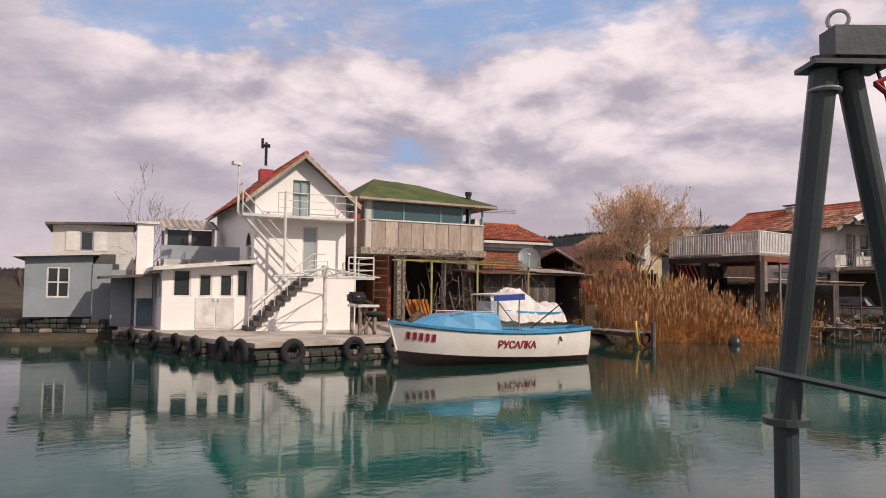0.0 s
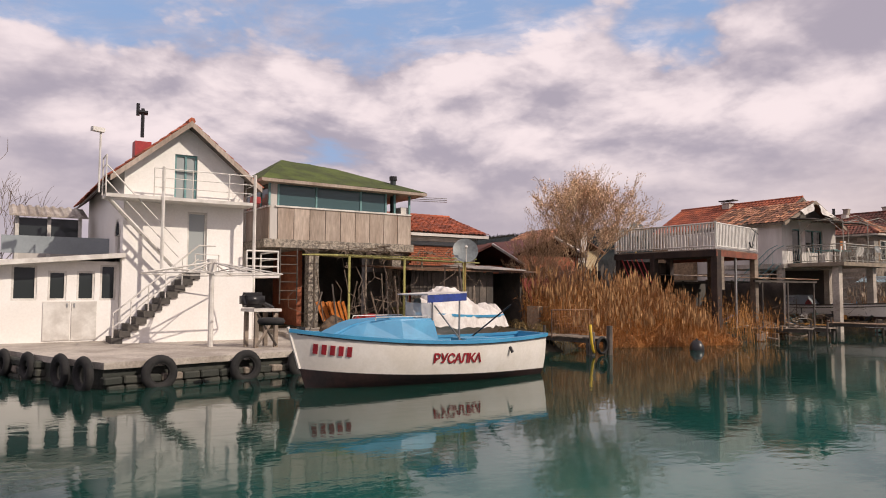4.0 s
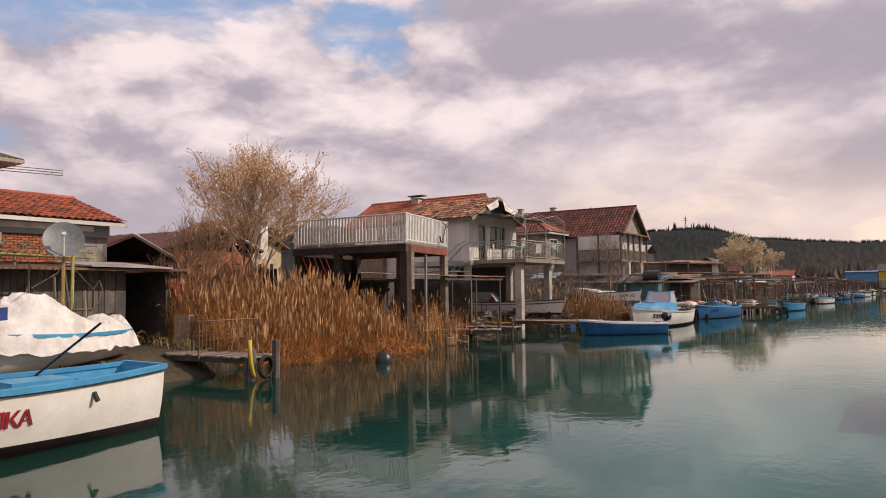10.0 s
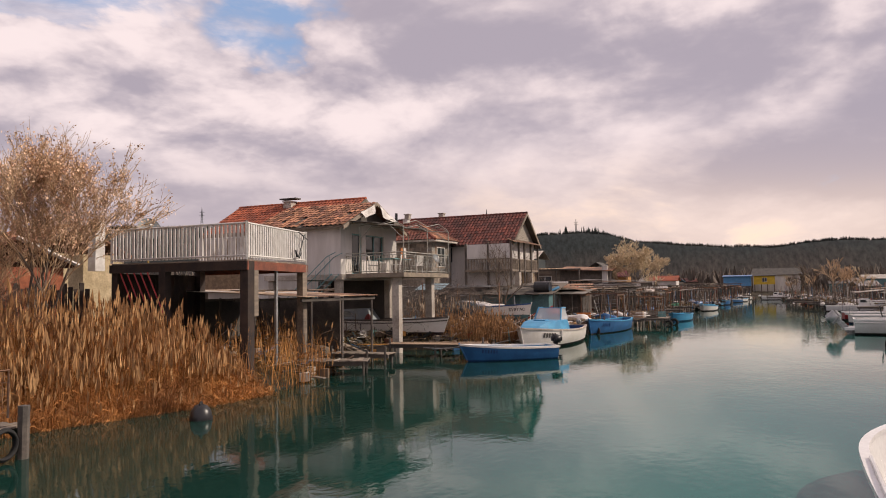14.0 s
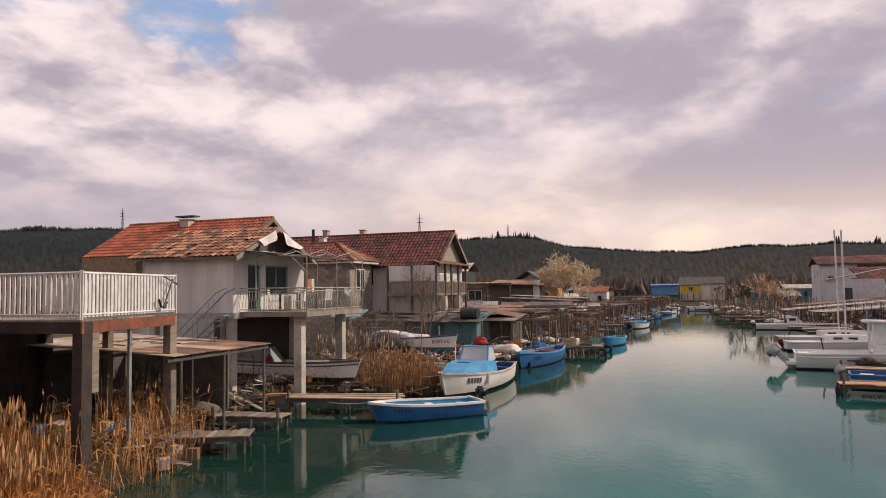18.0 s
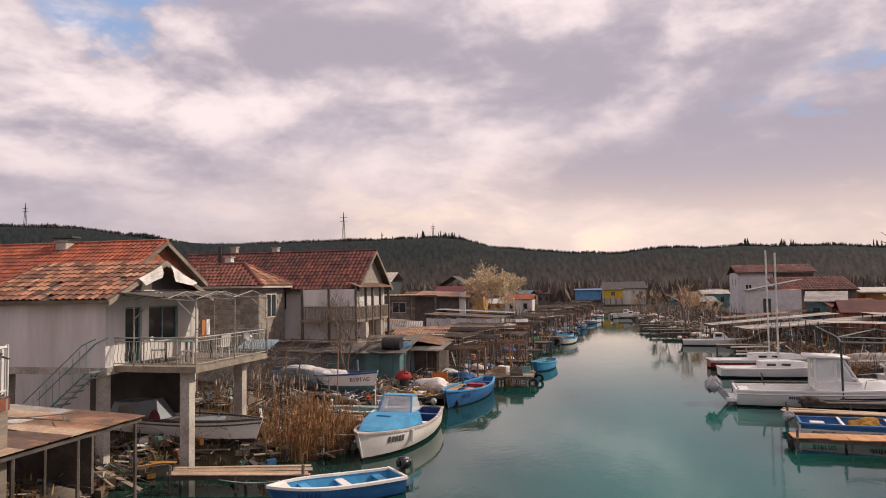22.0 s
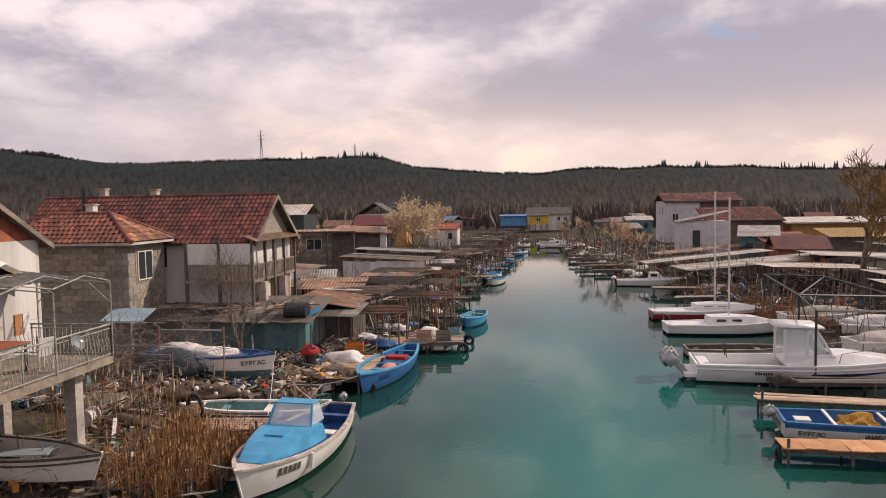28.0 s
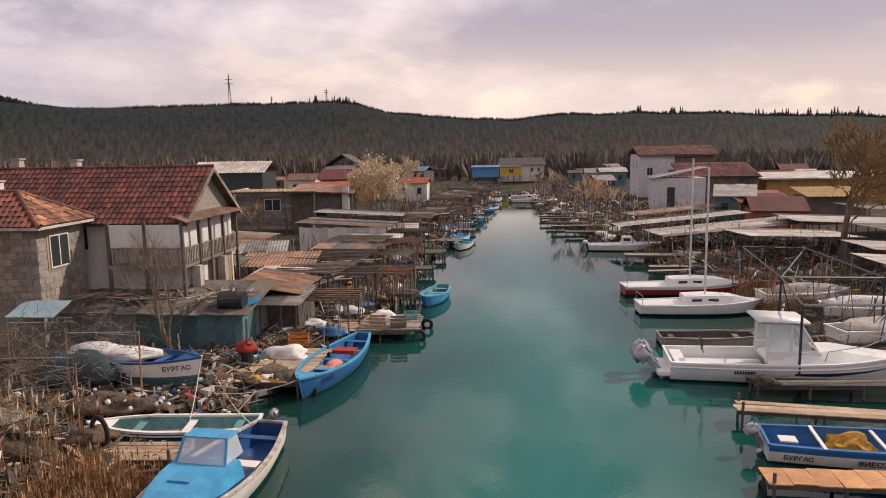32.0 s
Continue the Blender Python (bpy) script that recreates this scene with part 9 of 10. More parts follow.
bare_tree(-37.0, 98.5, 1.0, 5.0, .9, 164, .1, TWIG, BARK, 4, None, 0, "bare fruit tree before the timber house", forks=3)


def tangle(name, n, place, label, seed, r=.012, step=.35, k=7):
    """Bare vines and brambles, as one object of stuff."""
    rg = random.Random(seed)
    bm = BM()
    for i in range(n):
        q = Vector(place(rg))
        d = Vector((rg.gauss(0, 1), rg.gauss(0, 1), rg.gauss(.3, .5))).normalized()
        for j in range(k):
            p = q + d * step * rg.uniform(.6, 1.3)
            rod(bm, q, p, r * (1 - j / (k + 2)), 3, r * (1 - (j + 1) / (k + 2)))
            q = p
            d = (d + Vector((rg.gauss(0, .5), rg.gauss(0, .5), rg.gauss(-.08, .4)))).normalized()
    me = bpy.data.meshes.new(name)
    bm.to_mesh(me)
    bm.free()
    me.materials.append(mat("bare vine", (.21, .16, .125), (.11, .085, .07), .9, 3.0, .1))
    tagged(new(name, me), label, "vines", kind="stuff")


tangle("vines", 520, lambda rg: (rg.uniform(-31.0, -25.0), rg.uniform(48.5, 59.0), rg.uniform(.9, 2.9)), "tangle of bare grey vines over the yard trellis", 241)
tangle("brambles", 320, lambda rg: (lambda y: (bank(LEFT, y) - rg.uniform(.3, 9), y, rg.uniform(.5, 1.6)))(rg.uniform(59, 84)), "bare brambles between the sheds", 242, .014, .4)
tangle("shore_brambles", 160, lambda rg: (lambda y: (bank(LEFT, y) - rg.uniform(.3, 5), y, rg.uniform(.4, 1.0)))(rg.uniform(30, 47)), "bare brambles under the stilted houses", 243)
tangle("opposite_brambles", 320, lambda rg: (lambda y: (bank(RIGHT, y) + rg.uniform(.3, 16), y, rg.uniform(.5, 2.2)))(rg.uniform(56, 120)), "bare brambles on the opposite bank", 244, .018, .5)
# trellis posts and wires in the yard
for i, (x, y) in enumerate(((-30.5, 50.0), (-27.6, 49.6), (-25.2, 50.3), (-30.0, 53.6), (-27.0, 52.6), (-24.0, 52.2), (-29.4, 58.4), (-26.6, 58.8))):
    p = thing("trellis_post", x, y, ground_z(x, y) - .3, 0, "rusty trellis post carrying bare vines", "post", "trellis posts")
    part("shaft", rod(BM(), (0, 0, 0), (.05, .02, 2.9), .035, 6), RUST, p)
    part("cross_bar", rod(BM(), (0, 0, 2.75), (2.6 * (1 if i % 3 < 2 else -.6), .4, 2.7), .02, 5), STEEL, p)
# net with white floats on the bank
fn = thing("fishing_net", -24.6, 51.9, .62, 0, "dark fishing net hung with round white floats", "net")
part("netting", lump(BM(), (0, 0, 0), 1.9, .7, .45, 31, .6, 3), NET, fn, smooth=True)
for i in range(34):
    a, b = RG.uniform(-1.9, 1.9), RG.uniform(-.75, .75)
    bm = BM()
    bmesh.ops.create_icosphere(bm, subdivisions=1, radius=RG.uniform(.06, .12), matrix=pose(a, b, RG.uniform(.05, .42)))
    part("float", bm, RG.choice((WPAINT, TARP, WPAINT, BLACKP)), fn, smooth=True)
# blue sheet leaning on the shed roof
bs = thing("blue_sheet", -22.9, 59.2, 2.25, 20, "faded blue metal sheet leaning on the shed roof", "sheet")
part("sheet", mbox(BM(), pose(0, 0, .35, 10, -24, 0), 1.7, .7, .03), SKYB, bs)

# dark cover and cans beside the laid up boat
dc = thing("boat_cover", -27.3, 53.7, 1.05, -10, "dark teal tarpaulin slung over the laid up boat", "tarpaulin")
part("cover", lump(BM(), (0, 0, 0), 2.0, 1.0, .95, 41, .45, 3), mat("dark teal tarpaulin", (.035, .06, .07), (.02, .035, .045), .6, 1.5, .4), dc, smooth=True)
# rusty corrugated roofs and odd bright things along the stages
for i, (x, y, w, d, z, rz, m2) in enumerate(((-24.8, 70.5, 4.6, 3.4, 2.9, 8, RUST), (-22.6, 76.5, 4.0, 3.0, 2.6, -6, RUST), (-27.5, 74.0, 4.0, 3.0, 3.1, 14, TIN), (-21.6, 84.5, 4.4, 2.2, 2.4, 4, PALETIN), (-23.8, 67.0, 3.0, 2.4, 2.6, -12, PALETIN), (-20.8, 91.5, 3.6, 2.4, 2.5, 8, TIN))):
    s = thing("sheet_roof", x, y, z - .35, rz, "sagging corrugated sheet roof on thin posts", "roof", "sheet roofs")
    for px in (-w / 2 + .2, w / 2 - .2):
        for py in (-d / 2 + .2, d / 2 - .2):
            part("post", rod(BM(), (px, py, -z + .1), (px, py, .3), .04, 5), DARKWOOD, s)
    for k in range(3):
        bm = BM()
        corr(bm, (-w / 2 + w * k / 3, -d / 2, .3 + RG.uniform(0, .08)), (w / 3 + .05, 0, RG.uniform(-.05, .05)), (0, d, .35), 7, .025)
        part("roof_sheet", bm, m2 if k != 1 else RG.choice((m2, DIRTYTIN)), s)
for x, y, z, s, m2, lb in ((-19.5, 66.5, .65, .5, TARP, "crumpled cream cover on a stage"), (-20.6, 71.5, .65, .4, REDCLOTH, "red cover on a stage"), (-19.4, 80.0, .65, .55, BOATB, "blue cover over gear on a stage"), (-20.4, 85.5, .7, .6, TARP, "crumpled white cover on a stage"), (-20.9, 63.5, .6, .5, SKYB, "blue cover over gear"), (-18.6, 93.0, .65, .5, mat("green net", (.03, .22, .12), (.02, .13, .08), .9), "green net on a stage")):
    heap(x, y, s, m2, "cover", lb, z, int(y))




def net_rack(x, y, w, h, rz, material, bars=4):
    r = thing("net_rack", x, y, max(ground_z(x, y), .3), rz, "rusty frame rack for drying nets on the bank", "rack", "net racks")
    part("frame", chain(BM(), [(-w / 2, 0, -.4), (-w / 2, 0, h), (w / 2, 0, h), (w / 2, 0, -.4)], .03, 5), material, r)
    for i in range(bars):
        z = .25 + (h - .3) * i / bars
        part("rail", rod(BM(), (-w / 2, 0, z), (w / 2, 0, z), .018, 4), material, r)
    part("upright", rod(BM(), (0, 0, .1), (0, 0, h), .018, 4), material, r)


RK = random.Random(251)
for x, y, w, h, rz in ((-23.1, 73.7, 2.2, 1.6, 8), (-21.8, 76.3, 1.9, 1.5, -6), (-24.3, 70.2, 2.4, 1.4, 18), (-20.6, 67.4, 1.8, 1.3, 4), (-22.6, 66.2, 2.0, 1.5, -14), (-19.4, 82.5, 2.0, 1.5, 5), (-21.4, 88.0, 2.2, 1.6, -8), (-25.6, 66.8, 2.2, 1.6, 24), (-27.4, 52.0, 1.5, 1.2, 40), (-25.2, 53.0, 1.3, 1.1, -30)):
    net_rack(x, y, w, h, rz, RK.choice((RUST, DARKWOOD, STEEL)))
sf = thing("stick_fence", -20.5, 71.9, .3, 0, "low fence of weathered upright sticks by the water", "fence")
for i in range(26):
    part("stick", rod(BM(), (.145 * i, RK.uniform(-.03, .03), -.2), (.145 * i + RK.uniform(-.03, .03), 0, RK.uniform(1.0, 1.3)), .03, 5), RUST if i % 3 else WOOD, sf)
for z in (.45, .95):
    part("rail", rod(BM(), (-.1, 0, z), (3.75, 0, z), .03, 5), DARKWOOD, sf)
pier(-18.6, 64.3, -15.5, 64.5, 3.2, .62, WOOD, "grey plank stage crowded with boxes and nets", along=True, plank=.26)
for i, (x, y, s0) in enumerate(((-17.6, 63.5, (.9, .6, .5)), (-16.5, 63.4, (.8, .6, .5)), (-16.1, 65.0, (.6, .5, .4)))):
    crate(x, y, .64, 8 * i, (PLANK, WOOD, TEALPAINT)[i], s0, "wooden box with nets on the grey stage", "box")
heap(-17.6, 65.3, .55, TARP, "tarpaulin", "cream cover over gear on the grey stage", .64, 12)
for x, y in ((-15.4, 63.2), (-15.3, 65.6), (-18.7, 54.9), (-18.75, 56.4)):
    tyre(x, y, .2, 90, R=.24, r=.09, label="black tyre hung on a stage as a fender")
for i in range(9):
    heap(RK.uniform(-22.4, -19.2), RK.uniform(54.6, 55.4), RK.uniform(.2, .38), RK.choice((NET, NET, YNET, TARP)), "net_pile", "small heap of net on the edge of the working stage", .64, 70 + i, .8)
# mooring lines from the boats to the bank
for p, q in (((-19.4, 43.2, 1.0), (-23.0, 45.6, .8)), ((-18.9, 54.2, .9), (-21.5, 52.6, .9)), ((-22.5, 53.8, 1.6), (-20.9, 48.9, .7)), ((-19.3, 50.2, .8), (-22.2, 54.6, .7)), ((-20.2, 38.2, .6), (-23.8, 38.9, .6))):
    p, q = Vector(p), Vector(q)
    ln = thing("mooring_line", *p, 0, "pale mooring rope slung from a boat to the bank", "rope", "mooring lines")
    part("rope", chain(BM(), [(q - p) * k - Vector((0, 0, .5 * k * (1 - k) * 4 * .4)) for k in np.linspace(0, 1, 9)], .014, 4), TARP, ln)


# ---------------------------------------------------------------- right bank
def cruiser():
    L = 9.2
    b, pt, top, half = boat(.15, 57.9, -4, L, 2.7, 0.86, .34, .9, .0, GELCOAT, GELCOAT, GELCOAT, HULLDARK, "white cabin cruiser with a navy flash and twin grey motors", thwarts=0, boot=.10, name="cabin_cruiser", strake=GELCOAT, text=(("|8", .30, .42, -1, .13, NAVY),))
    part("swim_platform", box(BM(), -L / 2 - .5, -1.0, .25, -L / 2 + .05, 1.0, .4), GELCOAT, b)
    for y in (-.4, .4):
        outboard(b, -L / 2 - .45, y, .75, mat("grey motor cowl", (.42, .42, .42), (.34, .34, .34), .3, 2, .02), STEEL, 42, 1.75)
    bm = BM()
    secs = [(.40, .55, 0, .60, .12), (.52, .45, 0, .55, .40), (.70, .40, 0, .55, .36), (.90, .22, 0, .3, .1)]
    vs = []
    for u, i0, h0, i1, h1 in secs:
        x = -L / 2 + L * u
        a, c = max(half(u) - i0 + .3, .05), max(half(u) - i1, .04)
        vs.append([bm.verts.new(p) for p in ((x, a, top(u) - .02), (x, c, top(u) + h1), (x, -c, top(u) + h1), (x, -a, top(u) - .02))])
    for i in range(3):
        for j in range(3):
            bm.faces.new((vs[i][j], vs[i][j + 1], vs[i + 1][j + 1], vs[i + 1][j]))
    bm.faces.new(vs[0])
    bm.faces.new(vs[-1][::-1])
    bmesh.ops.recalc_face_normals(bm, faces=bm.faces[:])
    part("coachroof", bm, GELCOAT, b, smooth=False)
    # wheelhouse
    x0, x1, w, z0, z1 = -.95, .45, .85, .88, 2.42
    part("cockpit_sole", box(BM(), -L / 2 + .25, -1.05, .40, x0 + .2, 1.05, .46), GELCOAT, b)
    part("stern_bench", box(BM(), -L / 2 + .2, -.95, .46, -L / 2 + .65, .95, .8), GELCOAT, b)
    for x in (x0, x0 + .9):
        for s in (-1, 1):
            part("window_post", quadbox(BM(), [(x - .05, s * w - .04, z0), (x + .05, s * w - .04, z0), (x + .05, s * w + .04, z0), (x - .05, s * w + .04, z0), (x - .05, s * w * .93 - .04, z1), (x + .05, s * w * .93 - .04, z1), (x + .05, s * w * .93 + .04, z1), (x - .05, s * w * .93 + .04, z1)]), GELCOAT, b)
    for s in (-1, 1):
        part("windscreen_pillar", rod(BM(), (x1 + .55, s * w * .95, z0 + .35), (x1 - .15, s * w * .9, z1), .06, 6), GELCOAT, b)
        part("side_coaming", box(BM(), x0, s * w - .05, z0 - .1, x1 + .6, s * w + .05, z0 + .45), GELCOAT, b)
        part("side_window", quadbox(BM(), [(x0, s * w, z0 + .45), (x1 + .3, s * w, z0 + .45), (x1 + .3, s * w + .01, z0 + .45), (x0, s * w + .01, z0 + .45), (x0, s * w * .93, z1), (x1 - .15, s * w * .93, z1), (x1 - .15, s * w * .93 + .01, z1), (x0, s * w * .93 + .01, z1)]), CLEAR, b)
    part("windscreen", quadbox(BM(), [(x1 + .55, -w * .95, z0 + .4), (x1 + .56, -w * .95, z0 + .4), (x1 + .56, w * .95, z0 + .4), (x1 + .55, w * .95, z0 + .4), (x1 - .15, -w * .9, z1), (x1 - .14, -w * .9, z1), (x1 - .14, w * .9, z1), (x1 - .15, w * .9, z1)]), CLEAR, b)
    bm = BM()
    mbox(bm, pose((x0 + x1) / 2 - .1, 0, z1 + .08, 0, 1.5, 0), 2.0, 1.95, .14)
    bmesh.ops.bevel(bm, geom=bm.edges[:], offset=.07, segments=3, affect="EDGES")
    part("hardtop", bm, GELCOAT, b, smooth=True)
    part("helm", box(BM(), .5, -.6, z0 - .1, .9, .6, z0 + .5), DARKIN, b)
    bm = BM()
    pts = [Vector(pt(u, .28, -1)) + Vector((0, -.02, 0)) for u in np.linspace(.5, .97, 9)]
    pts2 = [Vector(pt(u, .28 + .14 * (1 - (u - .5) / .5), -1)) + Vector((0, -.022, 0)) for u in np.linspace(.5, .97, 9)]
    v0, v1 = [bm.verts.new(p) for p in pts], [bm.verts.new(p) for p in pts2]
    for i in range(8):
        bm.faces.new((v0[i], v1[i], v1[i + 1], v0[i + 1]))
    part("navy_flash", bm, NAVY, b)
    part("pulpit_rail", chain(BM(), [(1.1, -1.15, 1.05), (1.2, -1.15, 1.45), (2.7, -.85, 1.65), (3.8, 0, 1.8), (2.7, .85, 1.65), (1.2, 1.15, 1.45), (1.1, 1.15, 1.05)], .018), STEEL, b)
    c = part("folding_chair", chain(BM(), [(-3.2, -.2, 1.0), (-3.3, -.2, 1.6), (-3.3, .2, 1.6), (-3.2, .2, 1.0)], .02), BLACKP, b)
    part("chair_back", box(BM(), -3.29, -.2, 1.25, -3.27, .2, 1.58), BLACKP, c)


cruiser()


def fiesta_boat():
    b, pt, top, half = boat(-.15, 50.05, -8, 6.2, 1.9, .62, .3, .85, .0, BOATW, BOATB, BOATB, HULLDARK, "white and blue open boat with an orange net aboard", thwarts=0, upper=BOATB, boot=.08, motor=dict(cowl=mat("grey motor cowl", (.42, .42, .42)), leg=STEEL, tilt=30),
                            text=(("БУРГАС", .13, .66, -1, .17, DARKIN), ("ФИЕСТА", .46, .66, -1, .20, DARKIN)))
    for x in (-1.6, 0.1):
        part("cross_bar", box(BM(), x - .05, -half(.4) + .03, top(.3) - .02, x + .05, half(.4) - .03, top(.3) + .03), BOATW, b)
    part("net", lump(BM(), (-.75, .1, .25), .7, .5, .5, 8, .5, 3), YNET, b, "orange yellow fishing net")
    part("stern_panel", box(BM(), -2.7, -.35, .55, -2.2, .1, .6), BOATW, b)


fiesta_boat()
pier(-4.1, 47.95, 1.6, 47.75, 1.05, .48, mat("fresh orange plank", (.55, .27, .11), (.42, .20, .085), .75, 1.5, .2, rand=.18), "short stage of broad orange planks", plank=.62)
tyre(-4.15, 47.8, .15, 0, label="black tyre hung on the plank stage", R=.2, r=.06)
pier(-3.3, 53.0, 2.0, 52.3, .95, .60, PLANK, "narrow weathered plank stage beside the open boat", along=True, plank=.32)
pier(-1.9, 55.75, 6.0, 55.95, 1.0, .55, DARKWOOD, "dark old stage beside the cabin cruiser", along=True, plank=.25)
heap(-1.5, 55.6, .4, NET, z=.57, seed=60)


def steel_frame():
    f = thing("steel_gantry", 0, 0, 0, 0, "rusty green steel gantry frame over the berths", "frame")
    A, B, C, D = (2.2, 64.2, 3.0), (7.6, 65.4, 2.75), (8.0, 76.0, 2.75), (3.8, 75.0, 3.0)
    F = (0.05, 59.0)
    for p in (A, B, C, D, (0.2, 56.6, 3.3), (6.8, 57.6, 3.1)):
        part("post", rod(BM(), (p[0], p[1], -.8), p, .055, 6), GREYPAINT, f)
    for p, q in ((A, B), (B, C), (C, D), (D, A), (A, C), ((0.2, 56.6, 3.3), A), ((6.8, 57.6, 3.1), B), ((0.2, 56.6, 3.3), (6.8, 57.6, 3.1))):
        part("beam", rod(BM(), p, q, .05, 4), GREYPAINT, f)
    for p, q in ((A, (3.2, 64.4, 1.4)), (B, (6.6, 65.2, 1.3)), (C, (7.2, 76, 1.2)), (D, (4.6, 75, 1.3))):
        part("brace", rod(BM(), p, (q[0], q[1], -.2), .035, 4), GREYPAINT, f)
    # small craft under covers on the bank
    for i, (x, y, r) in enumerate(((6.2, 62.2, 10), (7.8, 66.5, -10), (5.8, 70.2, 5), (9.5, 61.0, 20))):
        b, pt, top, half = boat(x, y, r, 5.0, 1.9, .6, .3, .8, 0, BOATW, BOATW, BOATW, BOATW, "white dinghy laid up under a grey tarpaulin", z=.5, thwarts=0, name="dinghy", group="boats ashore")
        part("cover", lump(BM(), (0, 0, .55), 2.3, .9, .55, i, .25, 3), TARP if i % 2 else PALETIN, b, smooth=True)


steel_frame()


def sailboat(x, y, rz, L, hullm, boots, mast, label):
    b, pt, top, half = boat(x, y, rz, L, 2.2, .62, .3, .7, .05, hullm, GELCOAT, GELCOAT, boots, label, thwarts=0, boot=.14, name="sailing_boat", group="sailing boats", strake=None, upper=GELCOAT)
    bm = BM()
    vs = []
    for u, i0, i1, h1 in ((.36, .3, .45, .42), (.55, .3, .45, .44), (.74, .3, .45, .34), (.9, .2, .25, .04)):
        X = -L / 2 + L * u
        a, c = max(half(u) - i0, .05), max(half(u) - i1, .04)
        vs.append([bm.verts.new(p) for p in ((X, a, top(u) - .02), (X, c, top(u) + h1), (X, -c, top(u) + h1), (X, -a, top(u) - .02))])
    for i in range(3):
        for j in range(3):
            bm.faces.new((vs[i][j], vs[i][j + 1], vs[i + 1][j + 1], vs[i + 1][j]))
    bm.faces.new(vs[0])
    bm.faces.new(vs[-1][::-1])
    bmesh.ops.recalc_face_normals(bm, faces=bm.faces[:])
    c = part("coachroof", bm, GELCOAT, b)
    for X in (-.4, .5):
        for s in (-1, 1):
            part("cabin_window", mbox(BM(), pose(X, s * (half(.5) - .36), top(.5) + .22, s * -18, 0, 0), .55, .02, .16), GLASS, c)
    part("side_deck", box(BM(), -L / 2 + .1, -half(.3) + .1, top(.2) - .06, -.14 * L, half(.3) - .1, top(.2) - .02), GELCOAT, b)
    part("mast", rod(BM(), (.25, 0, top(.5) + .4), (.25, 0, mast), .06, 8), WPAINT, b)
    part("boom", rod(BM(), (.25, 0, top(.5) + .9), (-2.4, 0, top(.5) + .85), .05, 6), WPAINT, b)
    part("guard_rail", chain(BM(), [(-L / 2 + .1, -.8, top(0)), (-L / 2 + .1, -.8, top(0) + .5), (-L / 2 + .1, .8, top(0) + .5), (-L / 2 + .1, .8, top(0))], .018), STEEL, b)


sailboat(.3, 74.8, 4, 8.0, mat("red hull paint", (.36, .03, .03), (.26, .025, .025), .4), HULLDARK, 8.6, "white and red sailing boat with a bare mast")
sailboat(-.2, 69.4, 3, 7.0, GELCOAT, NAVY, 8.2, "white sailing boat with a navy stripe and bare mast")
boat(-1.2, 62.9, 0, 5.2, 1.6, .45, .2, .85, 0, PALETIN, WOOD, DARKIN, HULLDARK, "grey flat bottomed work boat", thwarts=2)
blades("bank_reeds", 700, lambda rg: (rg.uniform(2.8, 5.4), rg.uniform(67, 77), .1), .6, 1.5, REEDBROWN, "dry reeds between the sailing boats", 171, REEDTOP, .018, .2, .4)


def near_white_boat():
    b, pt, top, half = boat(-6.66, 21.9, 88, 5.2, 2.0, .62, .3, .92, 0, GELCOAT, GELCOAT, GELCOAT, GELCOAT, "white plastic motorboat moored stern to the canal", thwarts=1, boot=.05, name="motorboat")
    part("motor_pad", box(BM(), -2.68, -.55, .16, -2.62, .55, .52), BLACKP, b)
    part("stern_deck", box(BM(), -2.5, -.85, .56, -1.9, .85, .6), GELCOAT, b)
    part("coaming", chain(BM(), [(-2.5, .9, .64), (-2.0, .9, .68), (-.2, .92, .7)], .03), GELCOAT, b)
    part("cleat", rod(BM(), (-2.3, .8, .64), (-2.3, .6, .66), .025), STEEL, b)


near_white_boat()


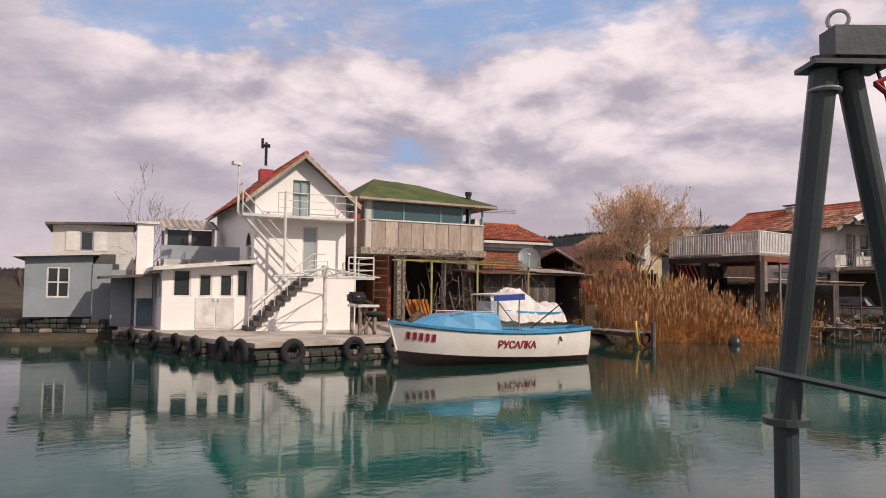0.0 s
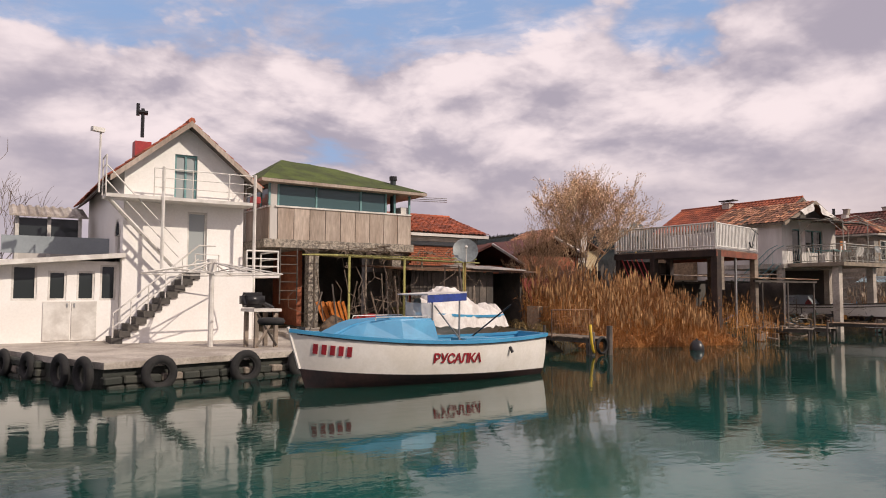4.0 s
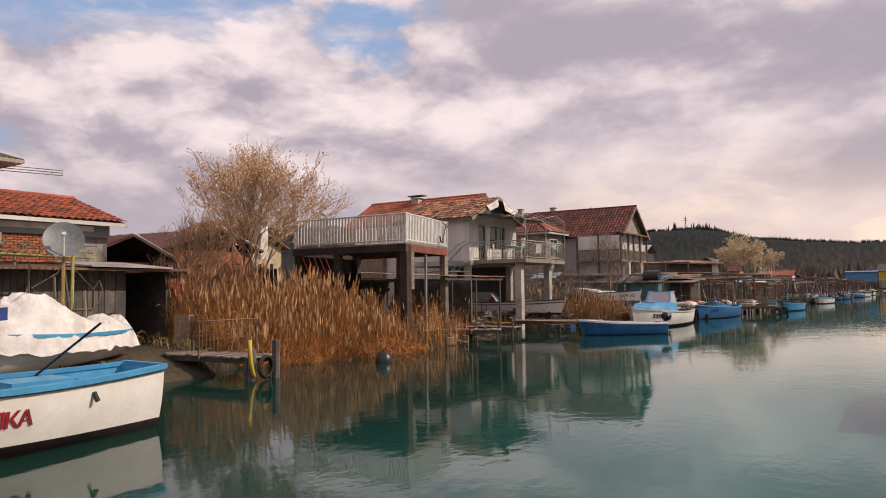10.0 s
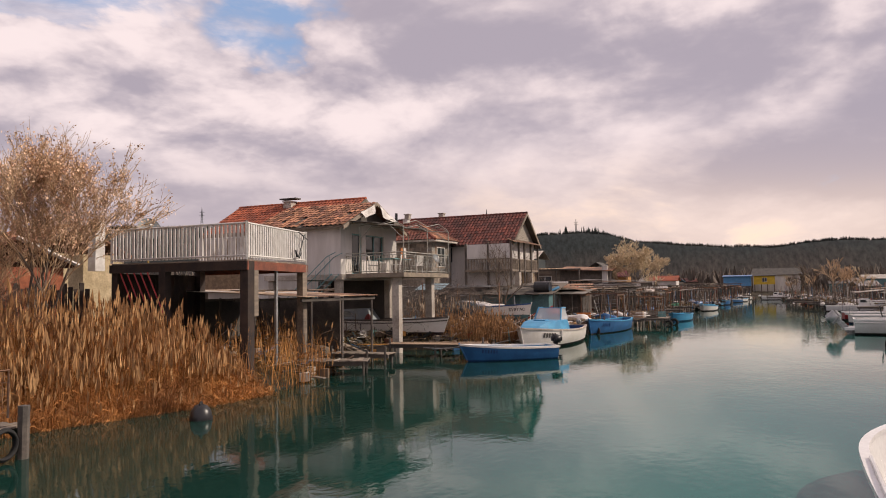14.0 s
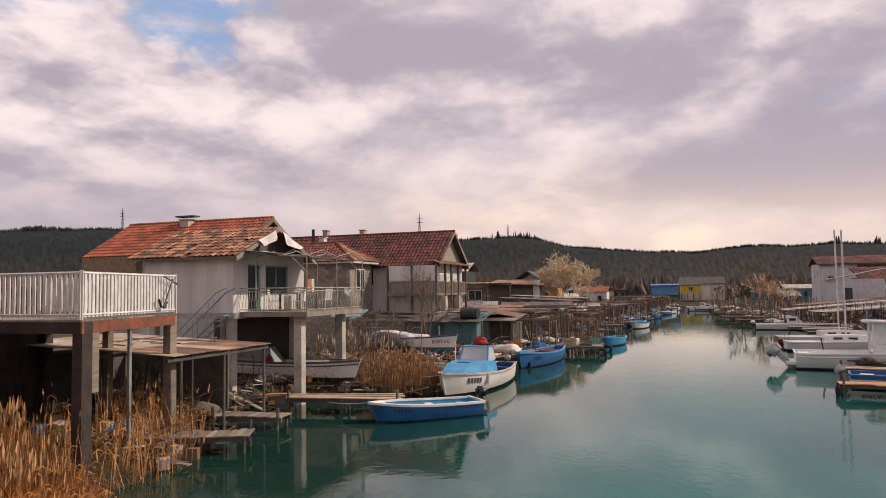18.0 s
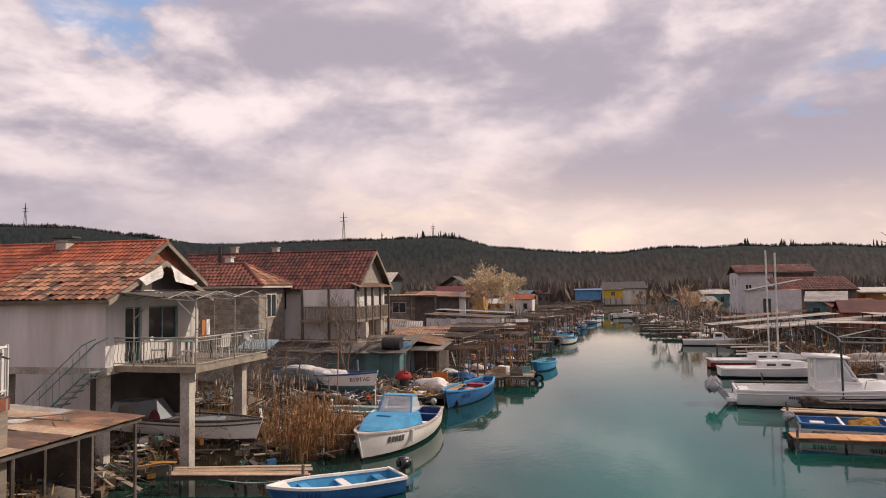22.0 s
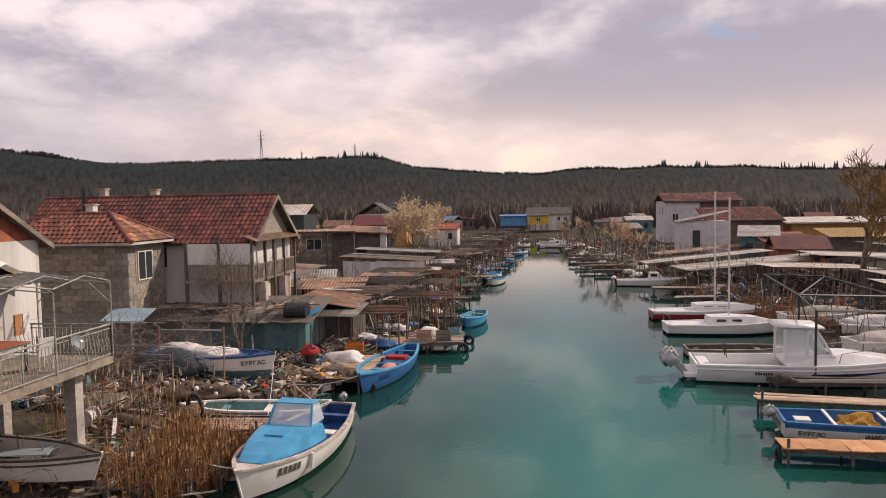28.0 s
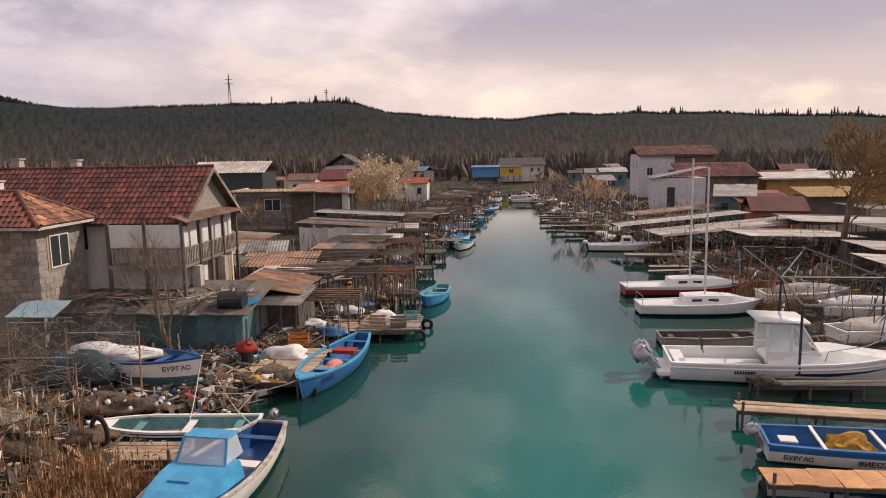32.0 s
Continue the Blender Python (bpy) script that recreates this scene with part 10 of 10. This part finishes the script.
def far_right():
    rg = random.Random(181)
    y, k = 78.0, 0
    while y < 170:
        x = bank(RIGHT, y)
        step = rg.uniform(3.6, 5.0)
        if rg.random() < .6:
            pier(x + 2.5, y, x - rg.uniform(1.0, 3.0), y + rg.uniform(-.3, .3), rg.uniform(.8, 1.4), rg.uniform(.5, .7), rg.choice((WOOD, DARKWOOD, WOOD)), plank=.3, along=True)
        if rg.random() < (.04 if y < 112 else .25):
            pal = rg.choice(((BOATW, BOATW, BOATW), (BOATW, WPAINT, SKYB), (GELCOAT, GELCOAT, GELCOAT)))
            bt, _, tp, _ = boat(x - rg.uniform(.4, 1.6), y + step * .5, rg.uniform(-12, 12), rg.uniform(4.4, 6.4), 1.8, .55, .4, .8, .05, *pal, HULLDARK, "white motorboat moored stern to the canal", thwarts=2, motor=dict(cowl=rg.choice((BLACKP, BOATW)), tilt=20))
            cb = quadbox(BM(), [(-.3, -.6, tp(.5) - .05), (1.3, -.5, tp(.5) - .05), (1.3, .5, tp(.5) - .05), (-.3, .6, tp(.5) - .05), (-.2, -.5, tp(.5) + .7), (.6, -.45, tp(.5) + .7), (.6, .45, tp(.5) + .7), (-.2, .5, tp(.5) + .7)])
            bmesh.ops.recalc_face_normals(cb, faces=cb.faces[:])
            part("cabin", cb, GELCOAT, bt)
            for sy in (-1, 1):
                part("cabin_window", mbox(BM(), pose(.15, sy * .555, tp(.5) + .45), .6, .06, .25), GLASS, bt)
        for j in range(2):
            heap(x + rg.uniform(.5, 4), y + rg.uniform(-2, 2), rg.uniform(.4, .8), rg.choice((NET, TARP, WOOD, TARP)), "gear_heap", "heap of fishing gear and covers", None, rg.randrange(99))
        y += step
        k += 1
    # long slanting canopies over the berths
    for i, (x, yy, w, d, h, rz) in enumerate(((8.4, 92.5, 13.0, 4.6, 2.2, 8), (5.5, 99.8, 12.0, 3.0, 2.2, 9), (8.5, 108.0, 13.0, 3.2, 2.4, 12), (17.5, 90.5, 10.0, 6.0, 2.2, -3), (10.0, 84.0, 8.0, 4.5, 2.0, 10), (20.0, 83.0, 9.0, 5.0, 2.2, 5), (15.0, 76.0, 7.0, 4.0, 2.0, 0), (12.5, 70.0, 6.0, 4.0, 2.0, 0), (25.0, 97.0, 9.0, 6.0, 2.4, 0))):
        shed(x, yy, w, d, h, rz, PALETIN if i % 3 != 2 else DIRTYTIN, DARKWOOD, -.9 if i < 3 else .3, "long slanting sheet canopy over the berths", (0, 0, 0), "berth canopies", "canopy", over=.4)
    # large house with red roof and its white outbuildings
    h = thing("white_house", 10.6, 149.0, 1.0, 0, "large white house with a red tiled roof", "house")
    bm = BM()
    wall_open(bm, "x", 0, .25, 0, 9, 0, 7.0, [(2, 3, 4.6, 6.0), (5, 6, 4.6, 6.0)])
    part("wall", bm, mat("house white wall", (.62, .60, .60), (.52, .50, .50), .9), h)
    bm = BM()
    wall_open(bm, "y", 0, .25, .25, 5.6, 0, 7.0, [(1.2, 2.2, 3.6, 4.9)])
    part("wall", bm, mat("house white wall", (.62, .60, .60), (.52, .50, .50), .9), h)
    window(h, "y", 0, 1.2, 2.2, 3.6, 4.9, WPAINT, inward=1.0)
    for a in (2, 5):
        window(h, "x", 0, a, a + 1, 4.6, 6.0, WPAINT, inward=1.0)
    part("side_wall", box(BM(), 5.6, .3, 0, 12.0, .5, 6.9), mat("brown plaster", (.20, .15, .12), (.13, .10, .085), .9), h)
    part("lean_to_roof", slab(BM(), [(4.6, -4.0, 3.2), (12.4, -4.0, 3.2), (12.4, .3, 4.6), (4.6, .3, 4.6)], .12), DARKTILE, h)
    part("lean_to_wall", box(BM(), 5.0, -3.6, 0, 12.0, -3.4, 3.2), DARKWOOD, h)
    part("roof_deck", slab(BM(), [(-.4, -.5, 6.9), (12.4, -.5, 6.9), (12.4, 4.5, 8.3), (-.4, 4.5, 8.3)], .15), DARKWOOD, h)
    tiled_slope(h, DARKTILE, (-.4, 4.5, 8.35), (12.4, 4.5, 8.35), (-.4, -.5, 6.95), (12.4, -.5, 6.95), .5, .7, 0, seed=191)
    part("back_slope", slab(BM(), [(-.4, 4.5, 8.3), (12.4, 4.5, 8.3), (12.4, 9.5, 6.9), (-.4, 9.5, 6.9)], .15), DARKTILE, h)
    g = thing("red_roofed_barn", 13.2, 130.0, 1.0, 0, "brown plastered barn with a red tiled roof", "barn")
    part("wall", box(BM(), 0, 0, 0, 10, 6, 4.2), mat("brown plaster", (.20, .15, .12), (.13, .10, .085), .9), g)
    part("roof_deck", slab(BM(), [(-.4, -.5, 4.1), (10.3, -.5, 4.1), (9.2, 3, 5.9), (-1.2, 3, 5.9)], .15), DARKWOOD, g)
    tiled_slope(g, DARKTILE, (-1.2, 3, 5.95), (9.2, 3, 5.95), (-.4, -.5, 4.15), (10.3, -.5, 4.15), .45, .6, 0, seed=192)
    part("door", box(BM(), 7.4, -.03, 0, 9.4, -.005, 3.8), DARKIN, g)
    w = thing("white_outbuilding", 8.2, 124.5, 1.0, 0, "white lean-to outbuilding with a grey blue door", "outbuilding")
    part("wall", box(BM(), 0, 0, 0, 6.5, 4, 4.2), mat("house white wall", (.62, .60, .60)), w)
    part("door", box(BM(), 1.6, -.03, 0, 2.6, -.005, 3.0), GREYPAINT, w)
    part("roof", slab(BM(), [(-.3, -.3, 4.2), (6.8, -.3, 5.6), (6.8, 4.3, 5.6), (-.3, 4.3, 4.2)], .12), TIN, w)
    o = thing("long_flat_shed", 27.0, 132.0, 1.0, 0, "long low shed with a pale flat roof", "shed")
    part("wall", box(BM(), -2, 0, 0, 26, 6, 3.6), OCHRE, o)
    part("roof", slab(BM(), [(-3, -1, 3.7), (27, -1, 3.7), (27, 7, 4.3), (-3, 7, 4.3)], .2), PALETIN, o)
    o = thing("yellow_shed", 21.0, 108.0, .8, 0, "small shed with a yellow ribbed roof", "shed")
    part("wall", box(BM(), 0, 0, 0, 6, 4, 3.0), DARKWOOD, o)
    bm = BM()
    corr(bm, (-.4, -.6, 3.0), (6.8, 0, 0), (0, 4.8, .8), 16, .05)
    part("roof", bm, mat("yellow sheet roof", (.50, .34, .12), (.38, .25, .1), .7), o)
    o = thing("small_awning_hut", 15.0, 112.0, .8, 0, "little hut with a rusty red awning", "hut")
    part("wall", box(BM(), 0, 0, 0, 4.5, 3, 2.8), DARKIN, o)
    part("roof", slab(BM(), [(-.6, -1.6, 2.7), (5.2, -1.6, 2.7), (5.2, 3, 3.3), (-.6, 3, 3.3)], .1), mat("red tin", (.30, .06, .045)), o)
    heap(18, 84, 1.6, REDCLOTH, "red_cover", "red tarpaulin over a boat on the bank", 1.2, 77)
    t = thing("white_tank", 17.4, 119.0, 3.4, 0, "white round tank on a hut", "tank")
    part("drum", rod(BM(), (0, 0, 0), (0, 0, 1.2), .6, 14), WPAINT, t)


far_right()
bare_tree(13.2, 82.0, .8, 11.5, 1.0, 201, .30, mat("orange brown twig", (.30, .19, .08), (.2, .125, .055), .9, .7, 0, rand=.3), BARK, 6, None, 0, "spreading willow with bare orange brown twigs", forks=3, up=.3, twig_r=.028)
bare_tree(26.0, 100.0, .8, 9.0, .95, 202, .2, YELLOWTW, BARK, 5, None, 0, "spreading willow with bare yellow green twigs", forks=3, up=.25, twig_r=.025)
for i in range(16):
    yy = RG.uniform(105, 183)
    sd = RG.random() < .5
    xx = (bank(LEFT, yy) - RG.uniform(8, 30)) if sd else (bank(RIGHT, yy) + RG.uniform(1, 9))
    if sd and -50 < xx < -28 and 98 < yy < 118:
        continue
    bare_tree(xx, yy, .6, RG.uniform(4, 7.5), .9, 210 + i, .12, RG.choice((TWIG, BARK, BLOSSOM)), BARK, 4, None, 0, "bare bush or tree behind the sheds", forks=3, twig_r=.03)


# ---------------------------------------------------------------- woods, pylons
def woods():
    rg = random.Random(221)
    kinds = []
    for q in range(6):                     # a bare tree far off: a brush of tapering limbs
        V, F = [], []
        for j in range(7):
            a, r, top = rg.uniform(0, 6.28), rg.uniform(.05, .5), rg.uniform(.55, 1.0)
            b = a + 1.57
            w = rg.uniform(.05, .11)
            k = len(V)
            mx, my, mz = math.cos(a) * r * .7, math.sin(a) * r * .7, top * .6
            V += [Vector((0, 0, -.15)), Vector((mx + math.cos(b) * w, my + math.sin(b) * w, mz)), Vector((math.cos(a) * r, math.sin(a) * r, top)), Vector((mx - math.cos(b) * w, my - math.sin(b) * w, mz))]
            F.append((k, k + 1, k + 2, k + 3))
        kinds.append((V, F))
    pine = ([], [])
    for j in range(4):
        for i in range(7):
            a = 6.283 * i / 7 + j
            k = len(pine[0])
            r = .42 * (1 - j * .22)
            pine[0].extend((Vector((0, 0, .34 + j * .22)), Vector((math.cos(a) * r, math.sin(a) * r, .05 + j * .2)), Vector((math.cos(a + .8) * r, math.sin(a + .8) * r, .08 + j * .2))))
            pine[1].append((k, k + 1, k + 2))
    bushes = []
    for q in range(4):
        V, F = [], []
        for j in range(60):
            d = Vector((rg.gauss(0, 1), rg.gauss(0, 1), abs(rg.gauss(0, 1)))).normalized() * rg.uniform(.25, .5)
            u, v = Vector((rg.gauss(0, 1), rg.gauss(0, 1), rg.gauss(0, 1))).normalized() * .09, Vector((rg.gauss(0, 1), rg.gauss(0, 1), rg.gauss(0, 1))).normalized() * .09
            k = len(V)
            V += [d + u, d + v, d - u, d - v]
            F.append((k, k + 1, k + 2, k + 3))
        bushes.append((V, F))

    def scatter(n, d0, d1, h0, h1, material, label, name, az0=-100, az1=75, wide=1.0, pts=None, kinds=kinds, sink=0.0):
        vs, fs = [], []
        for i in range(n):
            if pts:
                az, d = pts[i % len(pts)]
                az += rg.gauss(0, .25)
                d += rg.gauss(0, 12)
            else:
                az, d = rg.uniform(az0, az1), d0 + (d1 - d0) * rg.random() ** .8
            x, y = -11 + d * math.sin(radians(az)), 29 + d * math.cos(radians(az))
            if d < 300 and (-75 if y > 120 else -55) < x < (60 if y > 120 else 45) and y < 225:
                continue
            z, h = ground_z(x, y) - sink, rg.uniform(h0, h1)
            c, s = math.cos(i), math.sin(i)
            V, F = kinds[i % len(kinds)]
            k = len(vs)
            w = h * rg.uniform(.7, 1.1) * wide
            vs.extend((x + (v.x * c - v.y * s) * w, y + (v.x * s + v.y * c) * w, z + v.z * h) for v in V)
            fs.extend(tuple(q + k for q in f) for f in F)
        me = bpy.data.meshes.new(name)
        me.from_pydata(vs, [], fs)
        me.materials.append(material)
        tagged(new(name, me), label, "woods", kind="stuff")
    scatter(9000, 640, 705, 4.5, 6.8, FOREST, "trees along the crest of the hills", "crest_woods", wide=.9, sink=3.2)
    scatter(6500, 130, 340, 3.5, 8.5, mat("bare thicket", (.16, .125, .10), (.10, .085, .07), .95, .05, 0, rand=.3), "grey brown thickets at the foot of the hills", "thicket")
    scatter(160, 225, 300, 2.5, 5, OLIVE, "olive green bushes behind the huts", "bushes", kinds=bushes)
    scatter(60, 0, 0, 5, 9, PINE, "dark pines on the skyline", "pines", wide=.55, kinds=[pine], pts=[(-15.5, 690), (-15.0, 690), (-13.2, 700), (-12.2, 700), (-13.6, 690), (10, 690), (12.4, 690), (12.9, 690), (20, 640), (22, 630), (23, 620), (25, 620), (27, 620), (29, 610), (31, 600), (18.5, 660)])
    for az, d, h in ((-21.6, 720, 32), (-14.3, 720, 18), (-44.5, 740, 26), (-18.5, 730, 12)):
        x, y = -11 + d * math.sin(radians(az)), 29 + d * math.cos(radians(az))
        p = thing("pylon", x, y, ground_z(x, y), 0, "thin lattice mast on the ridge", "mast", "masts")
        for sx, sy in ((-1, -1), (1, -1), (1, 1), (-1, 1)):
            part("leg", rod(BM(), (sx * h * .045, sy * h * .045, 0), (0, 0, h), .22, 4), GREYPAINT, p)
        for k in (.7, .82):
            part("cross_arm", rod(BM(), (-h * .12, 0, h * k), (h * .12, 0, h * k), .2, 4), GREYPAINT, p)


woods()


# ---------------------------------------------------------------- crane frame at the start
def crane():
    c = thing("hoist_frame", -2.1, 2.78, -1.0, 0, "grey green steel hoist frame standing in the water", "hoist")
    O = Vector((-2.1, 2.78, -1.0))

    def q(x, y, z):
        return Vector((x, y, z)) - O
    part("leg", rod(BM(), q(-2.215, 2.85, 1.58), q(-1.995, 2.85, 3.18), .058, 14), GREYPAINT, c, smooth=False)
    part("footing_pipe", rod(BM(), q(-2.22, 2.85, -1.0), q(-2.22, 2.85, 1.58), .054, 14), GREYPAINT, c)
    part("leg", rod(BM(), q(-1.970, 2.970, 3.130), q(-1.822, 3.929, -1.000), .055, 14), GREYPAINT, c)
    b = BM()
    d = Vector((0.44, 0.89, 0)).normalized()
    m = Matrix.Translation(q(-1.965, 2.9, 3.235) + d * .95) @ pose(0, 0, 0, 0, 0, math.degrees(math.atan2(d.y, d.x)))
    part("beam", mbox(b, m, 2.0, .13, .13), GREYPAINT, c)
    part("top_plate", mbox(BM(), Matrix.Translation(q(-1.96, 2.92, 3.135)) @ pose(0, 0, 0, 0, 0, 64), .34, .18, .022), GREYPAINT, c)
    ob = part("eye_ring", ringmesh(BM(), (0, 0, 0), .042, .009, "y", 16, 6), STEEL, c)
    ob.matrix_basis = Matrix.Translation(q(-1.965, 2.9, 3.345)) @ pose(0, 0, 0, 0, 0, 30)
    part("clamp", ringmesh(BM(), q(-2.0, 2.85, 3.03), .062, .010, "z", 14, 5), STEEL, c)
    part("cross_bar", rod(BM(), q(-2.260, 2.700, 1.800), q(-1.890, 3.050, 1.710), .016, 6), GREYPAINT, c)
    part("flange", rod(BM(), q(-2.22, 2.85, 1.55), q(-2.22, 2.85, 1.58), .1, 14), GREYPAINT, c)
    part("cable", chain(BM(), [q(-1.86, 3.1, 3.31), q(-1.87, 3.09, 3.25), q(-1.885, 3.04, 3.12), q(-1.87, 3.08, 3.0), q(-1.86, 3.1, 2.85)], .008, 5), BLACKP, c)
    part("hook", chain(BM(), [q(-1.89, 3.03, 3.06), q(-1.86, 3.1, 3.0), q(-1.83, 3.16, 2.93), q(-1.82, 3.18, 3.02), q(-1.86, 3.1, 3.1), q(-1.89, 3.03, 3.06)], .012, 6), REDP, c)


crane()
